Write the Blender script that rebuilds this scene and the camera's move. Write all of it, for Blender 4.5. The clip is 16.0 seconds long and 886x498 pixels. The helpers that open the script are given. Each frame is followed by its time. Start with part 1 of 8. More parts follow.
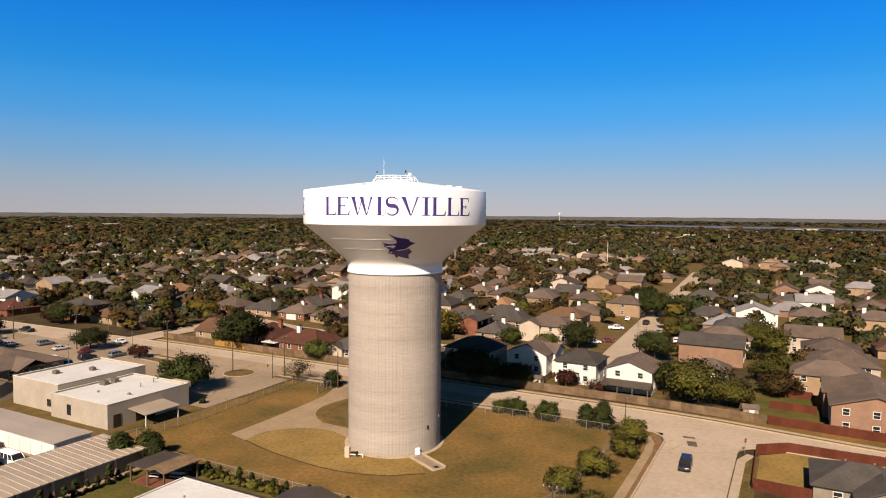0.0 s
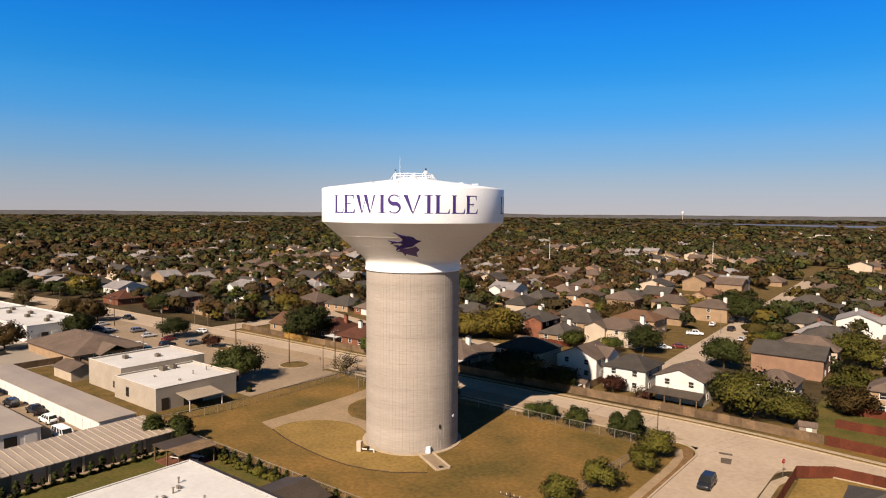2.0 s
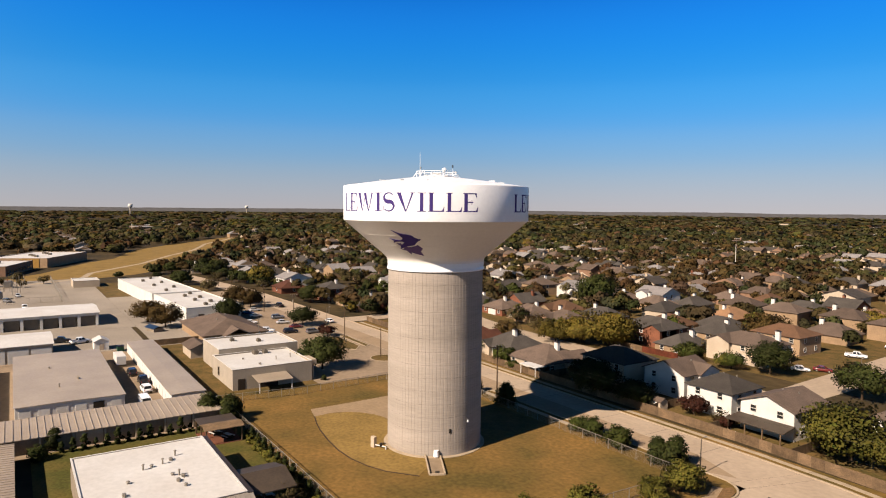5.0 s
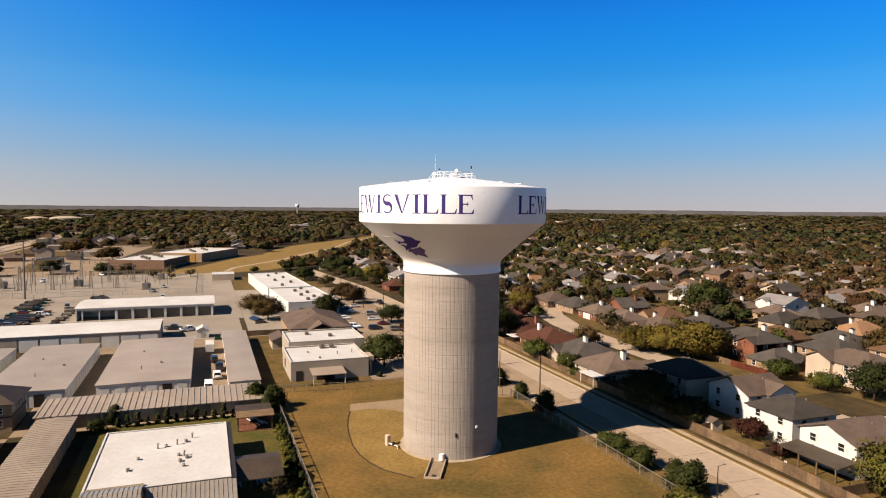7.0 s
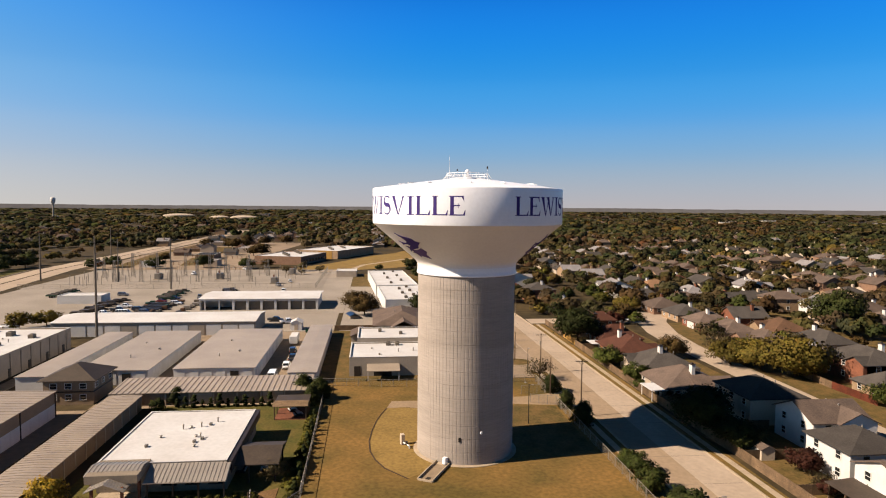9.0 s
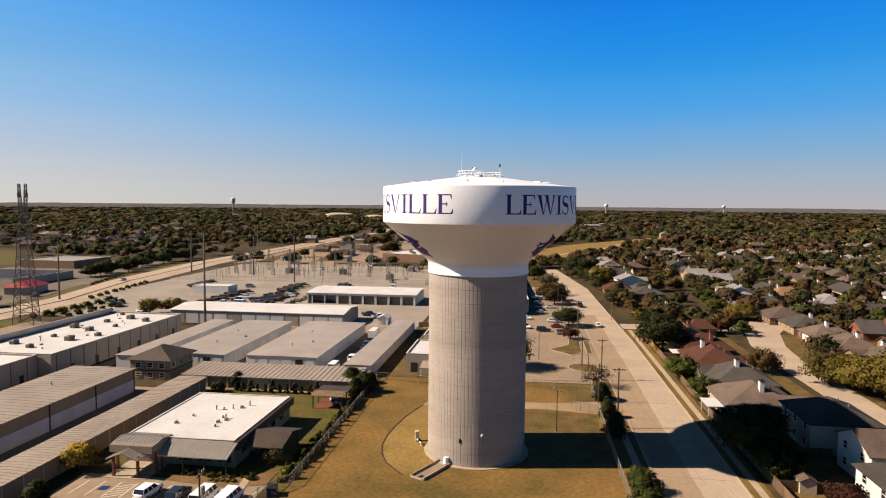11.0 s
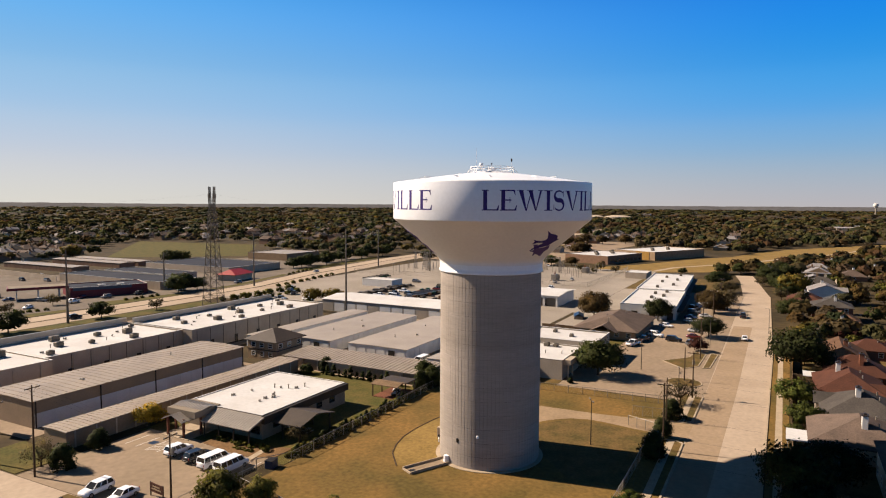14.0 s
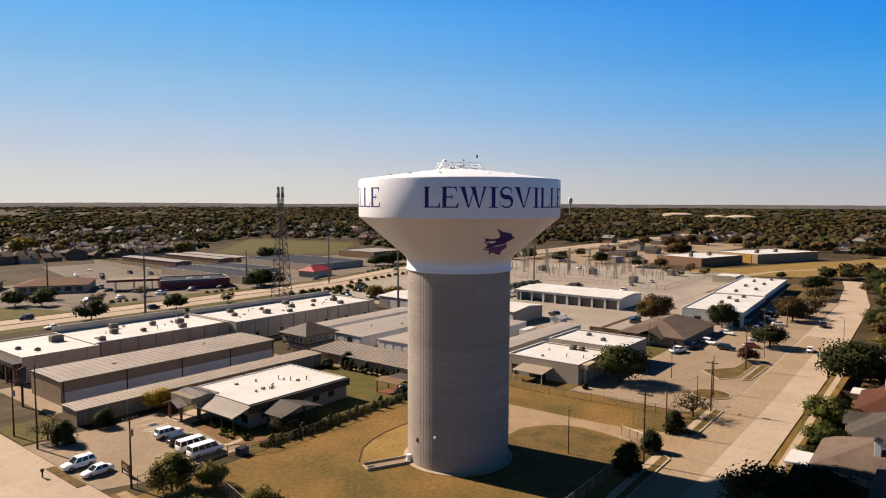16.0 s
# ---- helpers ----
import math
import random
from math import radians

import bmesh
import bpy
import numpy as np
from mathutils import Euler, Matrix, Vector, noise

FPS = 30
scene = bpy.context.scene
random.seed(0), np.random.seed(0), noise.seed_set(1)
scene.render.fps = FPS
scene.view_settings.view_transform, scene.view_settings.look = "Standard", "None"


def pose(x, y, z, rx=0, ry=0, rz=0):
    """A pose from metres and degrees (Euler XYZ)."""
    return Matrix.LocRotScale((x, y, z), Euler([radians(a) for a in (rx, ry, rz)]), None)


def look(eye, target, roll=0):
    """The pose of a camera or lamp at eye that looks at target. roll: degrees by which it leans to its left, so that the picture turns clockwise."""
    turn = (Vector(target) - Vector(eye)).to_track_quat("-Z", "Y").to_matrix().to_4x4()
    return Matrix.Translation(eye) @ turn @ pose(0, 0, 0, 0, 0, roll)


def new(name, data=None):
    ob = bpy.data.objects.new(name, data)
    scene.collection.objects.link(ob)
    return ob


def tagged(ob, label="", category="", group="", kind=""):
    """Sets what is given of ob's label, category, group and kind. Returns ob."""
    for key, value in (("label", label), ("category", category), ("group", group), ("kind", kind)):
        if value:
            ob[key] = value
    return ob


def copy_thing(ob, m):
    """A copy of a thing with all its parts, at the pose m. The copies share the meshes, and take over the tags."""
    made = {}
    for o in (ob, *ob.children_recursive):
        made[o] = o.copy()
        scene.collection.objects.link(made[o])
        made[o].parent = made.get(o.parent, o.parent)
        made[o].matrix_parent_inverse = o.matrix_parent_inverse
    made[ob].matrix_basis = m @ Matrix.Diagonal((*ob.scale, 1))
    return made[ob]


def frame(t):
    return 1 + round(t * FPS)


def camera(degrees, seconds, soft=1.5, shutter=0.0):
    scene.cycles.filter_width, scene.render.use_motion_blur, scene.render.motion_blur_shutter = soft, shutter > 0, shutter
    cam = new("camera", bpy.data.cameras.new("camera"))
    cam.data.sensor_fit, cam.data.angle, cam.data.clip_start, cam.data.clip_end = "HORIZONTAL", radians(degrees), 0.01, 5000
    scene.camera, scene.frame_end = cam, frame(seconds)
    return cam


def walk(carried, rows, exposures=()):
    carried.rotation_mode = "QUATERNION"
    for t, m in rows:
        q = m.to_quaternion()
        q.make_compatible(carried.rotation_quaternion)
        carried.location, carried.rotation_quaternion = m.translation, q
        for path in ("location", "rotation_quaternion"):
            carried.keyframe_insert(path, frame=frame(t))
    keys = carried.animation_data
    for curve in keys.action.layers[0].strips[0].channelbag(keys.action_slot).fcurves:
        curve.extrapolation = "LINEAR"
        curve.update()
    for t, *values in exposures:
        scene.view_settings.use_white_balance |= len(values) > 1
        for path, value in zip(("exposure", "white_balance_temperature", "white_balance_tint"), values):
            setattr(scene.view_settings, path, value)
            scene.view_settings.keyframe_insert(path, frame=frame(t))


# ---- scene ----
cam = camera(67.84, 16.0, 1.1)
walk(cam, [(t, pose(x, y, z, 90 + pitch, roll, yaw)) for t, x, y, z, yaw, pitch, roll in (
    (0.0, 64.316, -101.709, 41.972, 28.189, -3.013, -0.456),
    (0.5, 67.969, -99.639, 42.009, 30.51, -3.048, -0.44),
    (1.0, 71.616, -97.159, 42.016, 33.013, -3.094, -0.434),
    (1.5, 75.274, -94.247, 42.001, 35.648, -3.148, -0.439),
    (2.0, 78.935, -90.893, 41.975, 38.39, -3.202, -0.455),
    (2.5, 82.574, -87.109, 41.952, 41.241, -3.252, -0.479),
    (3.0, 86.163, -82.936, 41.939, 44.204, -3.301, -0.507),
    (3.5, 89.676, -78.438, 41.943, 47.261, -3.351, -0.532),
    (4.0, 93.073, -73.686, 41.975, 50.388, -3.401, -0.552),
    (4.2, 94.401, -71.733, 42.002, 51.654, -3.418, -0.555),
    (4.7, 97.621, -66.718, 42.098, 54.854, -3.457, -0.555),
    (5.2, 100.664, -61.515, 42.224, 58.103, -3.492, -0.545),
    (5.7, 103.487, -56.127, 42.367, 61.399, -3.526, -0.531),
    (6.2, 106.046, -50.553, 42.515, 64.742, -3.562, -0.515),
    (6.5, 107.438, -47.119, 42.6, 66.768, -3.585, -0.507),
    (7.0, 109.487, -41.25, 42.727, 70.179, -3.628, -0.499),
    (7.5, 111.207, -35.202, 42.85, 73.606, -3.669, -0.49),
    (8.0, 112.561, -29.011, 42.966, 77.042, -3.701, -0.481),
    (8.5, 113.55, -22.732, 43.071, 80.479, -3.724, -0.473),
    (9.0, 114.195, -16.42, 43.151, 83.911, -3.746, -0.469),
    (9.5, 114.508, -10.099, 43.191, 87.328, -3.776, -0.472),
    (10.0, 114.485, -3.789, 43.198, 90.733, -3.809, -0.479),
    (10.5, 114.121, 2.493, 43.179, 94.128, -3.843, -0.485),
    (11.0, 113.413, 8.728, 43.142, 97.514, -3.876, -0.486),
    (11.5, 112.355, 14.897, 43.095, 100.893, -3.903, -0.479),
    (12.0, 110.945, 20.981, 43.043, 104.267, -3.923, -0.457),
    (12.5, 109.185, 26.973, 42.976, 107.617, -3.939, -0.428),
    (13.0, 107.079, 32.819, 42.892, 110.957, -3.952, -0.394),
    (13.5, 104.63, 38.492, 42.798, 114.289, -3.961, -0.356),
    (14.0, 101.844, 43.98, 42.703, 117.562, -3.966, -0.317),
    (14.5, 98.727, 49.303, 42.614, 120.651, -3.973, -0.28),
    (15.0, 95.283, 54.498, 42.539, 123.399, -3.987, -0.248),
    (15.5, 91.518, 59.547, 42.481, 125.768, -4.009, -0.219),
    (16.0, 87.443, 64.418, 42.446, 127.787, -4.036, -0.192),
)], exposures=((0.0, 1.0, 6500, 10), (9.0, 1.1, 6500, 10), (16.0, 1.12, 6500, 10)))

# ---- light ----
SUN_AZ, SUN_EL = radians(-81.0), radians(37.7)
world = bpy.data.worlds.new("sky")
scene.world = world
world.use_nodes = True
wn = world.node_tree
sky = wn.nodes.new("ShaderNodeTexSky")
sky.sky_type, sky.sun_disc = "NISHITA", False
sky.sun_elevation, sky.sun_rotation = SUN_EL, radians(90) - SUN_AZ
sky.air_density, sky.dust_density, sky.ozone_density, sky.altitude = 1.0, 0.4, 1.5, 200
way = wn.nodes.new("ShaderNodeTexCoord")
height = wn.nodes.new("ShaderNodeSeparateXYZ")
wn.links.new(way.outputs["Generated"], height.inputs[0])


def air(stops):
    """Sky colour by height above the horizon."""
    ramp = wn.nodes.new("ShaderNodeValToRGB")
    ramp.color_ramp.interpolation = "CARDINAL"
    el = ramp.color_ramp.elements
    while len(el) < len(stops):
        el.new(0.5)
    for e, (at, rgb) in zip(el, stops):
        e.position, e.color = at, (*rgb, 1)
    wn.links.new(height.outputs[2], ramp.inputs[0])
    return ramp.outputs[0]


# clear deep blue away from the sun, paler and dustier air towards it
clear = air(((0.0, (0.218, 0.206, 0.214)), (0.063, (0.128, 0.194, 0.268)), (0.12, (0.052, 0.172, 0.338)), (0.186, (0.013, 0.14, 0.355)), (0.30, (0.001, 0.082, 0.318)), (0.46, (0.002, 0.022, 0.075)), (1.0, (0.002, 0.008, 0.02))))
dusty = air(((0.0, (0.318, 0.304, 0.276)), (0.063, (0.258, 0.274, 0.302)), (0.12, (0.18, 0.252, 0.335)), (0.186, (0.11, 0.222, 0.35)), (0.30, (0.034, 0.165, 0.36)), (0.46, (0.008, 0.035, 0.09)), (1.0, (0.002, 0.008, 0.02))))
side = wn.nodes.new("ShaderNodeVectorMath")
side.operation = "DOT_PRODUCT"
side.inputs[1].default_value = (math.cos(SUN_AZ), math.sin(SUN_AZ), 0)
sunward = wn.nodes.new("ShaderNodeMapRange")
sunward.interpolation_type = "SMOOTHSTEP"
sunward.inputs[1].default_value, sunward.inputs[2].default_value = -0.3, 0.85
haze = wn.nodes.new("ShaderNodeMix")
haze.data_type = "RGBA"
wn.links.new(way.outputs["Generated"], side.inputs[0])
wn.links.new(side.outputs["Value"], sunward.inputs[0])
wn.links.new(sunward.outputs[0], haze.inputs["Factor"])
wn.links.new(clear, haze.inputs["A"])
wn.links.new(dusty, haze.inputs["B"])
# the air is darkest at a right angle to the sun
cross = wn.nodes.new("ShaderNodeMapRange")
cross.interpolation_type = "SMOOTHSTEP"
cross.inputs[1].default_value, cross.inputs[2].default_value, cross.inputs[3].default_value, cross.inputs[4].default_value = -0.98, -0.6, 1.13, 0.98
band = wn.nodes.new("ShaderNodeVectorMath")
band.operation = "SCALE"
wn.links.new(side.outputs["Value"], cross.inputs[0])
wn.links.new(haze.outputs["Result"], band.inputs[0])
wn.links.new(cross.outputs[0], band.inputs["Scale"])
glow = wn.nodes.new("ShaderNodeVectorMath")
glow.operation = "MULTIPLY_ADD"
glow.inputs[1].default_value = (0.0015, 0.002, 0.003)
wn.links.new(sky.outputs[0], glow.inputs[0])
wn.links.new(band.outputs[0], glow.inputs[2])
wn.links.new(glow.outputs[0], wn.nodes["Background"].inputs[0])
wn.nodes["Background"].inputs[1].default_value = 1.0
sun = new("sun", bpy.data.lights.new("sun", "SUN"))
sun.data.energy, sun.data.angle, sun.data.color = 5.0, radians(0.53), (1.0, 0.84, 0.70)
sun.matrix_world = look((math.cos(SUN_AZ) * 200, math.sin(SUN_AZ) * 200, 200 * math.tan(SUN_EL)), (0, 0, 0))


# ---- materials ----
def mat(name, a, b, scale=0.4, rough=0.85, metal=0.0, bump=0.0, fine=6.0, grain=0.25, rnd=0.0, world_space=True, stretch=None, isle=0.0):
    """Two colours mixed by a broad noise, with a fine grain, an optional spread between objects and a bump."""
    m = bpy.data.materials.new(name)
    m.use_nodes = True
    t, n = m.node_tree, m.node_tree.nodes
    bsdf = n["Principled BSDF"]
    bsdf.inputs["Roughness"].default_value, bsdf.inputs["Metallic"].default_value = rough, metal
    bsdf.inputs["Specular IOR Level"].default_value = 0.5 if rough < 0.5 else 0.25 if rough < 0.75 else 0.12
    if world_space:
        pos = n.new("ShaderNodeNewGeometry").outputs["Position"]
    else:
        pos = n.new("ShaderNodeTexCoord").outputs["Object"]
    if stretch:
        mp = n.new("ShaderNodeMapping")
        mp.inputs["Scale"].default_value = stretch
        t.links.new(pos, mp.inputs[0])
        pos = mp.outputs[0]
    big, small = n.new("ShaderNodeTexNoise"), n.new("ShaderNodeTexNoise")
    big.inputs["Scale"].default_value, small.inputs["Scale"].default_value = scale, fine
    big.inputs["Detail"].default_value, small.inputs["Detail"].default_value = 5, 3
    t.links.new(pos, big.inputs["Vector"]), t.links.new(pos, small.inputs["Vector"])
    ramp = n.new("ShaderNodeMapRange")
    ramp.inputs[1].default_value, ramp.inputs[2].default_value = 0.35, 0.65
    t.links.new(big.outputs[0], ramp.inputs[0])
    mix = n.new("ShaderNodeMix")
    mix.data_type = "RGBA"
    mix.inputs["A"].default_value, mix.inputs["B"].default_value = (*a, 1), (*b, 1)
    t.links.new(ramp.outputs[0], mix.inputs["Factor"])
    val = n.new("ShaderNodeMapRange")
    val.inputs[1].default_value, val.inputs[2].default_value = 0.3, 0.7
    val.inputs[3].default_value, val.inputs[4].default_value = 1 - grain, 1 + grain
    t.links.new(small.outputs[0], val.inputs[0])
    value = val.outputs[0]
    for spread, node, socket in ((rnd, "ShaderNodeObjectInfo", "Random"), (isle, "ShaderNodeNewGeometry", "Random Per Island")):
        if spread:
            v2, mul = n.new("ShaderNodeMapRange"), n.new("ShaderNodeMath")
            v2.inputs[3].default_value, v2.inputs[4].default_value = 1 - spread, 1 + spread
            t.links.new(n.new(node).outputs[socket], v2.inputs[0])
            mul.operation = "MULTIPLY"
            t.links.new(value, mul.inputs[0]), t.links.new(v2.outputs[0], mul.inputs[1])
            value = mul.outputs[0]
    hsv = n.new("ShaderNodeHueSaturation")
    t.links.new(mix.outputs["Result"], hsv.inputs["Color"]), t.links.new(value, hsv.inputs["Value"])
    t.links.new(hsv.outputs[0], bsdf.inputs["Base Color"])
    if bump:
        bp = n.new("ShaderNodeBump")
        bp.inputs["Strength"].default_value, bp.inputs["Distance"].default_value = bump, 0.05
        t.links.new(small.outputs[0], bp.inputs["Height"]), t.links.new(bp.outputs[0], bsdf.inputs["Normal"])
    return m


def leaf_mat(name, a, b, spread=0.3, isle=0.2):
    """Leaves: a tone for each tree, and soft normals that follow the clump a leaf belongs to."""
    m = mat(name, a, b, 0.12, 0.8, grain=0.2, fine=1.2, rnd=spread, isle=isle)
    t, n = m.node_tree, m.node_tree.nodes
    bsdf = n["Principled BSDF"]
    tone, mul = n.new("ShaderNodeAttribute"), n.new("ShaderNodeVectorMath")
    tone.attribute_name, mul.operation = "tone", "MULTIPLY"
    t.links.new(bsdf.inputs["Base Color"].links[0].from_socket, mul.inputs[0])
    t.links.new(tone.outputs["Vector"], mul.inputs[1]), t.links.new(mul.outputs[0], bsdf.inputs["Base Color"])
    nor, turn = n.new("ShaderNodeAttribute"), n.new("ShaderNodeVectorTransform")
    nor.attribute_name, turn.vector_type, turn.convert_from, turn.convert_to = "leaf_normal", "NORMAL", "OBJECT", "WORLD"
    t.links.new(nor.outputs["Vector"], turn.inputs[0]), t.links.new(turn.outputs[0], bsdf.inputs["Normal"])
    through_leaf, both = n.new("ShaderNodeBsdfTranslucent"), n.new("ShaderNodeMixShader")
    both.inputs[0].default_value = 0.22
    t.links.new(mul.outputs[0], through_leaf.inputs["Color"]), t.links.new(turn.outputs[0], through_leaf.inputs["Normal"])
    t.links.new(bsdf.outputs[0], both.inputs[1]), t.links.new(through_leaf.outputs[0], both.inputs[2])
    t.links.new(both.outputs[0], n["Material Output"].inputs["Surface"])
    return m


M = dict(
    grass=mat("dry_grass", (0.163, 0.0926, 0.0252), (0.083, 0.0583, 0.0153), 0.075, 0.95, bump=0.5, fine=1.3, grain=0.22),
    lawn=mat("green_lawn", (0.0554, 0.0538, 0.0113), (0.0916, 0.0687, 0.0175), 0.2, 0.95, bump=0.4, fine=2.0, grain=0.25),
    land=mat("wooded_land", (0.0344, 0.0258, 0.0113), (0.061, 0.0414, 0.0179), 0.03, 0.95, fine=0.25, grain=0.35),
    inner=mat("dead_orange_grass", (0.205, 0.13, 0.039), (0.152, 0.098, 0.028), 0.12, 0.95, bump=0.4, fine=1.5, grain=0.2),
    drive=mat("dusty_drive", (0.258, 0.182, 0.107), (0.214, 0.15, 0.0868), 0.15, 0.95, fine=1.5, grain=0.12),
    strip=mat("verge_grass", (0.122, 0.0746, 0.0249), (0.0665, 0.0498, 0.0146), 0.3, 0.95, fine=2.0, grain=0.25),
    dirt=mat("bare_dirt", (0.166, 0.0946, 0.0416), (0.122, 0.0696, 0.0291), 0.4, 0.95, fine=3.0),
    concrete=mat("street_concrete", (0.332, 0.259, 0.185), (0.288, 0.222, 0.157), 0.12, 0.9, bump=0.1, fine=1.1, grain=0.09, rnd=0.07),
    lot=mat("lot_concrete", (0.24, 0.177, 0.118), (0.198, 0.147, 0.0949), 0.06, 0.9, bump=0.1, fine=0.8, grain=0.12),
    gravel=mat("yard_gravel", (0.259, 0.221, 0.177), (0.208, 0.176, 0.137), 0.05, 0.95, bump=0.3, fine=2.0, grain=0.15),
    asphalt=mat("grey_asphalt", (0.111, 0.0842, 0.0582), (0.0832, 0.0647, 0.0457), 0.1, 0.9, fine=2.0),
    ribmetal=mat("pale_rib_metal", (0.326, 0.268, 0.206), (0.282, 0.23, 0.175), 0.3, 0.6, grain=0.08),
    oldlane=mat("tan_old_concrete", (0.263, 0.19, 0.12), (0.236, 0.17, 0.105), 0.12, 0.9, bump=0.1, fine=1.1, grain=0.1),
    paleblock=mat("pale_grey_wall", (0.311, 0.264, 0.204), (0.271, 0.228, 0.175), 0.3, 0.85, fine=3.0, grain=0.07),
    worn_lot=mat("worn_grey_lot", (0.15, 0.12, 0.09), (0.105, 0.085, 0.065), 0.05, 0.9, fine=0.6, grain=0.15),
    wine=mat("wine_red_paint", (0.144, 0.0174, 0.0229), (0.117, 0.0149, 0.0187), 0.5, 0.5, grain=0.08),
    kerb=mat("kerb_concrete", (0.332, 0.261, 0.178), (0.28, 0.218, 0.146), 0.6, 0.9, fine=4.0, grain=0.1),
    white=mat("white_tank_paint", (0.74, 0.735, 0.725), (0.70, 0.695, 0.685), 0.15, 0.38, fine=2.0, grain=0.03),
    beige=mat("beige_tank_paint", (0.70, 0.655, 0.59), (0.67, 0.625, 0.56), 0.15, 0.42, fine=2.0, grain=0.03),
    pedestal=mat("pedestal_concrete", (0.312, 0.266, 0.22), (0.26, 0.222, 0.182), 0.35, 0.9, bump=0.25, fine=5.0, grain=0.09, stretch=(0.12, 0.12, 1.2)),
    purple=mat("purple_paint", (0.042, 0.025, 0.125), (0.05, 0.03, 0.14), 0.5, 0.76, grain=0.05),
    mauve=mat("faded_purple_paint", (0.10, 0.06, 0.155), (0.11, 0.068, 0.165), 0.5, 0.76, grain=0.05),
    membrane=mat("white_roof_membrane", (0.489, 0.475, 0.447), (0.431, 0.405, 0.372), 0.12, 0.7, fine=1.5, grain=0.06),
    metalroof=mat("grey_metal_roof", (0.301, 0.246, 0.182), (0.254, 0.205, 0.151), 0.15, 0.46, 0.0, fine=2.0, grain=0.08, rnd=0.06),
    tanmetal=mat("tan_metal_roof", (0.285, 0.229, 0.167), (0.233, 0.185, 0.135), 0.15, 0.46, 0.0, fine=2.0, grain=0.08, rnd=0.06),
    bluemetal=mat("silver_blue_metal_roof", (0.374, 0.327, 0.27), (0.315, 0.275, 0.231), 0.2, 0.35, 0.4, fine=2.0, grain=0.06),
    darkmetal=mat("dark_brown_roof", (0.0554, 0.0408, 0.0283), (0.0416, 0.0308, 0.0216), 0.4, 0.6, fine=3.0, grain=0.15),
    cream=mat("cream_stucco", (0.384, 0.311, 0.228), (0.338, 0.271, 0.196), 0.3, 0.85, fine=3.0, grain=0.06, rnd=0.06),
    whitewall=mat("white_wall_panel", (0.533, 0.51, 0.467), (0.475, 0.454, 0.412), 0.3, 0.7, fine=3.0, grain=0.05, rnd=0.05),
    tanwall=mat("tan_metal_wall", (0.255, 0.179, 0.106), (0.222, 0.154, 0.0918), 0.3, 0.7, fine=3.0, grain=0.06, rnd=0.05),
    greywall=mat("grey_block_wall", (0.211, 0.169, 0.121), (0.172, 0.139, 0.0999), 0.3, 0.85, fine=3.0, grain=0.1, rnd=0.05),
    brick=mat("red_brick", (0.166, 0.0647, 0.0354), (0.122, 0.0498, 0.0291), 0.5, 0.9, fine=5.0, grain=0.22, rnd=0.15),
    pinkbrick=mat("pink_brick", (0.211, 0.124, 0.0771), (0.172, 0.102, 0.0645), 0.5, 0.9, fine=5.0, grain=0.15, rnd=0.1),
    tanbrick=mat("tan_brick", (0.266, 0.179, 0.104), (0.222, 0.149, 0.0877), 0.5, 0.9, fine=5.0, grain=0.15, rnd=0.1),
    shingle=mat("brown_grey_shingle", (0.104, 0.0741, 0.0556), (0.0766, 0.0559, 0.0429), 0.35, 0.92, fine=4.0, grain=0.2, rnd=0.22),
    slate=mat("dark_grey_shingle", (0.0588, 0.0502, 0.0423), (0.0442, 0.038, 0.0321), 0.35, 0.92, fine=4.0, grain=0.2, rnd=0.2),
    rust=mat("red_brown_shingle", (0.105, 0.0569, 0.0322), (0.0828, 0.0459, 0.0264), 0.35, 0.92, fine=4.0, grain=0.2, rnd=0.18),
    maroon=mat("dark_red_shingle", (0.0682, 0.0277, 0.0171), (0.0523, 0.0224, 0.0143), 0.35, 0.92, fine=4.0, grain=0.2, rnd=0.15),
    tileorange=mat("pale_orange_shingle", (0.25, 0.14, 0.075), (0.2, 0.115, 0.062), 0.35, 0.92, fine=4.0, grain=0.15, rnd=0.12),
    ash=mat("light_grey_shingle", (0.194, 0.175, 0.166), (0.152, 0.14, 0.132), 0.35, 0.92, fine=4.0, grain=0.16, rnd=0.12),
    tarroof=mat("dark_blue_grey_flat_roof", (0.03, 0.032, 0.042), (0.022, 0.024, 0.032), 0.08, 0.95, fine=1.0, grain=0.2),
    trim=mat("white_trim_paint", (0.533, 0.503, 0.454), (0.475, 0.446, 0.399), 0.5, 0.6, grain=0.05),
    darktrim=mat("dark_bronze_trim", (0.0333, 0.0239, 0.0166), (0.0249, 0.0183, 0.0125), 0.5, 0.5, grain=0.1),
    glass=mat("window_glass", (0.0194, 0.0199, 0.0196), (0.0139, 0.0149, 0.0146), 0.3, 0.06, fine=1.0, grain=0.1),
    wood=mat("weathered_fence_wood", (0.139, 0.0899, 0.0499), (0.0941, 0.0622, 0.0354), 0.7, 0.9, fine=5.0, grain=0.2, rnd=0.25, isle=0.2),
    redwood=mat("red_stained_fence_wood", (0.0941, 0.0258, 0.0125), (0.0693, 0.0208, 0.0108), 0.7, 0.85, fine=5.0, grain=0.2, rnd=0.15, isle=0.2),
    newwood=mat("yellow_fence_wood", (0.277, 0.159, 0.0416), (0.233, 0.129, 0.0333), 0.7, 0.85, fine=5.0, grain=0.15, isle=0.15),
    pole=mat("creosote_pole_wood", (0.0776, 0.0498, 0.0291), (0.0554, 0.0349, 0.0208), 0.7, 0.9, fine=8.0, grain=0.2),
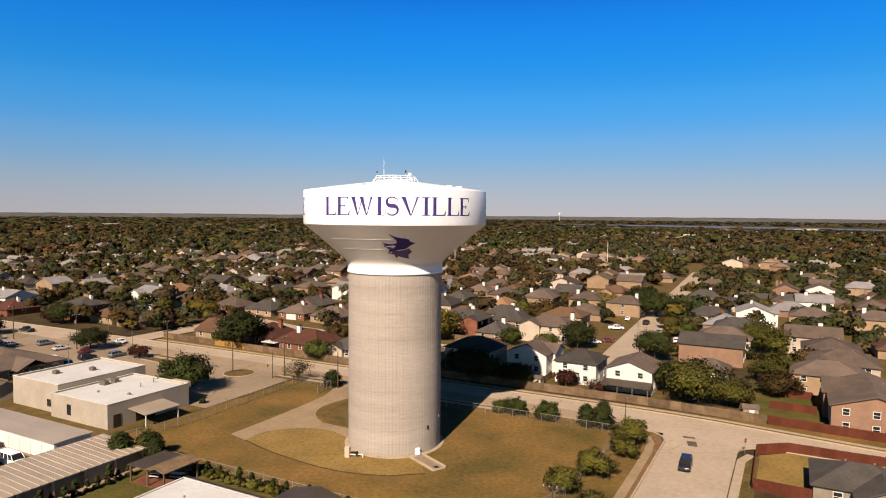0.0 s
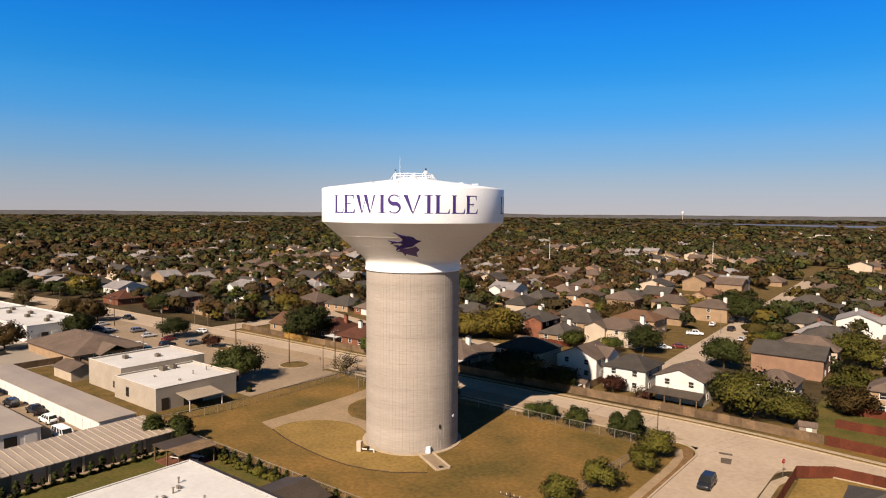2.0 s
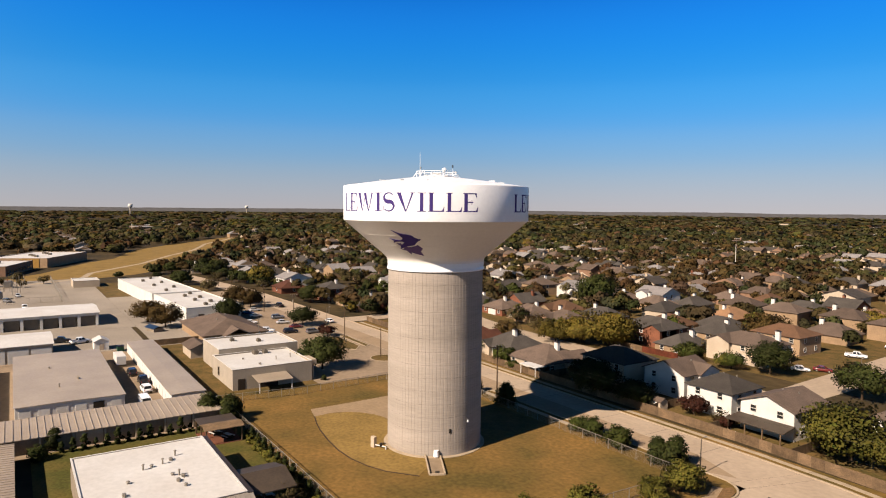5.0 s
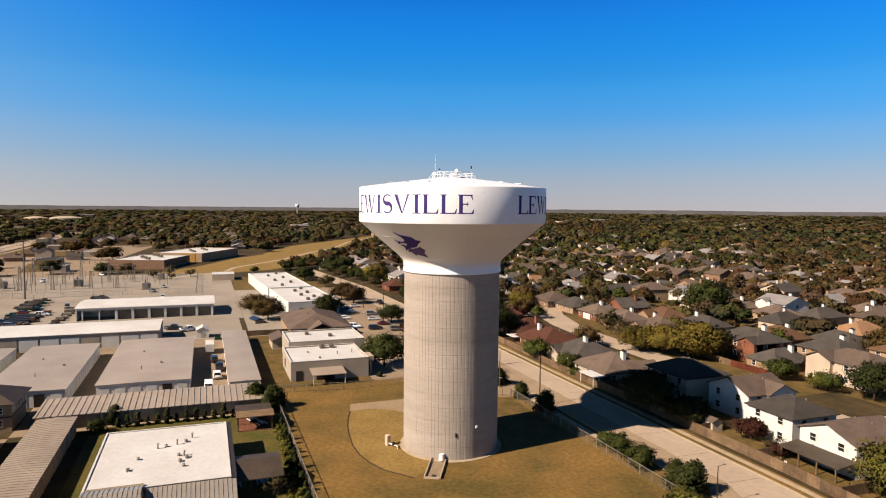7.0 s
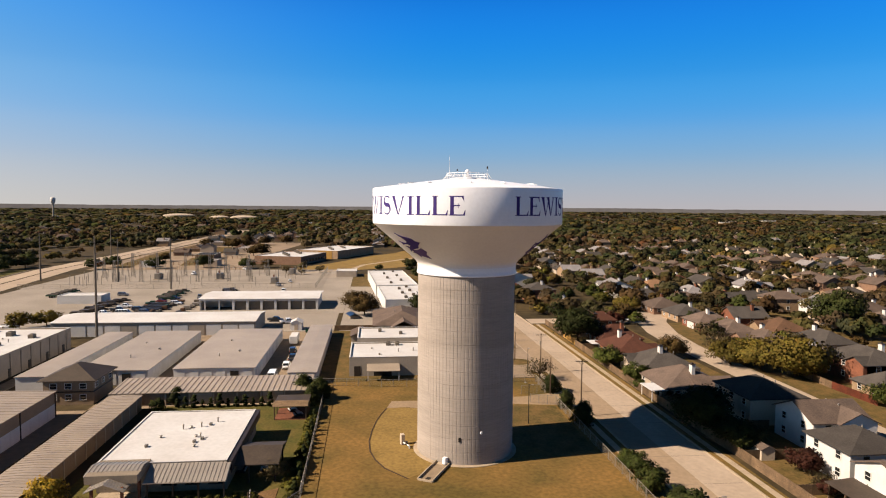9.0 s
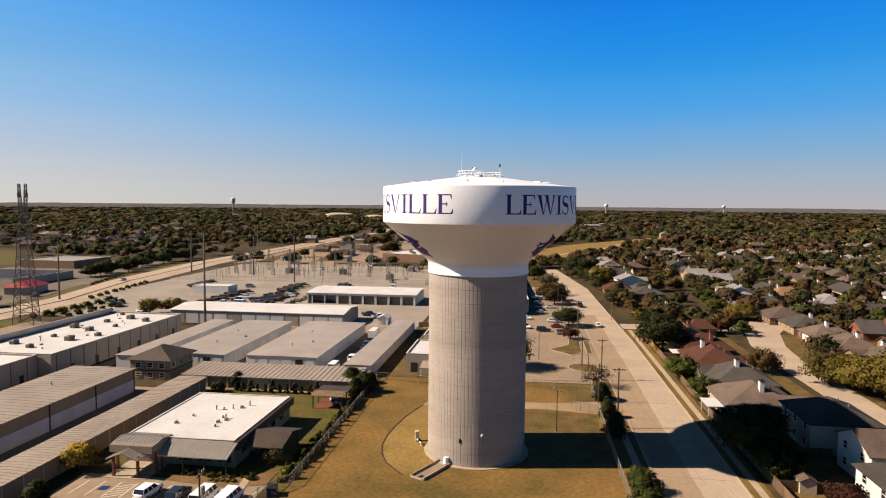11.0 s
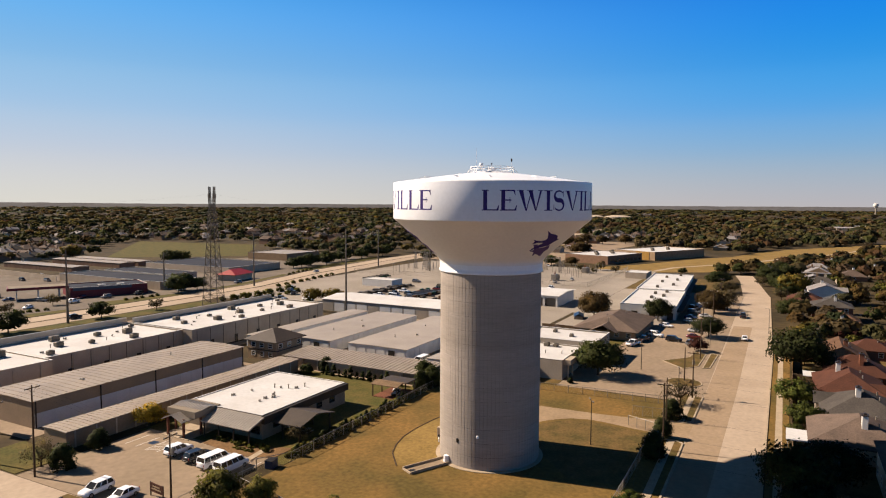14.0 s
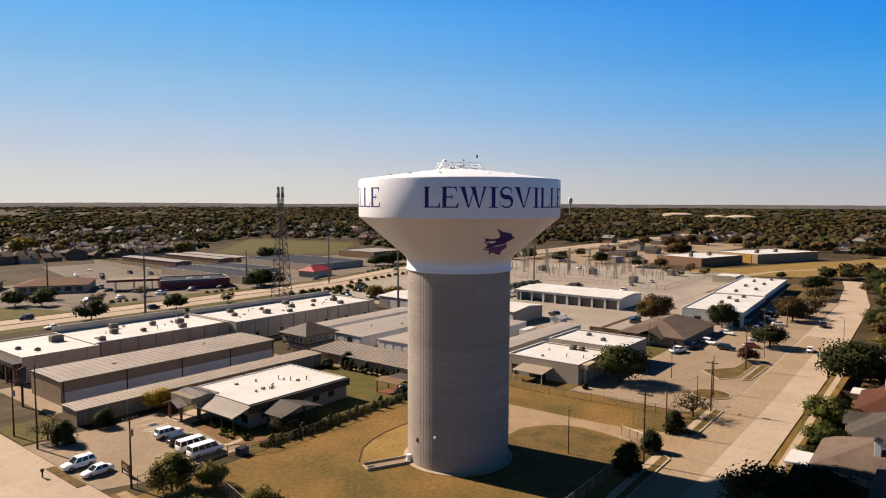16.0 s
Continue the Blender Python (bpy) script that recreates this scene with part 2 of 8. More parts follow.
    steel=mat("galvanised_steel", (0.222, 0.194, 0.154), (0.183, 0.159, 0.125), 0.7, 0.45, 0.25, fine=6.0, grain=0.1),
    dullsteel=mat("weathered_grey_steel", (0.149, 0.124, 0.0936), (0.117, 0.0974, 0.0728), 0.5, 0.6, 0.3, fine=6.0, grain=0.1),
    darksteel=mat("dark_steel", (0.0277, 0.0223, 0.0166), (0.0194, 0.0159, 0.0125), 0.7, 0.5, 0.3, grain=0.1),
    bark=mat("tree_bark", (0.0665, 0.0438, 0.0249), (0.0416, 0.0273, 0.0166), 1.5, 0.95, fine=8.0, grain=0.25),
    rubber=mat("tyre_rubber", (0.0122, 0.0104, 0.0083), (0.0166, 0.0139, 0.0113), 2.0, 0.85, grain=0.1),
    red=mat("red_paint", (0.277, 0.0174, 0.0092), (0.233, 0.0149, 0.0083), 0.5, 0.45, grain=0.06),
    blue=mat("blue_paint", (0.0116, 0.0299, 0.0665), (0.00973, 0.0254, 0.058), 0.5, 0.4, grain=0.06),
    green=mat("green_paint", (0.0083, 0.0447, 0.0243), (0.00695, 0.0358, 0.0187), 0.5, 0.5, grain=0.06),
    water=mat("lake_water", (0.101, 0.099, 0.105), (0.0882, 0.0869, 0.0936), 0.01, 0.45, grain=0.03),
    # woods greyed in the base colour to stand in for distance haze
    haze=mat("hazed_ridge_woods", (0.0805, 0.0772, 0.0749), (0.0665, 0.0634, 0.0628), 0.006, 1.0, fine=0.03, grain=0.12),
)
L = dict(
    oak=leaf_mat("live_oak_leaf", (0.036, 0.041, 0.009), (0.025, 0.03, 0.007)),
    olive=leaf_mat("olive_leaf", (0.102, 0.09, 0.014), (0.066, 0.062, 0.011)),
    gold=leaf_mat("gold_leaf", (0.125, 0.09, 0.014), (0.088, 0.067, 0.012)),
    rusty=leaf_mat("rust_leaf", (0.075, 0.046, 0.012), (0.053, 0.034, 0.01)),
    yellow=leaf_mat("bright_yellow_leaf", (0.27, 0.175, 0.016), (0.17, 0.115, 0.012)),
    crimson=leaf_mat("crimson_leaf", (0.0471, 0.0149, 0.0083), (0.0333, 0.0124, 0.0075)),
    tan=leaf_mat("tan_twig", (0.085, 0.064, 0.024), (0.06, 0.047, 0.019)),
    green=leaf_mat("bright_green_leaf", (0.057, 0.064, 0.011), (0.038, 0.047, 0.009)),
)

W = {k: leaf_mat("distant_" + k, a, c, 0.0, 0.08) for k, a, c in (
    ("rusty", (0.07, 0.0414, 0.014), (0.05, 0.0322, 0.012)), ("tan", (0.0708, 0.0515, 0.023), (0.0537, 0.0403, 0.019)), ("olive", (0.0624, 0.0518, 0.015), (0.0456, 0.04, 0.013)),
    ("oak", (0.039, 0.0385, 0.0132), (0.0281, 0.0297, 0.011)), ("gold", (0.092, 0.0645, 0.0117), (0.057, 0.043, 0.0108)), ("green", (0.0432, 0.0443, 0.0126), (0.0312, 0.0346, 0.0105)))}

# ---- mesh tools ----
class Geo:
    """Collects vertices and faces of one mesh."""

    def __init__(self):
        self.v, self.f = [], []

    def add(self, vs, fs):
        n = len(self.v)
        self.v += [tuple(p) for p in vs]
        self.f += [tuple(i + n for i in f) for f in fs]
        return self

    def box(self, x, y, z, sx, sy, sz, rot=0.0, b=0.0):
        """A box of that size standing on z, centred on x, y; b: bevel of the upright edges and the top."""
        c, s = math.cos(radians(rot)), math.sin(radians(rot))
        hx, hy = sx / 2, sy / 2
        if b:
            ring = [(hx, -hy + b), (hx, hy - b), (hx - b, hy), (-hx + b, hy), (-hx, hy - b), (-hx, -hy + b), (-hx + b, -hy), (hx - b, -hy)]
        else:
            ring = [(hx, -hy), (hx, hy), (-hx, hy), (-hx, -hy)]
        levels = [(0, 1, 1), (sz - b, 1, 1)] + ([(sz, (hx - b) / hx, (hy - b) / hy)] if b else [])
        vs = [(x + px * kx * c - py * ky * s, y + px * kx * s + py * ky * c, z + h) for h, kx, ky in levels for px, py in ring]
        n, k = len(ring), len(levels)
        fs = [(i + j * n, (i + 1) % n + j * n, (i + 1) % n + (j + 1) * n, i + (j + 1) * n) for j in range(k - 1) for i in range(n)]
        fs += [tuple(range(n))[::-1], tuple(range((k - 1) * n, k * n))]
        return self.add(vs, fs)

    def cyl(self, x, y, z, r, h, n=10, r2=None, cap=True):
        r2 = r if r2 is None else r2
        vs = [(x + q * math.cos(a), y + q * math.sin(a), z + k) for q, k in ((r, 0), (r2, h)) for a in (2 * math.pi * i / n for i in range(n))]
        fs = [(i, (i + 1) % n, (i + 1) % n + n, i + n) for i in range(n)]
        return self.add(vs, fs + ([tuple(range(n))[::-1], tuple(range(n, 2 * n))] if cap else []))

    def beam(self, p, q, w, w2=None, n=4):
        """A bar from p to q of thickness w, tapering to w2."""
        p, q = Vector(p), Vector(q)
        d = (q - p).normalized()
        u = d.cross((0, 0, 1) if abs(d.z) < 0.95 else (1, 0, 0)).normalized()
        k = d.cross(u)
        vs = []
        for e, r in ((p, w / 2), (q, (w if w2 is None else w2) / 2)):
            for i in range(n):
                a = 2 * math.pi * (i + 0.5) / n
                vs.append(e + u * r * 1.3 * math.cos(a) + k * r * 1.3 * math.sin(a))
        return self.add(vs, [(i, (i + 1) % n, (i + 1) % n + n, i + n) for i in range(n)] + [tuple(range(n))[::-1], tuple(range(n, 2 * n))])

    def lathe(self, prof, n=64, a0=0.0, a1=360.0):
        full = abs(a1 - a0) >= 360
        m = n if full else n + 1
        vs = [(r * math.cos(radians(a0 + (a1 - a0) * i / n)), r * math.sin(radians(a0 + (a1 - a0) * i / n)), z) for r, z in prof for i in range(m)]
        fs = []
        for j in range(len(prof) - 1):
            for i in range(n):
                k = (i + 1) % m
                fs.append((j * m + i, j * m + k, (j + 1) * m + k, (j + 1) * m + i))
        return self.add(vs, fs)

    def slab(self, pts, z, h):
        """A flat plate with the outline pts (counter-clockwise), from z to z + h."""
        n = len(pts)
        vs = [(x, y, z + k) for k in (0, h) for x, y in pts]
        return self.add(vs, [(i, (i + 1) % n, (i + 1) % n + n, i + n) for i in range(n)] + [tuple(range(n))[::-1], tuple(range(n, 2 * n))])


def mesh_of(name, geo, material, smooth=False):
    me = bpy.data.meshes.new(name)
    me.from_pydata(geo.v, [], geo.f)
    me.materials.append(material)
    if smooth:
        me.shade_smooth()
    me.update()
    return me


def mesh_np(name, verts, quads, material, normal=None, tone=None):
    """A mesh of quads from arrays; normal, tone: a soft normal and a colour tone for each quad."""
    me = bpy.data.meshes.new(name)
    me.vertices.add(len(verts)), me.loops.add(quads.size), me.polygons.add(len(quads))
    me.vertices.foreach_set("co", np.ascontiguousarray(verts, np.float32).ravel())
    me.loops.foreach_set("vertex_index", np.ascontiguousarray(quads, np.int32).ravel())
    me.polygons.foreach_set("loop_start", np.arange(0, quads.size, quads.shape[1], dtype=np.int32))
    me.materials.append(material)
    me.update(calc_edges=True)
    for key, vec in (("leaf_normal", normal), ("tone", tone)):
        if vec is not None:
            me.attributes.new(key, "FLOAT_VECTOR", "FACE").data.foreach_set("vector", np.ascontiguousarray(vec, np.float32).ravel())
    return me


def thing(name, x, y, z=0.0, rot=0.0, label="", category="", group="", kind=""):
    ob = new(name)
    ob.empty_display_size = 0.2
    ob.matrix_basis = pose(x, y, z, 0, 0, rot)
    return tagged(ob, label, category, group, kind)


def part(name, geo, material, parent=None, label="", smooth=False):
    ob = new(name, geo if isinstance(geo, bpy.types.Mesh) else mesh_of(name, geo, material, smooth))
    if parent:
        ob.parent = parent
    return tagged(ob, label)


def structure(name, geo, material, label, category, kind="structure", smooth=False):
    return tagged(part(name, geo, material, None, "", smooth), label, category, "", kind)


def rect(x0, y0, x1, y1):
    return [(x0, y0), (x1, y0), (x1, y1), (x0, y1)]

# ---- ground, streets and lots ----
g = Geo()
ring = [0, 60, 120, 200, 320, 520, 900, 1600, 2800, 4980]
g.add([(0, 0, 0)] + [(r * math.cos(a), r * math.sin(a), 0) for r in ring[1:] for a in (2 * math.pi * i / 72 for i in range(72))],
      [(0, 1 + i, 1 + (i + 1) % 72) for i in range(72)]
      + [(1 + k * 72 + i, 1 + (k + 1) * 72 + i, 1 + (k + 1) * 72 + (i + 1) % 72, 1 + k * 72 + (i + 1) % 72) for k in range(len(ring) - 2) for i in range(72)])
structure("ground", g, M["land"], "brown and olive suburban land reaching the horizon", "ground")


def sheet(name, pts, z, material, label, category, h=0.03):
    return structure(name, Geo().slab(pts, z - h, h), material, label, category)


def arc(cx, cy, r, a0, a1, n=8):
    return [(cx + r * math.cos(radians(a0 + (a1 - a0) * i / n)), cy + r * math.sin(radians(a0 + (a1 - a0) * i / n))) for i in range(n + 1)]


# the tower's yard
sheet("yard_grass", rect(-46, -27, 43, 29), 0.05, M["grass"], "dry tan grass of the fenced tower yard", "grass")
sheet("inner_lawn", [(-23.9, -13.3), (-20, -14.5), (-15.8, -15.5), (-10, -16.4), (-4.4, -16.9), (0.5, -16.7), (4.5, -15.8), (8.2, -14.3), (12.5, -10.8), (9, -6), (2, -5), (-6, 0), (-9.2, -3.1), (-13, -1.5), (-16.5, -1.7), (-19.1, -2.6), (-21.5, -4.3), (-23.1, -6.1), (-24.3, -10.1)], 0.065, M["inner"], "orange dead grass inside the worn edge", "grass")
sheet("vet_lawn", rect(-29, -62, 21, -27.3), 0.05, M["lawn"], "green lawn behind the white-roofed clinic", "grass")
sheet("white_building_grass", rect(-112, -29.5, -46.3, -3), 0.045, M["strip"], "dry verge beside the white flat-roofed building", "grass")
MEADOW = [(-305, -62), (-326, -28), (-343, 0), (-378, 28), (-447, 47), (-487, 73), (-577, 104), (-666, 146), (-776, 190), (-862, 206), (-758, 140), (-666, 79), (-581, 31), (-486, 5), (-449, -18), (-376, -48), (-344, -68)]


def inside(poly, x, y):
    """Whether points lie in a polygon, by crossings."""
    x, y = np.asarray(x, float), np.asarray(y, float)
    hit = np.zeros(x.shape, bool)
    for (ax, ay), (bx, by) in zip(poly, poly[1:] + poly[:1]):
        if ay != by:
            hit ^= ((ay > y) != (by > y)) & (x < (bx - ax) * (y - ay) / (by - ay) + ax)
    return hit


sheet("school_meadow", MEADOW, 0.03, M["inner"], "dry grass meadow with a pale winding path", "grass")
sheet("corner_path", [(41.6, -30), (43.1, -30), (43.1, 17), (42.5, 22.5), (41.0, 26.2), (39.6, 25.6), (41.2, 22), (41.6, 17)], 0.062, M["drive"], "worn pale footpath beside the street corner", "path")
sheet("corner_verge", [(43.1, -30), (43.95, -30), (43.95, 23), (43.0, 26.2), (41.6, 27.8), (41.0, 26.2), (42.5, 22.5), (43.1, 17)], 0.066, M["dirt"], "bare dirt strip beside the kerb", "grass")
sheet("east_sidewalk", [(56.6, -120), (58.0, -120), (58.0, 20), (59.2, 24.2), (58.0, 24.8), (56.6, 21)], 0.066, M["kerb"], "pale concrete sidewalk beside the fence", "pavement")
sheet("east_verge", [(58.0, -120), (60, -120), (60, 24), (59.2, 24.2), (58.0, 20)], 0.06, M["strip"], "dry grass strip below the fence", "grass")


def road(name, pts, label, z=0.05, material="concrete"):
    return sheet(name, pts, z, M[material], label, "road")


road("main_street", [(-332, 17.5), (-300, 22.0), (-236, 27.0), (-100, 28.6), (38, 29.3), *arc(38.5, 23.8, 5.5, 90, 0)[1:], (44, -160), (56.3, -160), (56.3, 22),
                     *arc(61.3, 24, 5, 180, 90), (140, 29.2), (140, 38), (80, 37.6), (66, 39.4), (50, 41.6), (36, 42.3), (-100, 41.8), (-236, 38.5), (-300, 31.0), (-334, 27.0)],
     "wide pale concrete street with a curved corner")
road("residential_street_north", [(-3, 420), (13.5, 100), (14.5, 84), (-80, 85.5), (-100, 88), (-122, 94), (-142, 104), (-147, 92), (-124, 83), (-102, 78), (-82, 76.4), (24, 76), (24, 100), (11, 420)], "pale concrete residential street", 0.053)
road("cross_street_west", [(-132, 41.9), (-122, 41.9), (-122, 86), (-132, 90)], "pale concrete side street between houses", 0.056)
road("highway", [(-1000, -224), (-330, -219), (-220, -207), (-150, -191), (-60, -189), (140, -190), (140, -181), (-60, -180), (-150, -181), (-220, -195), (-330, -208), (-1000, -213)], "pale concrete highway with two carriageways", 0.09)
road("highway_far_side", [(-1000, -236), (-330, -231), (-220, -219), (-150, -201.5), (-60, -200), (140, -201), (140, -191.5), (-60, -190.5), (-150, -192.5), (-220, -208.5), (-330, -220.5), (-1000, -225.5)], "pale concrete highway carriageway", 0.09)
sheet("lot_white_building", [(-112, -2.8), (-46.2, -2.8), (-47, 29.15), (-100, 28.55), (-236, 26.95), (-236, 8), (-112, 8)], 0.053, M["lot"], "pale concrete parking lot beside the white building", "parking lot")
sheet("storage_yard", [(-112, -100), (-27.5, -100), (-27.5, -75.5), (34, -75.5), (34, -104), (-112, -104)], 0.05, M["lot"], "pale concrete drives between the storage rows", "pavement")
sheet("storage_drives", rect(-112, -75.6, -28, -29.7), 0.03, M["lot"], "pale concrete drives between the storage rows", "pavement")
sheet("works_yard", rect(-232, -190, -112.2, -29.7), 0.05, M["gravel"], "pale gravel works yard", "pavement")
sheet("strip_mall_lot", [(-100, -170), (110, -142), (110, -129), (-100, -129)], 0.04, M["lot"], "concrete lot before the retail strip", "parking lot")
sheet("substation_gravel", rect(-330, -192, -232.3, -46), 0.05, M["gravel"], "pale gravel pad of the electric substation", "pavement")
sheet("rear_yard", [(-236, -27.9), (-112.2, -27.9), (-112.2, 7.9), (-236, 7.9)], 0.04, M["gravel"], "pale gravel yard behind the white-roofed shops", "pavement")
sheet("lane_end_grass", [(-300, -27.9), (-236.2, -27.9), (-236.2, 20), (-300, 16)], 0.04, M["strip"], "dry grass at the end of the lane", "grass")
sheet("roadside_lots", [(-331, -200), (-331, -100), (-420, -110), (-640, -90), (-660, -205), (-480, -208)], 0.035, M["lot"], "pale open lots and drives beside the highway", "parking lot")
for pts in ([(-345, -190), (-470, -203), (-640, -201), (-640, -194), (-470, -194), (-345, -178)], [(-360, -150), (-430, -160), (-440, -140), (-365, -128)], [(-470, -165), (-560, -172), (-570, -150), (-480, -140)]):
    sheet("roadside_grass", pts, 0.05, M["strip"], "dry grass beside the highway lots", "grass")
sheet("substation_edge", rect(-330, -45.9, -236.2, -28), 0.05, M["gravel"], "pale gravel beside the substation fence", "pavement")
sheet("service_lane", rect(-236, -45.7, -150, -28), 0.08, M["gravel"], "dusty gravel service lane", "pavement")
sheet("clinic_lot", [(19.5, -61), (43.9, -61), (43.9, -33), (38, -30.5), (19.5, -30.5)], 0.056, M["lot"], "pale concrete parking lot of the clinic", "parking lot")
sheet("far_shops_lot", [(-330, -320), (-230, -330), (-119, -330), (-122, -398), (-88, -398), (-70, -312), (60, -300), (60, -202), (-150, -203), (-220, -221), (-330, -233)], 0.04, M["worn_lot"], "worn grey-tan lots across the highway", "parking lot")
sheet("tower_drive", [(-29, -12.2), (-29, -6), (-29.2, 2), (-29.7, 12), (-30.4, 18), (-32.2, 23.5), (-33, 29.3), (-21.5, 29.3), (-23.5, 23.5), (-24, 19.5), (-24.6, 16.5), (-25.2, 13), (-25.2, 10.4), (-24.4, 7.6), (-22.9, 5.4), (-20.5, 3.2), (-18, 1.8), (-9, 1.5), (-8.8, -3), (-13, -1.4), (-16.5, -1.6), (-19.1, -2.5), (-21.5, -4.2), (-23.1, -6), (-24.2, -8.5), (-24.4, -10.1), (-24, -13.4)], 0.06, M["drive"], "pale concrete drive from the gate to the tower", "pavement")
sheet("yard_corner_lawn", [(-24, 14), (-24.1, 10.6), (-23.4, 8), (-22, 6), (-19.8, 4), (-17.6, 2.7), (-9, 2.4), (-2, 9.5), (4, 15), (3, 23), (-22.6, 23), (-23.2, 18)], 0.057, M["strip"], "greener grass between the drive and the street fence", "grass")
sheet("side_lawn", [(-112, -18), (-86, -10), (-84.5, -3.2), (-88, 0.6), (-111.5, 0.6)], 0.06, M["lawn"], "green lawn behind the white flat-roofed building", "grass")
sheet("back_yards", rect(55, 46, 71, 92), 0.05, M["lawn"], "sunlit back-yard grass between red fences", "grass")
sheet("corner_lot", [(60, 8.8), (82, 8.8), (82, 28.8), (64.3, 28.8), (59.8, 25)], 0.05, M["inner"], "dry yellow grass of a fenced corner lot", "grass")
sheet("neighbourhood_lawns", [(-470, 98.2), (130, 98.2), (130, 560), (-470, 560)], 0.02, M["strip"], "dry front and back lawns between the houses", "grass", 0.01)
sheet("row_yards", rect(-120, 46.9, 54.9, 74), 0.045, M["strip"], "dry back-yard grass behind the fence", "grass")
sheet("row_lawns", rect(-120, 84.4, -3, 98), 0.045, M["strip"], "front lawns along the back street", "grass")


def kerb_line(pts, w=0.35, h=0.16):
    g = Geo()
    for a, b in zip(pts, pts[1:]):
        g.beam((a[0], a[1], 0.05), (b[0], b[1], 0.05), w)
    return structure("kerb", g, M["kerb"], "pale concrete street kerb", "kerb")


sheet("older_lanes", [(-150, 28.7), (-30, 29.2), (36, 29.6), (40, 31.5), (30, 35.0), (-60, 35.3), (-150, 34.6)], 0.056, M["oldlane"], "tan older concrete lanes of the street", "road")
kerb_line([(-236, 27.0), (-180, 27.66)])
kerb_line([(-52, 28.9), (-33.4, 28.9), (-31.9, 27.6), (-32, 24.6)])
kerb_line([(-20.6, 25), (-21, 27.6), (-20, 28.95), (38, 29.3), *arc(38.5, 23.8, 5.5, 90, 0)[1:], (44, -28)])
kerb_line([(140, 29.2), *arc(61.3, 24, 5, 90, 180), (56.3, -120)])
kerb_line([(140, 38), (80, 37.6), (66, 39.4), (50, 41.6), (36, 42.3), (-100, 41.8), (-236, 38.5)])
sheet("north_verge", [(-120, 42.1), (36, 42.6), (50, 41.9), (66, 39.7), (80, 37.9), (130, 38.2), (130, 45), (-120, 46.2)], 0.06, M["grass"], "dry grass verge along the street", "grass")
sheet("north_sidewalk", [(-120, 43.2), (36, 43.7), (50, 43.0), (66, 40.8), (80, 39.0), (130, 39.3), (130, 40.5), (80, 40.2), (66, 42.0), (50, 44.2), (36, 44.9), (-120, 44.4)], 0.075, M["kerb"], "narrow concrete sidewalk", "pavement")

for pts in ([(60, -175), (-50, -171), (-100, -168), (-100, -178.5), (0, -179.5), (60, -180.5)], [(-66, -201.5), (-112, -202.5), (-112, -207), (-78, -213)], [(-36, -201.5), (-58, -202), (-58, -207), (-36, -210)],
            [(0, -202), (-24, -202), (-20, -214), (-9, -236), (0, -236)], [(-128, -203), (-150, -204), (-200, -217), (-200, -221), (-150, -209), (-128, -208)], [(-225, -222), (-330, -235), (-330, -246), (-225, -232)]):
    sheet("highway_verge", pts, 0.07, M["lawn"], "green-yellow grass verge beside the highway", "grass")
LAKE = [(-900, 2780), (-500, 2700), (-250, 2560), (60, 2420), (330, 2380), (420, 2560), (160, 2800), (-200, 2960), (-700, 3000)]
sheet("lake", LAKE, 0.3, M["water"], "far pale lake among the woods", "water")
FIELD = [(-223, -415), (-260, -371), (-290, -336), (-400, -430), (-376, -575)]
sheet("far_field", FIELD, 0.05, M["lawn"], "wide green field beyond the shops", "grass")

# ---- water tower ----
PR, TR = 8.45, 16.4
tower = thing("water_tower", 0, 0, 0, 0, "tall white and beige water tower on a ribbed concrete pedestal", "water tower")
pedestal = part("pedestal", Geo().lathe([(PR - 0.05, -0.4), (PR - 0.05, 31.6)], 108), M["pedestal"], tower, "ribbed pale concrete shaft")
part("ledge", Geo().lathe([(PR - 0.1, 31.5), (PR + 0.2, 31.52), (PR + 0.26, 31.6), (PR + 0.26, 31.85), (PR + 0.17, 31.92), (PR + 0.15, 32.25), (PR + 0.16, 32.8), (PR + 0.18, 32.95)], 96), M["white"], tower, "white steel ring", True)
part("tank_cone", Geo().lathe([(PR + 0.18, 32.95), (8.66, 33.22), (8.8, 33.52), (9.15, 33.93), (9.75, 34.47), (11.2, 35.72), (13.8, 37.97), (16.0, 39.85), (TR - 0.04, 40.15)], 128), M["beige"], tower, "beige painted cone", True)
part("tank_band", Geo().lathe([(TR - 0.04, 40.15), (TR, 40.3), (TR, 45.92), (TR - 0.06, 46.06), (TR - 0.35, 46.14)], 128), M["white"], tower, "white painted band", True)
part("tank_roof", Geo().lathe([(TR - 0.35, 46.14), (13, 46.58), (9, 47.12), (5, 47.62), (3.2, 47.80), (0.0, 47.84)], 96), M["white"], tower, "white painted low dome", True)
for k in range(3):
    r, z = 9.62 + 2.0 * k, 34.35 + 1.725 * k
    part("weld_seam", Geo().lathe([(r - 0.03, z - 0.02), (r + 0.0, z - 0.02), (r + 0.012, z + 0.01), (r + 0.006, z + 0.04)], 96), M["beige"], tower, "thin raised weld line", True)


def on_band(a0, u, v, r):
    """The place on a cylinder of radius r at u metres along from azimuth a0, height v."""
    a = radians(a0) + u / TR
    return (r * math.cos(a), r * math.sin(a), v)


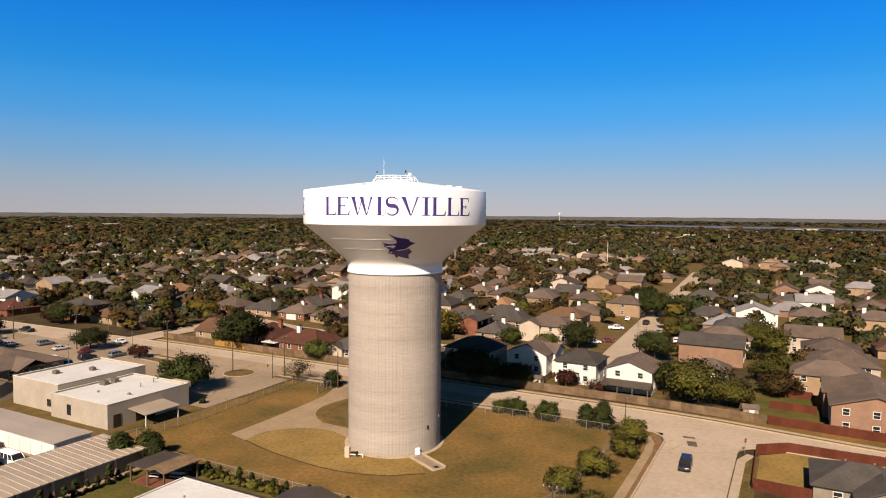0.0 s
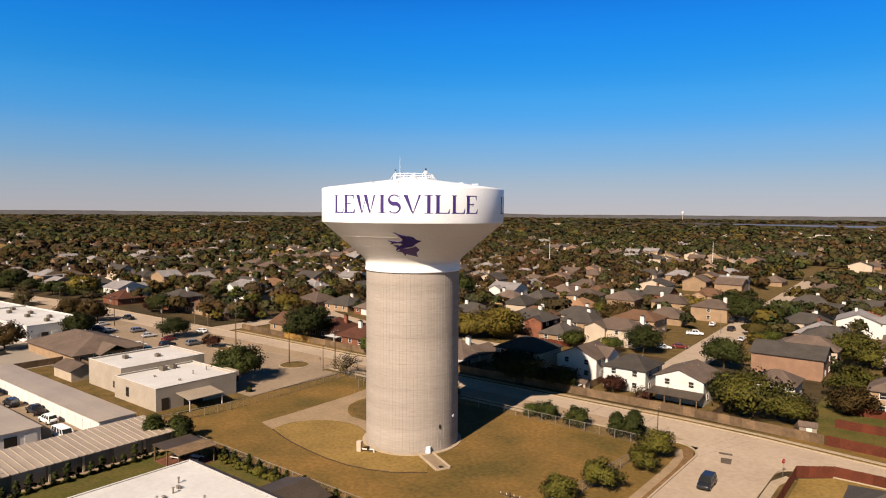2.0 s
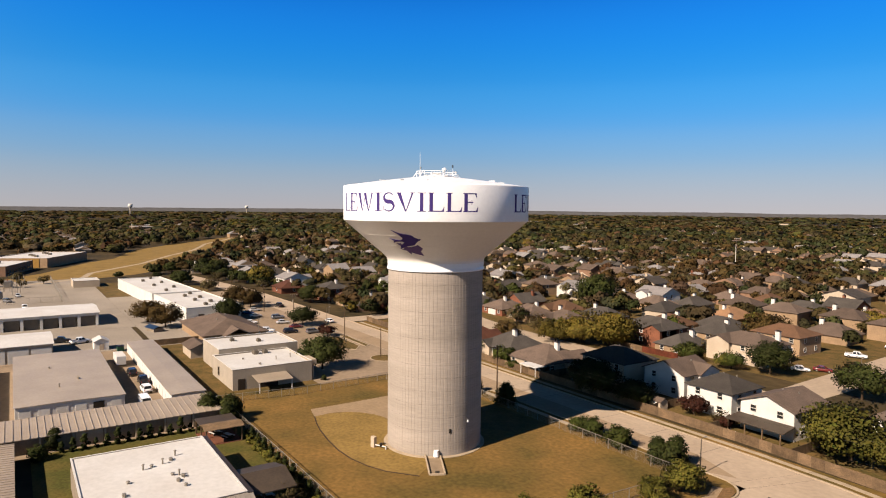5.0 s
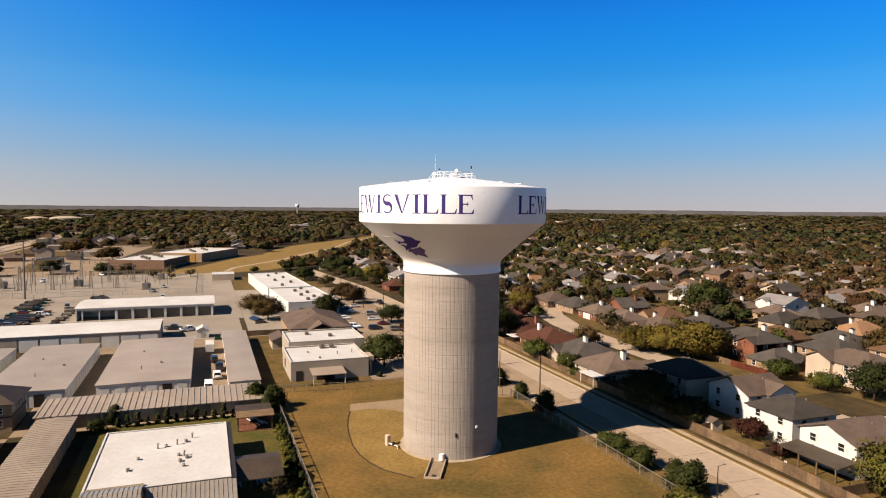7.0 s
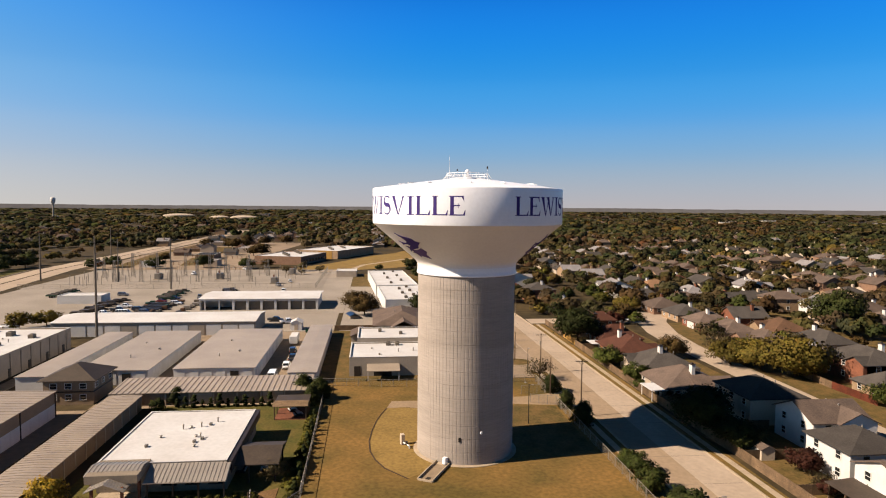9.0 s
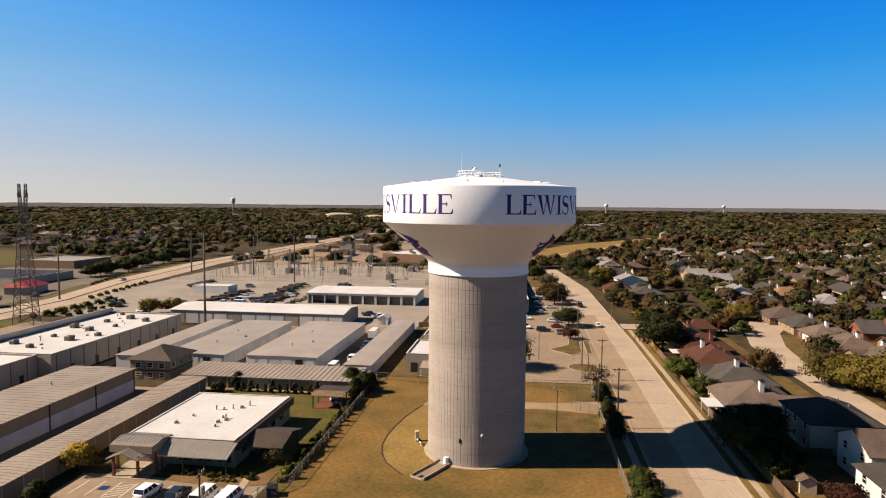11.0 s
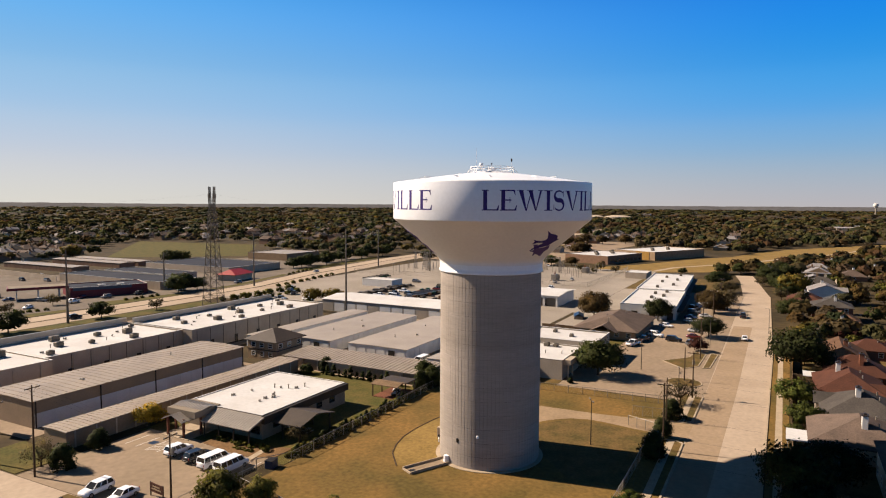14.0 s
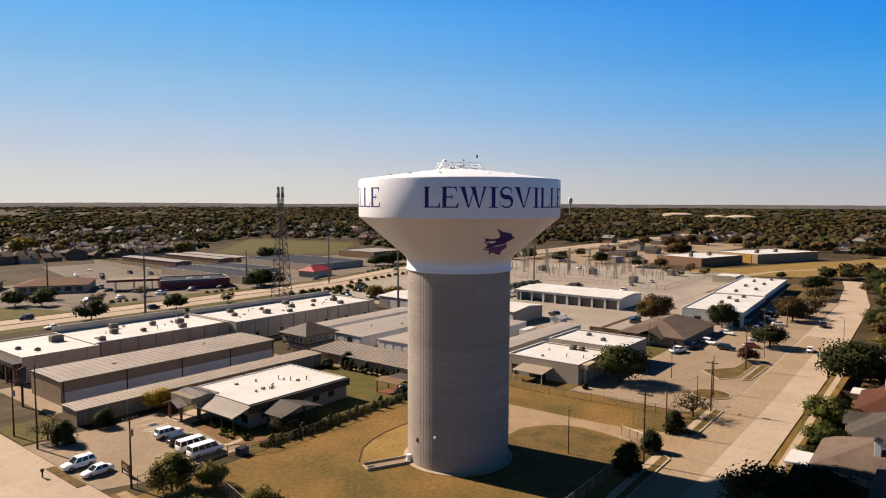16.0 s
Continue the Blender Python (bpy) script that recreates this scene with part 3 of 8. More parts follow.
def strip_glyph(polys, a0, parent, name):
    """A letter from flat polygons (u, v), cut into narrow strips, bent round the tank."""
    bm = bmesh.new()
    for poly in polys:
        vs = [bm.verts.new((u, 0, v)) for u, v in poly]
        bm.faces.new(vs)
    u0, u1 = min(v.co.x for v in bm.verts), max(v.co.x for v in bm.verts)
    k = u0 + 0.25
    while k < u1:
        bmesh.ops.bisect_plane(bm, geom=bm.verts[:] + bm.edges[:] + bm.faces[:], plane_co=(k, 0, 0), plane_no=(1, 0, 0))
        k += 0.25
    top = bmesh.ops.extrude_face_region(bm, geom=bm.faces[:])
    out = {e for e in top["geom"] if isinstance(e, bmesh.types.BMVert)}
    for v in bm.verts:
        v.co = on_band(a0, v.co.x, v.co.z, TR + (0.012 if v in out else -0.02))
    bmesh.ops.recalc_face_normals(bm, faces=bm.faces[:])
    me = bpy.data.meshes.new(name)
    bm.to_mesh(me)
    bm.free()
    me.materials.append(M["purple"])
    return part(name, me, None, parent)


LB, LH = 41.72, 2.95


def serif_bar(u, w, v, h):
    return [(u, v), (u + w, v), (u + w, v + h), (u, v + h)]


def stem(u, w, v0=0.0, v1=1.0, s=0.16):
    """An upright with slab serifs above and below."""
    return [serif_bar(u, w, v0 + 0.045, v1 - v0 - 0.09), serif_bar(u - s, w + 2 * s, v0, 0.045), serif_bar(u - s, w + 2 * s, v1 - 0.045, 0.045)]


def glyph(ch, w):
    """Polygons of a serif capital: u in metres, v as a share of the height."""
    t, n = 0.56, 0.31
    if ch == "I":
        return stem((w - t) / 2, t, s=(w - t) / 2)
    if ch in "LE":
        p = stem(0.22, t, s=0.2) + [serif_bar(0.22 + t, w - t - 0.3, 0, 0.06), [(w - 0.36, 0.06), (w - 0.08, 0.06), (w, 0.27), (w - 0.07, 0.27)]]
        if ch == "E":
            p += [serif_bar(0.22 + t, w - t - 0.5, 0.94, 0.06), [(w - 0.55, 0.94), (w - 0.3, 0.94), (w - 0.22, 0.74), (w - 0.28, 0.74)][::-1],
                  serif_bar(0.22 + t, 0.9, 0.48, 0.06), serif_bar(1.42, 0.07, 0.38, 0.26)]
        return p
    if ch == "V":
        m = w * 0.53
        return [[(0.28, 0.97), (m - 0.12, 0.0), (m + 0.1, 0.0), (0.28 + t + 0.12, 0.97)], [(m + 0.02, 0.04), (m + 0.12, 0.0), (w - 0.3, 0.97), (w - 0.3 - n, 0.97)],
                serif_bar(0, 1.15, 0.97, 0.03), serif_bar(w - 0.95, 0.95, 0.97, 0.03)]
    if ch == "W":
        a, b = w * 0.335, w * 0.70
        return [[(0.26, 0.97), (a - 0.1, 0.0), (a + 0.1, 0.0), (0.26 + t + 0.1, 0.97)], [(a + 0.02, 0.05), (a + 0.1, 0.0), (w * 0.53, 0.85), (w * 0.53 - 0.09, 0.95)],
                [(w * 0.42, 0.97), (b - 0.1, 0.0), (b + 0.1, 0.0), (w * 0.42 + t + 0.08, 0.97)], [(b + 0.02, 0.05), (b + 0.1, 0.0), (w - 0.26, 0.97), (w - 0.26 - n, 0.97)],
                serif_bar(0, 1.05, 0.97, 0.03), serif_bar(w * 0.36, 1.0, 0.97, 0.03), serif_bar(w - 0.85, 0.85, 0.97, 0.03)]
    # S: a thick-thin stroke along its spine
    spine = []
    for i in range(25):
        a = radians(35 + 235 * i / 24)
        spine.append((w / 2 + 0.84 * math.cos(a), 0.745 + 0.235 * math.sin(a)))
    for i in range(1, 25):
        a = radians(90 - 235 * i / 24)
        spine.append((w / 2 + 0.9 * math.cos(a), 0.275 + 0.255 * math.sin(a)))
    p = []
    for i in range(len(spine) - 1):
        quad = []
        for k, sgn in ((i, -1), (i + 1, -1), (i + 1, 1), (i, 1)):
            q0, q1 = spine[max(0, k - 1)], spine[min(len(spine) - 1, k + 1)]
            du, dv = q1[0] - q0[0], (q1[1] - q0[1]) * LH
            ln = math.hypot(du, dv) or 1
            half = 0.10 + 0.23 * math.exp(-((k - 24) / 9.0) ** 2)
            quad.append((spine[k][0] - sgn * dv / ln * half, spine[k][1] + sgn * du / ln * half / LH))
        p.append(quad)
    p += [serif_bar(w - 0.38, 0.09, 0.70, 0.27), serif_bar(0.12, 0.09, 0.03, 0.27)]
    return p


WORD = (("L", -101.6, 2.5), ("E", -92.6, 2.5), ("W", -83.9, 4.1), ("I", -69.0, 1.4), ("S", -63.6, 2.3), ("V", -55.4, 3.3), ("I", -42.9, 1.4), ("L", -37.0, 2.55), ("L", -27.2, 2.55), ("E", -17.9, 2.55))
for turn in range(3):
    for ch, az, w in WORD:
        strip_glyph([[(u, LB + v * LH) for u, v in poly] for poly in glyph(ch, w)], az + 120 * turn, tower, "letter_" + ch.lower())


def bird(a0, parent):
    """Plain swallow shape and its fainter shade on the cone."""
    body = [(-2.37, 1.05), (-1.59, 0.85), (-0.72, 0.78), (-0.14, 0.92), (0.01, 1.22), (-0.51, 1.88), (-1.15, 2.48), (-0.05, 1.95), (1.11, 1.75), (1.69, 1.58), (1.98, 1.22), (2.33, 1.08), (2.85, 0.98), (2.33, 0.68), (1.98, 0.42), (1.54, -0.02), (0.30, -0.22), (-0.63, -0.38), (-1.64, -0.85), (-1.24, -0.25), (-0.57, 0.12), (-0.05, 0.42), (-0.51, 0.58), (-1.44, 0.52), (-2.14, 0.32), (-1.85, 0.72)]
    shade = [(-1.79, 0.22), (-0.92, 0.22), (-0.51, -0.32), (0.45, -0.42), (1.63, -0.18), (2.04, 0.02), (2.82, -0.62), (2.27, -1.12), (2.68, -1.92), (1.17, -1.58), (0.30, -1.38), (0.01, -1.78), (-0.46, -1.08), (-1.44, -0.92), (-0.74, -0.68), (-1.21, -0.25)]
    for name, pts, lift, material in (("bird_shade", shade, 0.03, "mauve"), ("bird", body, 0.06, "purple")):
        bm = bmesh.new()
        bm.faces.new([bm.verts.new((u, v, 0)) for u, v in pts])
        bmesh.ops.triangulate(bm, faces=bm.faces[:])
        ext = bmesh.ops.extrude_face_region(bm, geom=bm.faces[:])
        out = {e for e in ext["geom"] if isinstance(e, bmesh.types.BMVert)}
        for v in bm.verts:
            z = 36.3 + v.co.y * 0.98
            r = 9.5 + (z - 34.25) * (16.0 - 9.5) / (39.85 - 34.25)
            a = radians(a0) + v.co.x / 12.2
            k = lift if v in out else -0.1
            v.co = ((r + k * 0.65) * math.cos(a), (r + k * 0.65) * math.sin(a), z - k * 0.75)
        bmesh.ops.recalc_face_normals(bm, faces=bm.faces[:])
        me = bpy.data.meshes.new(name)
        bm.to_mesh(me)
        bm.free()
        me.materials.append(M[material])
        part(name, me, None, parent, "dark purple bird shape" if name == "bird" else "lighter purple shade of the bird")


for turn in range(3):
    bird(-56.5 + 120 * turn, tower)

# roof platform, rails, aerials
part("roof_platform", Geo().lathe([(3.1, 47.40), (3.1, 47.85), (2.9, 48.00), (0, 48.00)], 40), M["white"], tower, "round roof platform")
rail = thing("rail", 0, 0)
rail.parent = tower
for h in (48.35, 48.75):
    part("rail_ring", Geo().lathe([(3.55, h), (3.62, h), (3.62, h + 0.08), (3.55, h + 0.08), (3.55, h)], 40), M["white"], rail)
for i in range(16):
    a = 2 * math.pi * i / 16
    part("post", Geo().beam((3.58 * math.cos(a), 3.58 * math.sin(a), 47.50), (3.58 * math.cos(a), 3.58 * math.sin(a), 48.85), 0.07), M["white"], rail)
for i in range(12):
    a = 2 * math.pi * (i + 0.5) / 12
    part("brace", Geo().beam((3.58 * math.cos(a), 3.58 * math.sin(a), 48.70), (4.5 * math.cos(a), 4.5 * math.sin(a), 47.45), 0.08), M["white"], rail)
dome = Geo().lathe([(0.28, 48.00), (0.28, 48.90), (0.55, 49.00), (0.62, 49.35), (0.5, 49.65), (0.25, 49.85), (0, 49.90)], 20)
dish = part("radome", dome, M["white"], tower, "white ball aerial on a post", True)
dish.matrix_basis = pose(3.3, -0.5, 18.4) @ Matrix.Diagonal((0.62, 0.62, 0.62, 1))
for x, y, h in ((-0.5, -3.1, 4.1), (0.0, 3.5, 2.0), (-3.1, -1.4, 1.7)):
    part("whip_aerial", Geo().beam((x, y, 47.50), (x, y, 47.90 + h), 0.07, 0.03), M["white"], tower)
part("aerial_head", Geo().box(0.0, 3.5, 49.60, 0.22, 0.22, 0.5, b=0.05), M["darksteel"], tower)
part("aerial_head", Geo().box(-3.1, -1.4, 49.40, 0.2, 0.2, 0.3, b=0.05), M["darksteel"], tower)
part("vent", Geo().cyl(0, 0, 48.00, 0.7, 0.5, 20).cyl(0, 0, 48.50, 1.0, 0.25, 20, 0.3), M["white"], tower, "round roof vent")
for x, y, s in ((-5.2, -2.2, 0.9), (4.8, -3.4, 0.7), (-3.0, 5.0, 0.8)):
    part("hatch", Geo().box(x, y, 47.20, s, s, 0.35, b=0.05), M["white"], tower)
for a in (-85, -62, -40, -5, 22, 58, 80):
    part("roof_clip", Geo().box(11.5 * math.cos(radians(a)), 11.5 * math.sin(radians(a)), 46.85, 1.1, 0.14, 0.14, a), M["white"], tower)
# at the foot
part("footing", Geo().lathe([(PR + 0.7, -0.2), (PR + 0.7, 0.14), (PR - 0.2, 0.2)], 96), M["kerb"], tower, "low concrete footing ring")
part("overflow_flap", Geo().cyl(7.55, -4.35, 0.3, 0.5, 1.0, 16, 0.42), M["white"], tower, "white overflow outlet")
part("wall_lamp", Geo().box(PR * 0.985 * math.cos(radians(11)), PR * 0.985 * math.sin(radians(11)), 5.4, 0.5, 0.4, 0.4, 11, 0.08), M["white"], tower)
part("wall_box", Geo().box(PR * 0.985 * math.cos(radians(-14)), PR * 0.985 * math.sin(radians(-14)), 4.1, 0.5, 0.35, 0.7, -14, 0.05), M["darksteel"], tower)
gutter = thing("splash_channel", 10.3, -6.35, 0.05, -27, "shallow concrete splash channel below the overflow outlet", "drain")
part("slab", Geo().box(0, 0, 0, 8.0, 2.6, 0.08), M["lot"], gutter)
for s in (-1.25, 1.25):
    part("side_wall", Geo().box(-0.1, s, 0, 8.2, 0.22, 0.42, b=0.03), M["kerb"], gutter)
part("end_wall", Geo().box(4.0, 0, 0, 0.22, 2.3, 0.3, b=0.03), M["kerb"], gutter)
part("grate", Geo().box(3.1, 0.1, 0.08, 1.0, 0.7, 0.05), M["darksteel"], gutter)
cab = thing("control_cabinet", -2.6, -11.0, 0.04, 15, "pale utility cabinet and pipe beside the tower", "cabinet")
part("box", Geo().box(0, 0, 0, 0.9, 0.7, 1.9, b=0.05), M["cream"], cab)
part("pipe", Geo().beam((0.5, 0, 0.5), (2.6, 0.5, 0.5), 0.18, n=8).beam((2.6, 0.5, 0.5), (2.6, 0.5, 0), 0.18, n=8), M["whitewall"], cab)
part("valve", Geo().cyl(1.6, 0.28, 0.4, 0.25, 0.6, 12), M["darksteel"], cab)
# formed panels of the shaft
NP, NL = 84, 14
LIFT = 31.6 / NL


def panel(az):
    """One formed strip of a lift: a flat face with softly chamfered sides and a deeper joint above and below."""
    g, w = Geo(), 360 / NP
    for r, side, end in ((PR - 0.045, 0.0, 0.0), (PR - 0.02, 0.1, 0.012), (PR + 0.002, 0.5, 0.045)):
        for h in (end, LIFT - end):
            for i in range(3):
                a = radians(az + (i / 2 - 0.5) * (w - 2 * side))
                g.v.append((r * math.cos(a), r * math.sin(a), h))
    for k in range(2):
        lo, hi = k * 6, (k + 1) * 6
        g.f += [(lo, lo + 3, hi + 3, hi), (lo + 2, hi + 2, hi + 5, lo + 5)]
        for i in range(2):
            g.f += [(lo + i, hi + i, hi + i + 1, lo + i + 1), (lo + 3 + i, lo + 4 + i, hi + 4 + i, hi + 3 + i)]
    g.f += [(12 + i, 15 + i, 16 + i, 13 + i)[::-1] for i in range(2)]
    return g


pane = mesh_of("panel", panel(0), M["pedestal"])
rest = Geo()
for j in range(NL):
    for i in range(NP):
        az = (i + 0.5) * 360 / NP - 180
        if -42 < az < 44:
            p = part("panel", pane, None, pedestal)
            p.matrix_basis = pose(0, 0, j * LIFT, 0, 0, az)
        else:
            one = panel(az)
            rest.add([(x, y, z + j * LIFT) for x, y, z in one.v], one.f)
tagged(part("panels_behind", rest, M["pedestal"], pedestal), kind="stuff")

# ---- building parts ----
def gable(x0, y0, x1, y1, eave, ridge, axis="x", over=0.4, t=0.14, ribs=0.0, hip=0.0):
    """A gabled or hipped roof with thickness; ribs: spacing of standing seams; hip: how far the ridge stops short of the ends."""
    g = Geo()
    if axis == "y":
        inner = gable(y0, x0, y1, x1, eave, ridge, "x", over, t, ribs, hip)
        g.add([(y, x, z) for x, y, z in inner.v], [f[::-1] for f in inner.f])
        return g
    x0, x1, y0, y1 = x0 - over, x1 + over, y0 - over, y1 + over
    ym = (y0 + y1) / 2
    a = [(x0, y0, eave), (x1, y0, eave), (x1, y1, eave), (x0, y1, eave), (x0 + hip, ym, ridge), (x1 - hip, ym, ridge)]
    lo = [(x, y, z - t) for x, y, z in a]
    f = [(0, 1, 5, 4), (2, 3, 4, 5), (1, 2, 5), (3, 0, 4)] if hip else [(0, 1, 5, 4), (2, 3, 4, 5)]
    g.add(a + lo, f + [tuple(i + 6 for i in q[::-1]) for q in f])
    edge = [(0, 1), (1, 2), (2, 3), (3, 0)] if hip else [(0, 1), (1, 5), (5, 2), (2, 3), (3, 4), (4, 0)]
    g.f += [(p, p + 6, q + 6, q) for p, q in edge]
    return g


def seams(roof, x0, y0, x1, y1, eave, ridge, axis="x", over=0.4, step=1.0):
    """Standing seams on both slopes of a gabled metal roof, as pieces of the roof."""
    if axis == "y":
        x0, y0, x1, y1 = y0, x0, y1, x1
    x0, x1, y0, y1 = x0 - over, x1 + over, y0 - over, y1 + over
    ym = (y0 + y1) / 2
    g = Geo().beam((0, y0, eave + 0.03), (0, ym, ridge + 0.03), 0.09).beam((0, y1, eave + 0.03), (0, ym, ridge + 0.03), 0.09)
    if axis == "y":
        g.v = [(y, x, z) for x, y, z in g.v]
        g.f = [f[::-1] for f in g.f]
    me = mesh_of("seam", g, roof.data.materials[0])
    x = x0 + step / 2
    while x < x1:
        part("seam", me, None, roof).matrix_basis = pose(x, 0, 0) if axis == "x" else pose(0, x, 0)
        x += step


def gable_wall(x0, y0, x1, y1, eave, ridge, axis="x"):
    """Walls under a gabled roof, with the gable triangles."""
    if axis == "y":
        g = gable_wall(y0, x0, y1, x1, eave, ridge, "x")
        return Geo().add([(y, x, z) for x, y, z in g.v], [f[::-1] for f in g.f])
    ym = (y0 + y1) / 2
    return Geo().add([(x0, y0, 0), (x1, y0, 0), (x1, y1, 0), (x0, y1, 0), (x0, y0, eave), (x1, y0, eave), (x1, y1, eave), (x0, y1, eave), (x0, ym, ridge - 0.05), (x1, ym, ridge - 0.05)],
                     [(0, 1, 5, 4), (2, 3, 7, 6), (1, 2, 6, 9, 5), (3, 0, 4, 8, 7), (3, 2, 1, 0)])


def window(parent, x, y, z, w, h, face, frame="trim", mullion=True):
    """A framed window on a wall that faces +x, -x, +y or -y."""
    rot = {"-y": 0, "+x": 90, "+y": 180, "-x": 270}[face]
    fr = Geo().box(0, -0.04, 0, w + 0.22, 0.1, 0.11).box(0, -0.04, h - 0.0, w + 0.22, 0.1, 0.11)
    for s in (-1, 1):
        fr.box(s * (w / 2 + 0.05), -0.04, 0.11, 0.11, 0.1, h - 0.11)
    if mullion:
        fr.box(0, -0.05, h / 2, w, 0.06, 0.07)
    wd = part("window", fr, M[frame], parent)
    wd.matrix_basis = pose(x, y, z, 0, 0, rot)
    part("pane", Geo().box(0, 0.0, 0.1, w, 0.06, h - 0.1), M["glass"], wd)
    return wd


def door(parent, x, y, w, h, face, material, name="door", ridges=0):
    rot = {"-y": 0, "+x": 90, "+y": 180, "-x": 270}[face]
    g = Geo().box(0, 0, 0.02, w, 0.1, h, b=0.02)
    for k in range(ridges):
        g.box(0, -0.055, 0.1 + (h - 0.1) * k / ridges, w - 0.1, 0.03, (h - 0.1) / ridges - 0.06)
    d = part(name, g, M[material], parent)
    d.matrix_basis = pose(x, y, 0, 0, 0, rot)
    return d


def vents(parent, spots, z):
    """Small roof pipes and hoods."""
    for i, (x, y) in enumerate(spots):
        if i % 3 == 0:
            g = Geo().cyl(x, y, z, 0.12, 0.75, 8).cyl(x, y, z + 0.75, 0.24, 0.16, 8, 0.1)
        elif i % 3 == 1:
            g = Geo().box(x, y, z, 0.6, 0.5, 0.4, b=0.06).cyl(x + 0.5, y, z, 0.1, 0.5, 8)
        else:
            g = Geo().cyl(x, y, z, 0.2, 0.3, 8).cyl(x, y, z + 0.3, 0.32, 0.12, 8, 0.2)
        part("roof_vent", g, M["steel"], parent)


def flat_building(x0, y0, x1, y1, h, wall, roof, label, name="commercial_building", par=0.5, lip=0.25, capmat="trim"):
    """A flat-roofed block: walls, roof deck and four parapet caps."""
    ob = thing(name, (x0 + x1) / 2, (y0 + y1) / 2, 0, 0, label, "building")
    w, d = x1 - x0, y1 - y0
    g = Geo()
    for sx, sy, lx, ly in ((0, -1, w, lip), (0, 1, w, lip), (-1, 0, lip, d - 2 * lip), (1, 0, lip, d - 2 * lip)):
        g.box(sx * (w - lip) / 2, sy * (d - lip) / 2, 0, lx, ly, h)
    part("wall", g, M[wall], ob)
    part("roof", Geo().box(0, 0, h - par - 0.2, w - 2 * lip, d - 2 * lip, 0.2), M[roof], ob)
    for sx, sy, lx, ly in ((0, -1, w + 0.1, lip + 0.08), (0, 1, w + 0.1, lip + 0.08), (-1, 0, lip + 0.08, d - 2 * lip), (1, 0, lip + 0.08, d - 2 * lip)):
        part("parapet_cap", Geo().box(sx * (w - lip) / 2, sy * (d - lip) / 2, h, lx, ly, 0.07), M[capmat], ob)
    return ob


def rooftop_unit(parent, x, y, z, s=1.0):
    g = Geo().box(x, y, z, 2.0 * s, 1.4 * s, 1.1 * s, b=0.08).cyl(x, y, z + 1.1 * s, 0.5 * s, 0.12, 12)
    part("air_unit", g, M["dullsteel"], parent, "grey rooftop air unit")


# ---- self-storage rows ----
def storage(x0, y0, x1, y1, eave, ridge, wall, roof, label, doors="", ribs=0.0, bay=3.3, doormat="whitewall", axis="x", drop=0.65):
    ob = thing("storage_building", 0, 0, 0, 0, label, "building", "storage rows")
    part("wall", gable_wall(x0, y0, x1, y1, eave, ridge, axis), M[wall], ob)
    top = part("roof", gable(x0, y0, x1, y1, eave + 0.06, ridge + 0.06, axis, 0.25, 0.12), M[roof], ob, "low metal roof")
    if ribs:
        seams(top, x0, y0, x1, y1, eave + 0.06, ridge + 0.06, axis, 0.25, ribs)
    if "n" in doors or "s" in doors:
        for side, y, face in (("n", y1 + 0.02, "+y"), ("s", y0 - 0.02, "-y")):
            if side in doors:
                for k in range(int((x1 - x0 - 1) / bay)):
                    door(ob, x0 + 0.5 + bay * (k + 0.5), y, bay - 0.45, eave - drop, face, doormat, "roll_up_door")
    if "e" in doors:
        n = int((y1 - y0 - 0.6) / bay)
        for k in range(n):
            yk = y0 + (y1 - y0) * (k + 0.5) / n
            door(ob, x1 + 0.02, yk, bay - 0.7, eave - 0.75, "+x", "darksteel" if k == n - 2 and bay < 3 else doormat, "roll_up_door")
    return ob


s1 = storage(-98.5, -64, -48, -45, 3.5, 3.62, "whitewall", "metalroof", "long white storage building with a grey metal roof", "nse", 0, 2.7)
vents(s1, [(-60, -56), (-66, -52), (-80, -57)], 3.65)
s2 = storage(-96.5, -86, -47.2, -69.7, 3.5, 3.62, "whitewall", "metalroof", "long white storage building with a grey metal roof", "nse", 0, 2.7)
vents(s2, [(-60, -78), (-70, -74), (-78, -80)], 3.6)
storage(-96.5, -97.3, -43, -90.2, 3.4, 3.48, "whitewall", "metalroof", "narrow white storage row with a grey metal roof", "n", 0)
storage(-107.5, -36.6, -44.3, -29.9, 3.0, 3.1, "whitewall", "metalroof", "narrow white storage row with a grey metal roof", "s", 0)
c2 = thing("carport_row", 0, 0, 0, 0, "tan storage row under a ribbed metal lean-to roof", "building", "storage rows")
g = Geo().add([(-40.4, -72, 3.4), (-29.5, -72, 2.85), (-29.5, -30, 2.85), (-40.9, -30, 3.4), (-40.4, -72, 3.28), (-29.5, -72, 2.73), (-29.5, -30, 2.73), (-40.9, -30, 3.28)],
              [(0, 1, 2, 3), (7, 6, 5, 4), (0, 4, 5, 1), (1, 5, 6, 2), (2, 6, 7, 3), (3, 7, 4, 0)])
croof = part("roof", g, M["tanmetal"], c2, "ribbed metal roof")
seam = mesh_of("seam", Geo().beam((-40.5, 0, 3.45), (-29.45, 0, 2.91), 0.12), M["ribmetal"])
for k in range(35):
    part("seam", seam, None, croof).matrix_basis = pose(0, -71.6 + 1.2 * k, 0)
part("wall", Geo().box(-35.3, -51, 0, 9.8, 41.6, 2.75), M["tanwall"], c2)
for k in range(9):
    part("post", Geo().box(-29.95, -70.5 + 5.0 * k, 0, 0.3, 0.3, 2.78), M["cream"], c2)
    if k < 8:
        part("bay_panel", Geo().box(-30.28, -68 + 5.0 * k, 0.05, 0.06, 4.3, 2.4), M["greywall" if k % 3 else "cream"], c2)
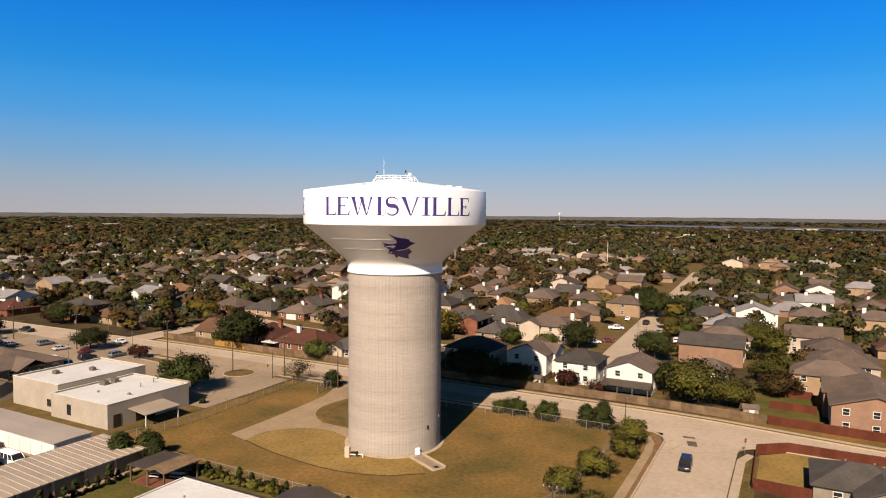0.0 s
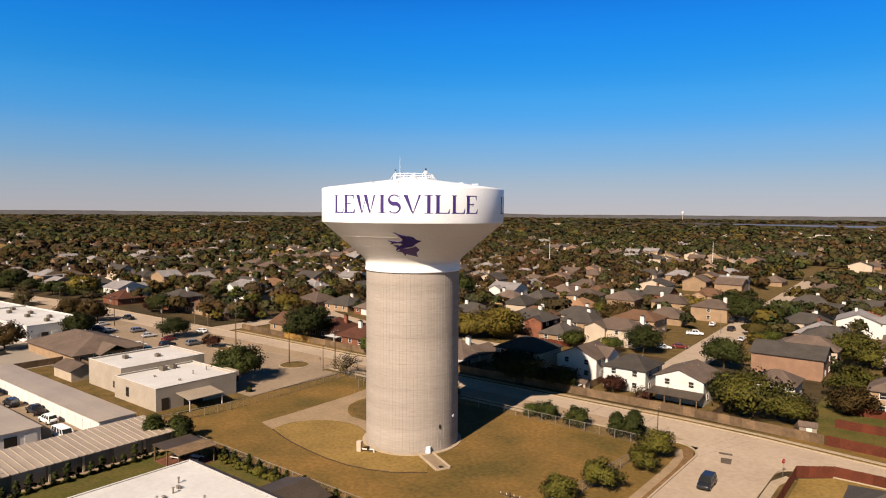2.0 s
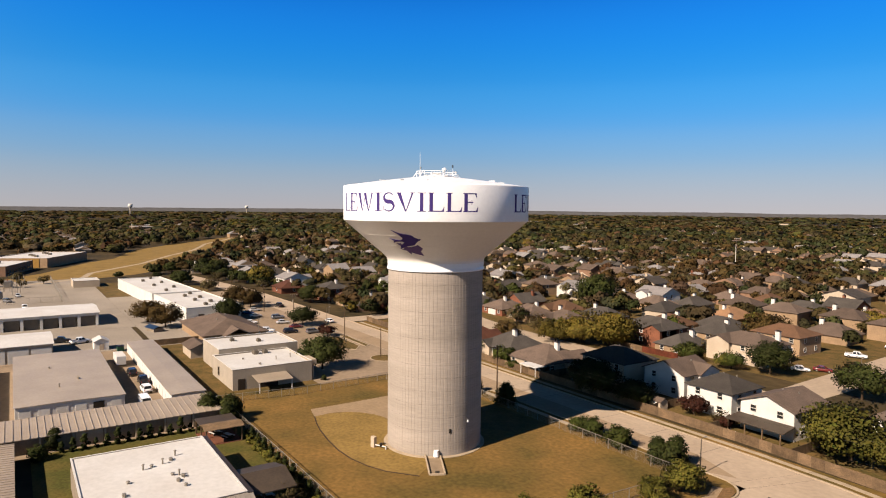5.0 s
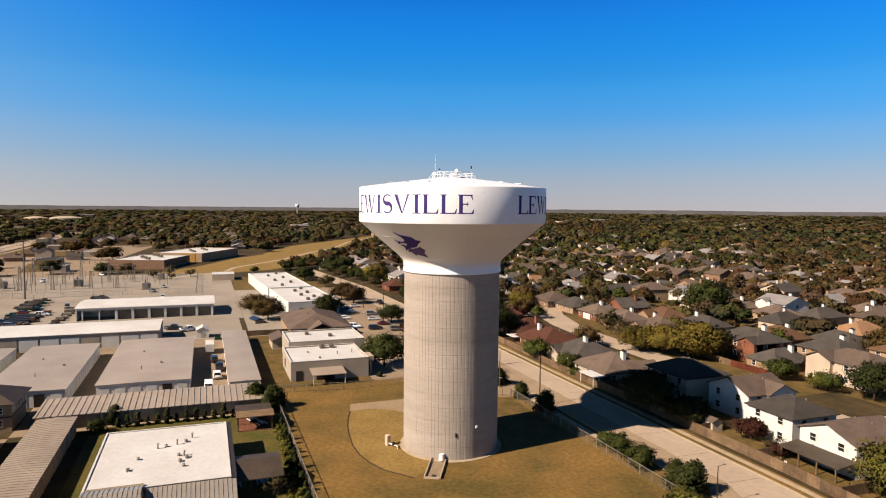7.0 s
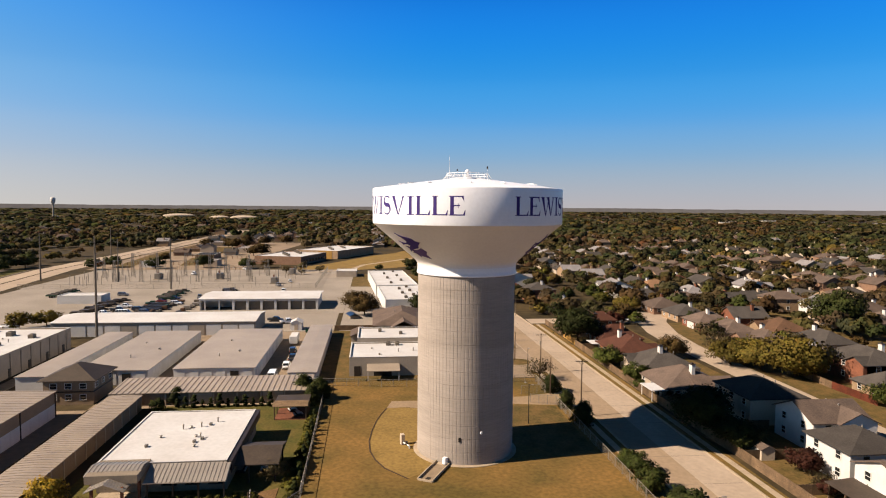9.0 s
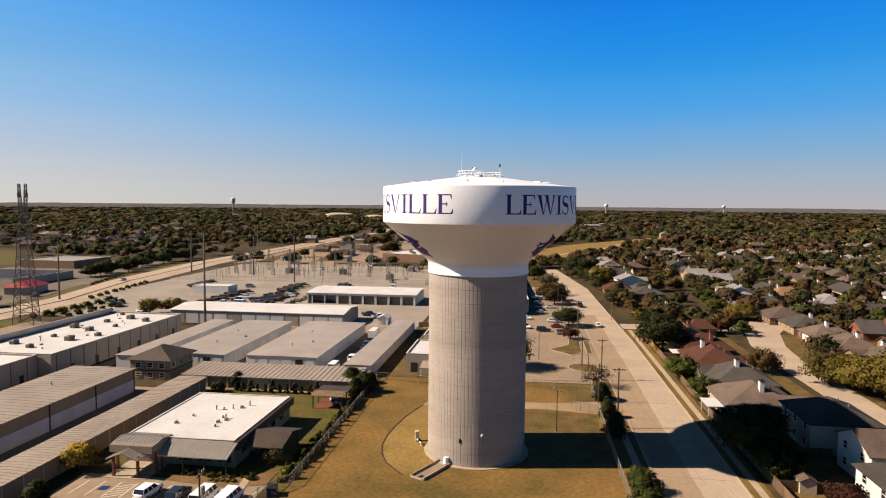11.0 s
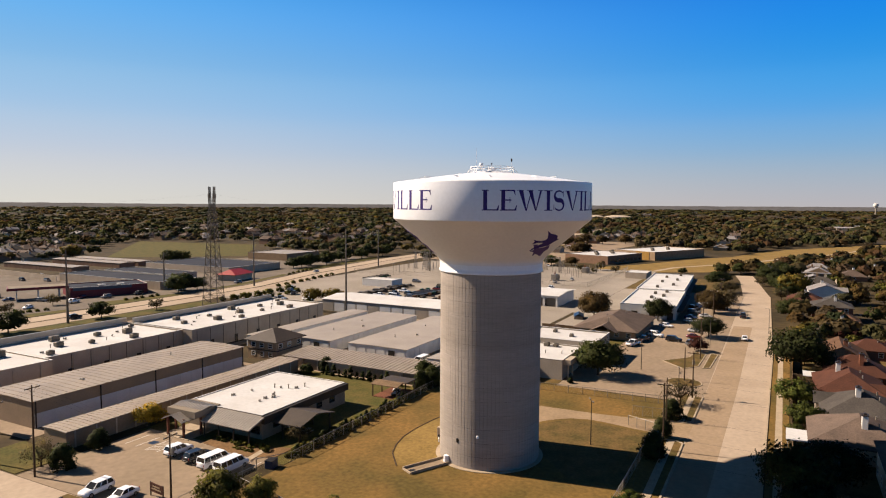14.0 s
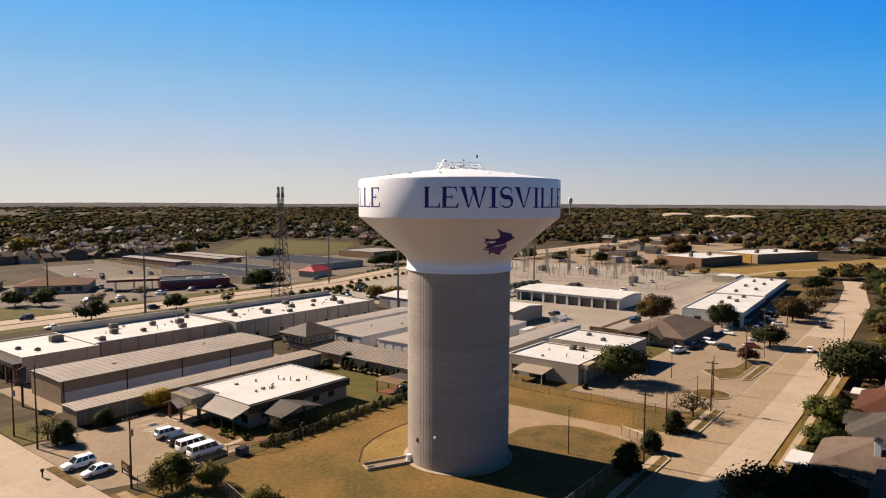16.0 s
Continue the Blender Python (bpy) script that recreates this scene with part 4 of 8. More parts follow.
c3 = storage(-27, -70.6, 33.6, -64.4, 3.1, 3.25, "tanwall", "tanmetal", "long tan storage row with a ribbed metal roof", "", 1.0)
for k in range(15):
    part("pilaster", Geo().box(-24 + 4.0 * k, -64.35, 0, 0.25, 0.12, 2.95), M["cream"], c3)
g1 = storage(-24, -95, 30, -80, 5.2, 5.36, "tanwall", "tanmetal", "large tan storage building with a low metal roof", "n", 1.6, 3.3, "whitewall", drop=2.5)
for k in range(5):
    part("downpipe", Geo().box(-23.7 + 13.3 * k, -79.9, 0, 0.22, 0.16, 5.1), M["darktrim"], g1)
part("lower_wall", Geo().box(3, -79.98, 0, 53.4, 0.05, 2.75), M["whitewall"], g1, "white lower wall")
vents(g1, [(-8, -88), (16, -86)], 5.25)

# two-storey site office
off = thing("storage_office", 0, 0, 0, 0, "two-storey tan site office with a dark hipped roof", "building")
part("wall", Geo().box(-37.2, -81, 0, 10.6, 10.2, 5.3), M["tanwall"], off)
part("band", Geo().box(-37.2, -81, 2.7, 10.8, 10.4, 0.25), M["darktrim"], off)
part("roof", gable(-42.5, -86.1, -31.9, -75.9, 5.4, 8.0, "x", 0.9, 0.16, 0, 5.4), M["darkmetal"], off, "dark hipped roof")
for k in (-84, -81, -78):
    window(off, -31.9, k, 3.4, 1.3, 1.2, "+x")
    window(off, -31.9, k, 1.0, 1.2, 1.2, "+x")
for k in (-41, -37, -33.5):
    window(off, k, -75.9, 3.4, 1.3, 1.2, "+y")

# ---- clinic with the white roof ----
vet = flat_building(-11, -57.2, 14, -38.3, 4.5, "greywall", "membrane", "low clinic with a white membrane roof and metal awning", "clinic_building", 0.08, 0.2, "membrane")
ox, oy = 1.5, -47.75
vents(vet, [(2, 3), (2.7, 3.4), (1.6, 2.2), (-3.5, 1.8), (-4.5, 3.1), (-3.0, 0.2), (-2.5, -1.0), (5.5, -4.5), (1.5, -3.5), (-6, 4), (4, 2.5), (6.2, 3)], 4.42)
part("rear_fascia", Geo().box(-11.9, 0, 3.3, 1.4, 18.9, 1.0).box(0, 9.85, 3.0, 25.4, 0.8, 1.42), M["darktrim"], vet, "dark bronze fascia")
aw = Geo().add([(12.5, -1.5, 4.35), (16.6, -1.5, 3.05), (16.6, 10.2, 3.05), (12.5, 10.2, 4.35), (12.5, -1.5, 4.2), (16.6, -1.5, 2.9), (16.6, 10.2, 2.9), (12.5, 10.2, 4.2)],
               [(0, 1, 2, 3), (7, 6, 5, 4), (0, 4, 5, 1), (1, 5, 6, 2), (2, 6, 7, 3), (3, 7, 4, 0)])
awn = part("awning", aw, M["bluemetal"], vet, "ribbed silver metal awning")
seam = mesh_of("seam", Geo().beam((12.5, 0, 4.38), (16.6, 0, 3.08), 0.07), M["bluemetal"])
for k in range(20):
    part("seam", seam, None, awn).matrix_basis = pose(0, -1.3 + 0.6 * k, 0)
for k in range(4):
    part("post", Geo().box(16.2, -1.0 + 3.6 * k, 0, 0.22, 0.22, 2.95), M["darktrim"], vet)
for k in range(3):
    window(vet, 12.5, 1.0 + 3.4 * k, 0.9, 2.0, 1.4, "+x", "darktrim")
for k in range(5):
    window(vet, -8 + 4.2 * k, 9.45, 1.4, 1.5, 1.1, "+y", "darktrim")
porch = thing("entrance_porch", 16.2, -53.2, 0, 0, "grey clinic entrance porch with stacked metal roofs", "porch")
seams(part("upper_roof", gable(-3.2, -3.6, 2.0, 3.2, 4.5, 5.0, "y", 0.3, 0.12), M["bluemetal"], porch), -3.2, -3.6, 2.0, 3.2, 4.5, 5.0, "y", 0.3, 0.6)
seams(part("lower_roof", gable(-1.0, -2.6, 4.6, 2.2, 3.2, 4.3, "x", 0.3, 0.12), M["bluemetal"], porch), -1.0, -2.6, 4.6, 2.2, 3.2, 4.3, "x", 0.3, 0.6)
part("clerestory", Geo().box(-0.2, 0, 3.5, 6.0, 7.2, 1.2), M["greywall"], porch)
for sx, sy in ((-2.8, -3.3), (3.9, -2.2), (3.9, 1.9), (-2.8, 3.3), (1.2, -3.3), (1.2, 3.3)):
    part("post", Geo().box(sx, sy, 0, 0.35, 0.35, 3.5), M["brick"], porch)
part("floor_slab", Geo().box(0.5, 0, 0.03, 8.0, 7.0, 0.12), M["kerb"], porch)
part("back_wall", Geo().box(-3.0, 0, 0, 0.3, 7.0, 3.5), M["greywall"], porch)
pav = thing("pavilion", 7.5, -35.5, 0, 0, "open pavilion with a dark brown gabled roof", "pavilion")
part("roof", gable(-4.7, -4.6, 4.7, 4.4, 3.1, 4.3, "y", 0.3, 0.14, 0.0), M["darkmetal"], pav, "dark brown roof")
for sx in (-4.3, 4.3):
    for sy in (-4.2, 0, 4.0):
        part("post", Geo().box(sx, sy, 0, 0.25, 0.25, 3.05), M["darktrim"], pav)
for sy in (-2, 2):
    tb = thing("picnic_table", 7.5, -35.5 + sy, 0.05, 0, "grey picnic table under the pavilion", "table", "picnic tables")
    part("top", Geo().box(0, 0, 0.7, 2.0, 0.8, 0.07), M["steel"], tb)
    for k in (-0.75, 0.75):
        part("bench", Geo().box(0, k, 0.42, 2.0, 0.3, 0.06), M["steel"], tb)
    part("frame", Geo().box(-0.6, 0, 0, 0.1, 1.5, 0.45).box(0.6, 0, 0, 0.1, 1.5, 0.45).box(0, 0, 0.4, 1.2, 0.1, 0.3), M["darksteel"], tb)
gz = thing("picnic_shelter", -22, -32.8, 0, 0, "wooden picnic shelter with two offset brown roofs", "pavilion")
part("roof", Geo().slab(rect(-4.0, -3.4, 0.2, 3.4), 2.75, 0.14), M["darkmetal"], gz, "brown board roof")
part("upper_roof", gable(0.2, -3.4, 4.2, 3.4, 2.9, 3.35, "y", 0.1, 0.12), M["wood"], gz, "brown board roof")
for sx in (-3.7, 0.2, 3.9):
    for sy in (-3.1, 3.1):
        part("post", Geo().box(sx, sy, 0, 0.22, 0.22, 2.8), M["wood"], gz)
part("deck", Geo().box(0, 0, 0.02, 8.0, 6.4, 0.1), M["brick"], gz, "red brick floor")
for x, y in ((-23.6, -33), (-20.5, -31.5)):
    tb = thing("picnic_table", x, y, 0.12, 20, "white picnic table under the shelter", "table", "picnic tables")
    part("top", Geo().box(0, 0, 0.7, 1.9, 0.8, 0.07), M["trim"], tb)
    for k in (-0.75, 0.75):
        part("bench", Geo().box(0, k, 0.42, 1.9, 0.3, 0.06), M["trim"], tb)
    part("frame", Geo().box(-0.6, 0, 0, 0.1, 1.5, 0.45).box(0.6, 0, 0, 0.1, 1.5, 0.45).box(0, 0, 0.4, 1.2, 0.1, 0.3), M["darksteel"], tb)

# ---- white flat-roofed building ----
wb = flat_building(-85.4, -20.6, -69.2, 0.2, 6.1, "paleblock", "membrane", "cream commercial building with a white flat roof, taller rear block", "commercial_building", 0.35)
for x, y in ((1, 2), (-3, -4)):
    rooftop_unit(wb, x, y, 5.75, 0.7)
wb2 = flat_building(-69.0, -22.2, -51, -3.0, 4.9, "paleblock", "membrane", "cream commercial building with a white flat roof, lower front block", "commercial_building", 0.3)
rooftop_unit(wb2, -6.5, 0.5, 4.6, 0.9), rooftop_unit(wb2, -6.5, 3.0, 4.6, 0.8)
vents(wb2, [(2, 3), (5, -2), (-2, -4), (1, 7)], 4.6)
door(wb2, 9.02, -7.6, 1.6, 2.6, "+x", "darktrim")
part("canopy_roof", Geo().add([(9.0, -5.2, 3.2), (14.2, -5.2, 2.6), (14.2, 3.0, 2.6), (9.0, 3.0, 3.2), (9.0, -5.2, 3.06), (14.2, -5.2, 2.46), (14.2, 3.0, 2.46), (9.0, 3.0, 3.06)],
                              [(0, 1, 2, 3), (7, 6, 5, 4), (0, 4, 5, 1), (1, 5, 6, 2), (2, 6, 7, 3), (3, 7, 4, 0)]), M["tanmetal"], wb2, "tan lean-to canopy")
for y in (-4.9, 2.7):
    part("canopy_post", Geo().box(13.9, y, 0, 0.18, 0.18, 2.5), M["trim"], wb2)
door(wb2, 9.02, -1.2, 4.5, 2.5, "+x", "darksteel")
window(wb2, -3, -9.62, 1.2, 1.0, 2.0, "-y", "darktrim"), window(wb, 5.0, -10.42, 1.2, 1.0, 1.4, "-y", "darktrim")
part("corner_porch", Geo().box(7.2, 10.6, 0, 0.3, 0.3, 3.6).box(3.5, 10.6, 0, 0.3, 0.3, 3.6).box(5.2, 10.2, 3.6, 5.0, 2.2, 1.2), M["cream"], wb2)
sm = thing("small_outbuilding", -94.5, -20, 0, 0, "small cream outbuilding with a brown roof", "shed")
part("wall", gable_wall(-5, -3, 5, 3, 2.6, 4.0), M["cream"], sm)
part("roof", gable(-5, -3, 5, 3, 2.65, 4.05, "x", 0.4), M["shingle"], sm)
gh = thing("office_building", -121.5, -6, 0, 0, "low office with a broad grey-brown hipped roof", "building")
part("wall", Geo().box(0, 0, 0, 31, 19, 2.9), M["tanbrick"], gh)
part("roof", gable(-15.5, -9.5, 15.5, 9.5, 2.95, 6.4, "x", 0.9, 0.15, 0, 10), M["shingle"], gh, "hipped shingle roof")
part("porch_roof", gable(10, -4, 19, 4, 2.8, 4.9, "x", 0.4, 0.15), M["shingle"], gh)
for k in range(5):
    window(gh, 15.5, -7.5 + 3.7 * k, 0.9, 1.3, 1.3, "+x")
for x, y, z in ((-5, 2.2, 5.4), (3, -2.5, 5.3)):
    part("roof_vent", Geo().cyl(x, y, z, 0.2, 0.7, 8), M["steel"], gh)

# far white-roofed buildings along the street
fa = flat_building(-199, -13, -151, 7.2, 5.2, "whitewall", "membrane", "long white-roofed shop building beside the street", "commercial_building", 0.3)
fb = flat_building(-270, -16.5, -199.2, 3.7, 5.3, "whitewall", "membrane", "long white-roofed shop building beside the street", "commercial_building", 0.3)
fa.matrix_basis, fb.matrix_basis = pose(-175, -2.6, 0, 0, 0, 3.5), pose(-234.6, -6.9, 0, 0, 0, 3.5)
for k in range(6):
    rooftop_unit(fa, -18 + 7 * k, 3 - 4 * (k % 2), 4.9, 0.9), rooftop_unit(fb, -29 + 11 * k, 4 - 6 * (k % 2), 5.0, 0.9)
for k in range(9):
    door(fa, -20 + 5 * k, 10.12, 2.6, 2.4, "+y", "glass" if k % 2 else "darktrim")
part("shopfront_canopy", Geo().box(0, 11.2, 3.0, 46, 2.0, 0.3), M["slate"], fa)
for k in range(12):
    door(fb, -32 + 5.7 * k, 10.12, 3.0, 2.6, "+y", "glass" if k % 2 else "darktrim")
part("shopfront_canopy", Geo().box(0, 11.1, 3.0, 69, 2.0, 0.3), M["slate"], fb)
for k in range(6):
    door(fa, 24.02, -8 + 3.2 * k, 2.2, 2.6, "+x", "darktrim" if k % 2 else "whitewall")

# ---- works yard ----
w1 = thing("warehouse", 0, 0, 0, 0, "long pale warehouse with a white metal roof", "building")
part("wall", gable_wall(-127, -119, -107, -55, 4.6, 5.6, "y"), M["paleblock"], w1)
part("roof", gable(-127, -119, -107, -55, 4.65, 5.65, "y", 0.3, 0.14, 0), M["membrane"], w1, "white metal roof")
for k in range(12):
    door(w1, -106.98, -116 + 5.3 * k, 4.7, 3.6, "+x", "whitewall" if k % 4 else "paleblock", "panel_door")
d1 = thing("truck_shed", 0, 0, 0, 0, "open-fronted white truck shed with dark bays", "building")
part("wall", Geo().box(-176, -62.5, 0, 15, 47, 4.6).box(-164, -85.9, 0, 9, 0.3, 4.6).box(-164, -39, 0, 9, 0.3, 4.6), M["whitewall"], d1)
part("roof", gable(-184, -86.3, -159.6, -38.5, 4.7, 5.5, "y", 0.3, 0.14, 0), M["membrane"], d1, "white metal roof")
part("header", Geo().box(-159.9, -62.5, 3.7, 0.3, 47.6, 0.95), M["whitewall"], d1)
for k in range(9):
    part("bay_post", Geo().box(-159.9, -84 + 5.6 * k, 0, 0.6, 0.9 if k > 1 else 0.4, 3.7), M["whitewall"], d1)
    if k > 2:
        part("bay_door", Geo().box(-160.6, -86.8 + 5.6 * k, 0, 0.2, 4.2, 3.5), M["dullsteel"], d1)
sh = thing("storage_hut", -116.5, -42.5, 0, 0, "small white hut with a gabled roof", "shed")
part("wall", gable_wall(-2.6, -1.9, 2.6, 1.9, 2.6, 3.6), M["whitewall"], sh)
part("roof", gable(-2.6, -1.9, 2.6, 1.9, 2.65, 3.65, "x", 0.25), M["membrane"], sh)
door(sh, 2.62, 0, 1.2, 2.0, "+x", "cream")
skip = thing("skip_bin", -110.6, -38.0, 0.05, 0, "green steel rubbish bin", "bin")
part("body", Geo().box(0, 0, 0, 2.0, 1.8, 1.3, b=0.05), M["green"], skip)
part("lid", Geo().box(0, 0, 1.42, 2.05, 1.85, 0.12), M["darksteel"], skip)
off2 = flat_building(-190, -150, -180, -132, 3.6, "whitewall", "membrane", "small pale site cabin with a flat roof", "site_cabin", 0.2)
off3 = flat_building(-300, -38, -284, -26, 3.5, "cream", "membrane", "small pale block at the end of the lane", "site_cabin", 0.2)

# ---- retail strip ----
ls = flat_building(-90, -131, -30, -105.5, 6.2, "cream", "membrane", "long white-roofed retail strip with a blue-grey rear parapet", "retail_strip", 0.4)
lt = flat_building(-29.8, -133, 10.4, -109, 6.0, "cream", "membrane", "long white-roofed retail strip with a blue-grey rear parapet", "retail_strip", 0.4)
le = flat_building(10.6, -130, 28.2, -105, 6.2, "cream", "membrane", "white-roofed end shop with a dark glazed front", "retail_strip", 0.25)
for x, y, k in ((-4.5, -2.0, 1.5), (-5.5, -6.5, 0.9), (3.0, 6.0, 0.6), (5.5, 1.0, 0.6)):
    rooftop_unit(le, x, y, 5.95, k)
part("front_canopy", Geo().box(9.7, 0, 3.9, 1.8, 24.6, 1.0), M["darktrim"], le, "dark shopfront canopy")
for k in range(5):
    door(le, 8.83, -9.6 + 4.8 * k, 3.6, 3.2, "+x", "glass", "shop_window")
for k in range(6):
    part("pier", Geo().box(10.2, -12.0 + 4.8 * k, 0, 0.6, 0.8, 3.9), M["brick"], le)
for k in range(3):
    part("pilaster", Geo().box(-6 + 6 * k, 12.62, 0, 0.3, 0.25, 5.6), M["cream"], le)
for ob, n, half in ((ls, 12, 30), (lt, 8, 20)):
    for k in range(n):
        rooftop_unit(ob, 3 - half + 4.4 * k + 1.1 * ((k * 5) % 3), 1.0 + 3.6 * ((k * 7) % 5 - 2), 5.75, 0.7 + 0.3 * ((k * 3) % 4) / 2)
    vents(ob, [(6 - half + 4.3 * k, -6 + 3.7 * ((k * 5) % 4)) for k in range(n)], 5.75)
    part("rear_parapet", Geo().box(0, -12.3, 6.0, 2 * half + 0.2, 0.6, 1.5), M["bluemetal"], ob, "blue-grey metal parapet")
    edge = 12.68 if ob is ls else 11.95
    for k in range(n):
        part("pilaster", Geo().box(2 - half + 5.1 * k, edge, 0, 0.35, 0.25, 5.6), M["cream"], ob)
        part("downpipe", Geo().cyl(3.2 - half + 5.0 * k, edge + 0.15, 0.1, 0.09, 5.6, 8), M["greywall"], ob)
    for k in range(n // 2):
        door(ob, 5 - half + 9.5 * k, edge + 0.14, 1.3, 2.2, "+y", "darktrim")
sign = thing("pylon_sign", 35.0, -86, 0, 48, "grey roadside sign board on a steel post", "sign")
part("post", Geo().box(0, 0, 0, 0.35, 0.35, 7.5), M["darksteel"], sign)
part("board", Geo().box(0, 0, 5.0, 3.2, 0.4, 3.2, b=0.05), M["slate"], sign)
for k in range(3):
    part("text_bar", Geo().box(0, -0.24, 5.5 + 0.9 * k, 2.4 - 0.4 * k, 0.06, 0.35), M["trim"], sign)

# ---- across the highway ----
def shop(x0, y0, x1, y1, h, wall, roof, label, rot=0):
    return flat_building(x0, y0, x1, y1, h, wall, roof, label, "shop_building", 0.35)


def turned(ob, rot):
    ob.matrix_basis = ob.matrix_basis @ Matrix.Rotation(radians(rot), 4, "Z")
    return ob


sp = turned(shop(-112, -246, -80, -227, 4.6, "wine", "tarroof", "petrol station shop with maroon walls and a grey roof"), -24)
part("fascia", Geo().box(3, 9.8, 3.2, 24, 0.4, 1.3), M["blue"], sp)
part("skylight", Geo().box(-6, 2, 4.3, 3, 2, 0.3).box(2, 2, 4.3, 3, 2, 0.3), M["trim"], sp)
cnp = thing("fuel_canopy", -71, -247, 0, -29, "fuel canopy with a maroon fascia", "canopy")
part("roof", Geo().box(0, 0, 4.4, 23, 11, 1.0, b=0.1), M["wine"], cnp)
part("deck", Geo().box(0, 0, 5.42, 22, 10, 0.06), M["greywall"], cnp)
for x in (-8, 0, 8):
    for y in (-4, 4):
        part("post", Geo().box(x, y, 0, 0.4, 0.4, 4.4), M["trim"], cnp)
tr = thing("restaurant", -47, -273, 0, -33, "pale restaurant with a terracotta hipped roof", "building")
part("wall", Geo().box(0, 0, 0, 29, 26, 3.8), M["cream"], tr)
part("roof", gable(-14.5, -13, 14.5, 13, 3.8, 6.2, "x", 0.9, 0.2, 0, 9.5), M["rust"], tr, "terracotta hipped roof")
for k in range(6):
    window(tr, -11.5 + 4.6 * k, 13.02, 1.0, 2.6, 1.9, "+y", "darktrim")
dr = thing("restaurant", -18, -300, 0, -33, "low restaurant with a brown hipped roof", "building")
part("wall", Geo().box(0, 0, 0, 24, 22, 3.6), M["tanbrick"], dr)
part("roof", gable(-12, -11, 12, 11, 3.6, 8.0, "x", 1.0, 0.2, 0, 9.0), M["shingle"], dr, "brown hipped roof")
shop(-138, -303, -116, -224, 4.0, "cream", "tarroof", "long pale shop block with a dark flat roof")
shop(-160, -300, -140.5, -248, 4.0, "cream", "tarroof", "long pale shop block with a dark flat roof")
shop(-226, -318, -182, -246, 4.2, "cream", "tarroof", "long shop block with a dark flat roof")
shop(-310, -318, -272, -280, 5.0, "tanbrick", "metalroof", "low tan commercial building with a grey roof")
for x in (-144, -176, -190):
    storage(x - 11, -406, x, -335, 3.0, 3.4, "pinkbrick", "tanmetal", "long storage row with pink doors", "e", 0, 3.4, "pinkbrick", "y")
bw = thing("boundary_wall", 0, 0, 0, 0, "long pale boundary wall beside the lot", "wall")
for k in range(12):
    part("wall_panel", Geo().box(-119.2 + 0.58 * k, -390 + 7.8 * k, 0, 0.3, 7.9, 3.0, -4), M["cream"], bw)
rr = thing("restaurant", -167, -226, 0, 10, "small restaurant with a bright red roof", "building")
part("wall", Geo().box(0, 0, 0, 16, 11, 3.4), M["cream"], rr)
part("roof", gable(-8, -5.5, 8, 5.5, 3.4, 6.0, "x", 0.9, 0.2, 0, 4.5), M["red"], rr, "bright red hipped roof")

# ---- school beyond the meadow ----
sc = flat_building(-400, -96, -352, -60, 6, "pinkbrick", "membrane", "brick school wing with a pale flat roof", "school_building", 0.4)
sd = flat_building(-470, -70, -402, -32, 6.5, "tanbrick", "membrane", "tan and yellow school block with a pale flat roof", "school_building", 0.4)
part("yellow_front", Geo().box(34.1, 8, 0, 0.3, 12, 6.3), M["newwood"], sd, "yellow wall panel")
sc.matrix_basis = pose(-392, -77, 0, 0, 0, -18)
sd.matrix_basis = pose(-455, -47, 0, 0, 0, -25)
for ob in (sc, sd):
    for k in range(6):
        rooftop_unit(ob, -18 + 7 * k, 5 * (k % 3 - 1), 5.9, 1.3)
for k in range(8):
    window(sc, -20 + 5.6 * k, 18.02, 1.4, 2.6, 1.8, "+y", "darktrim")

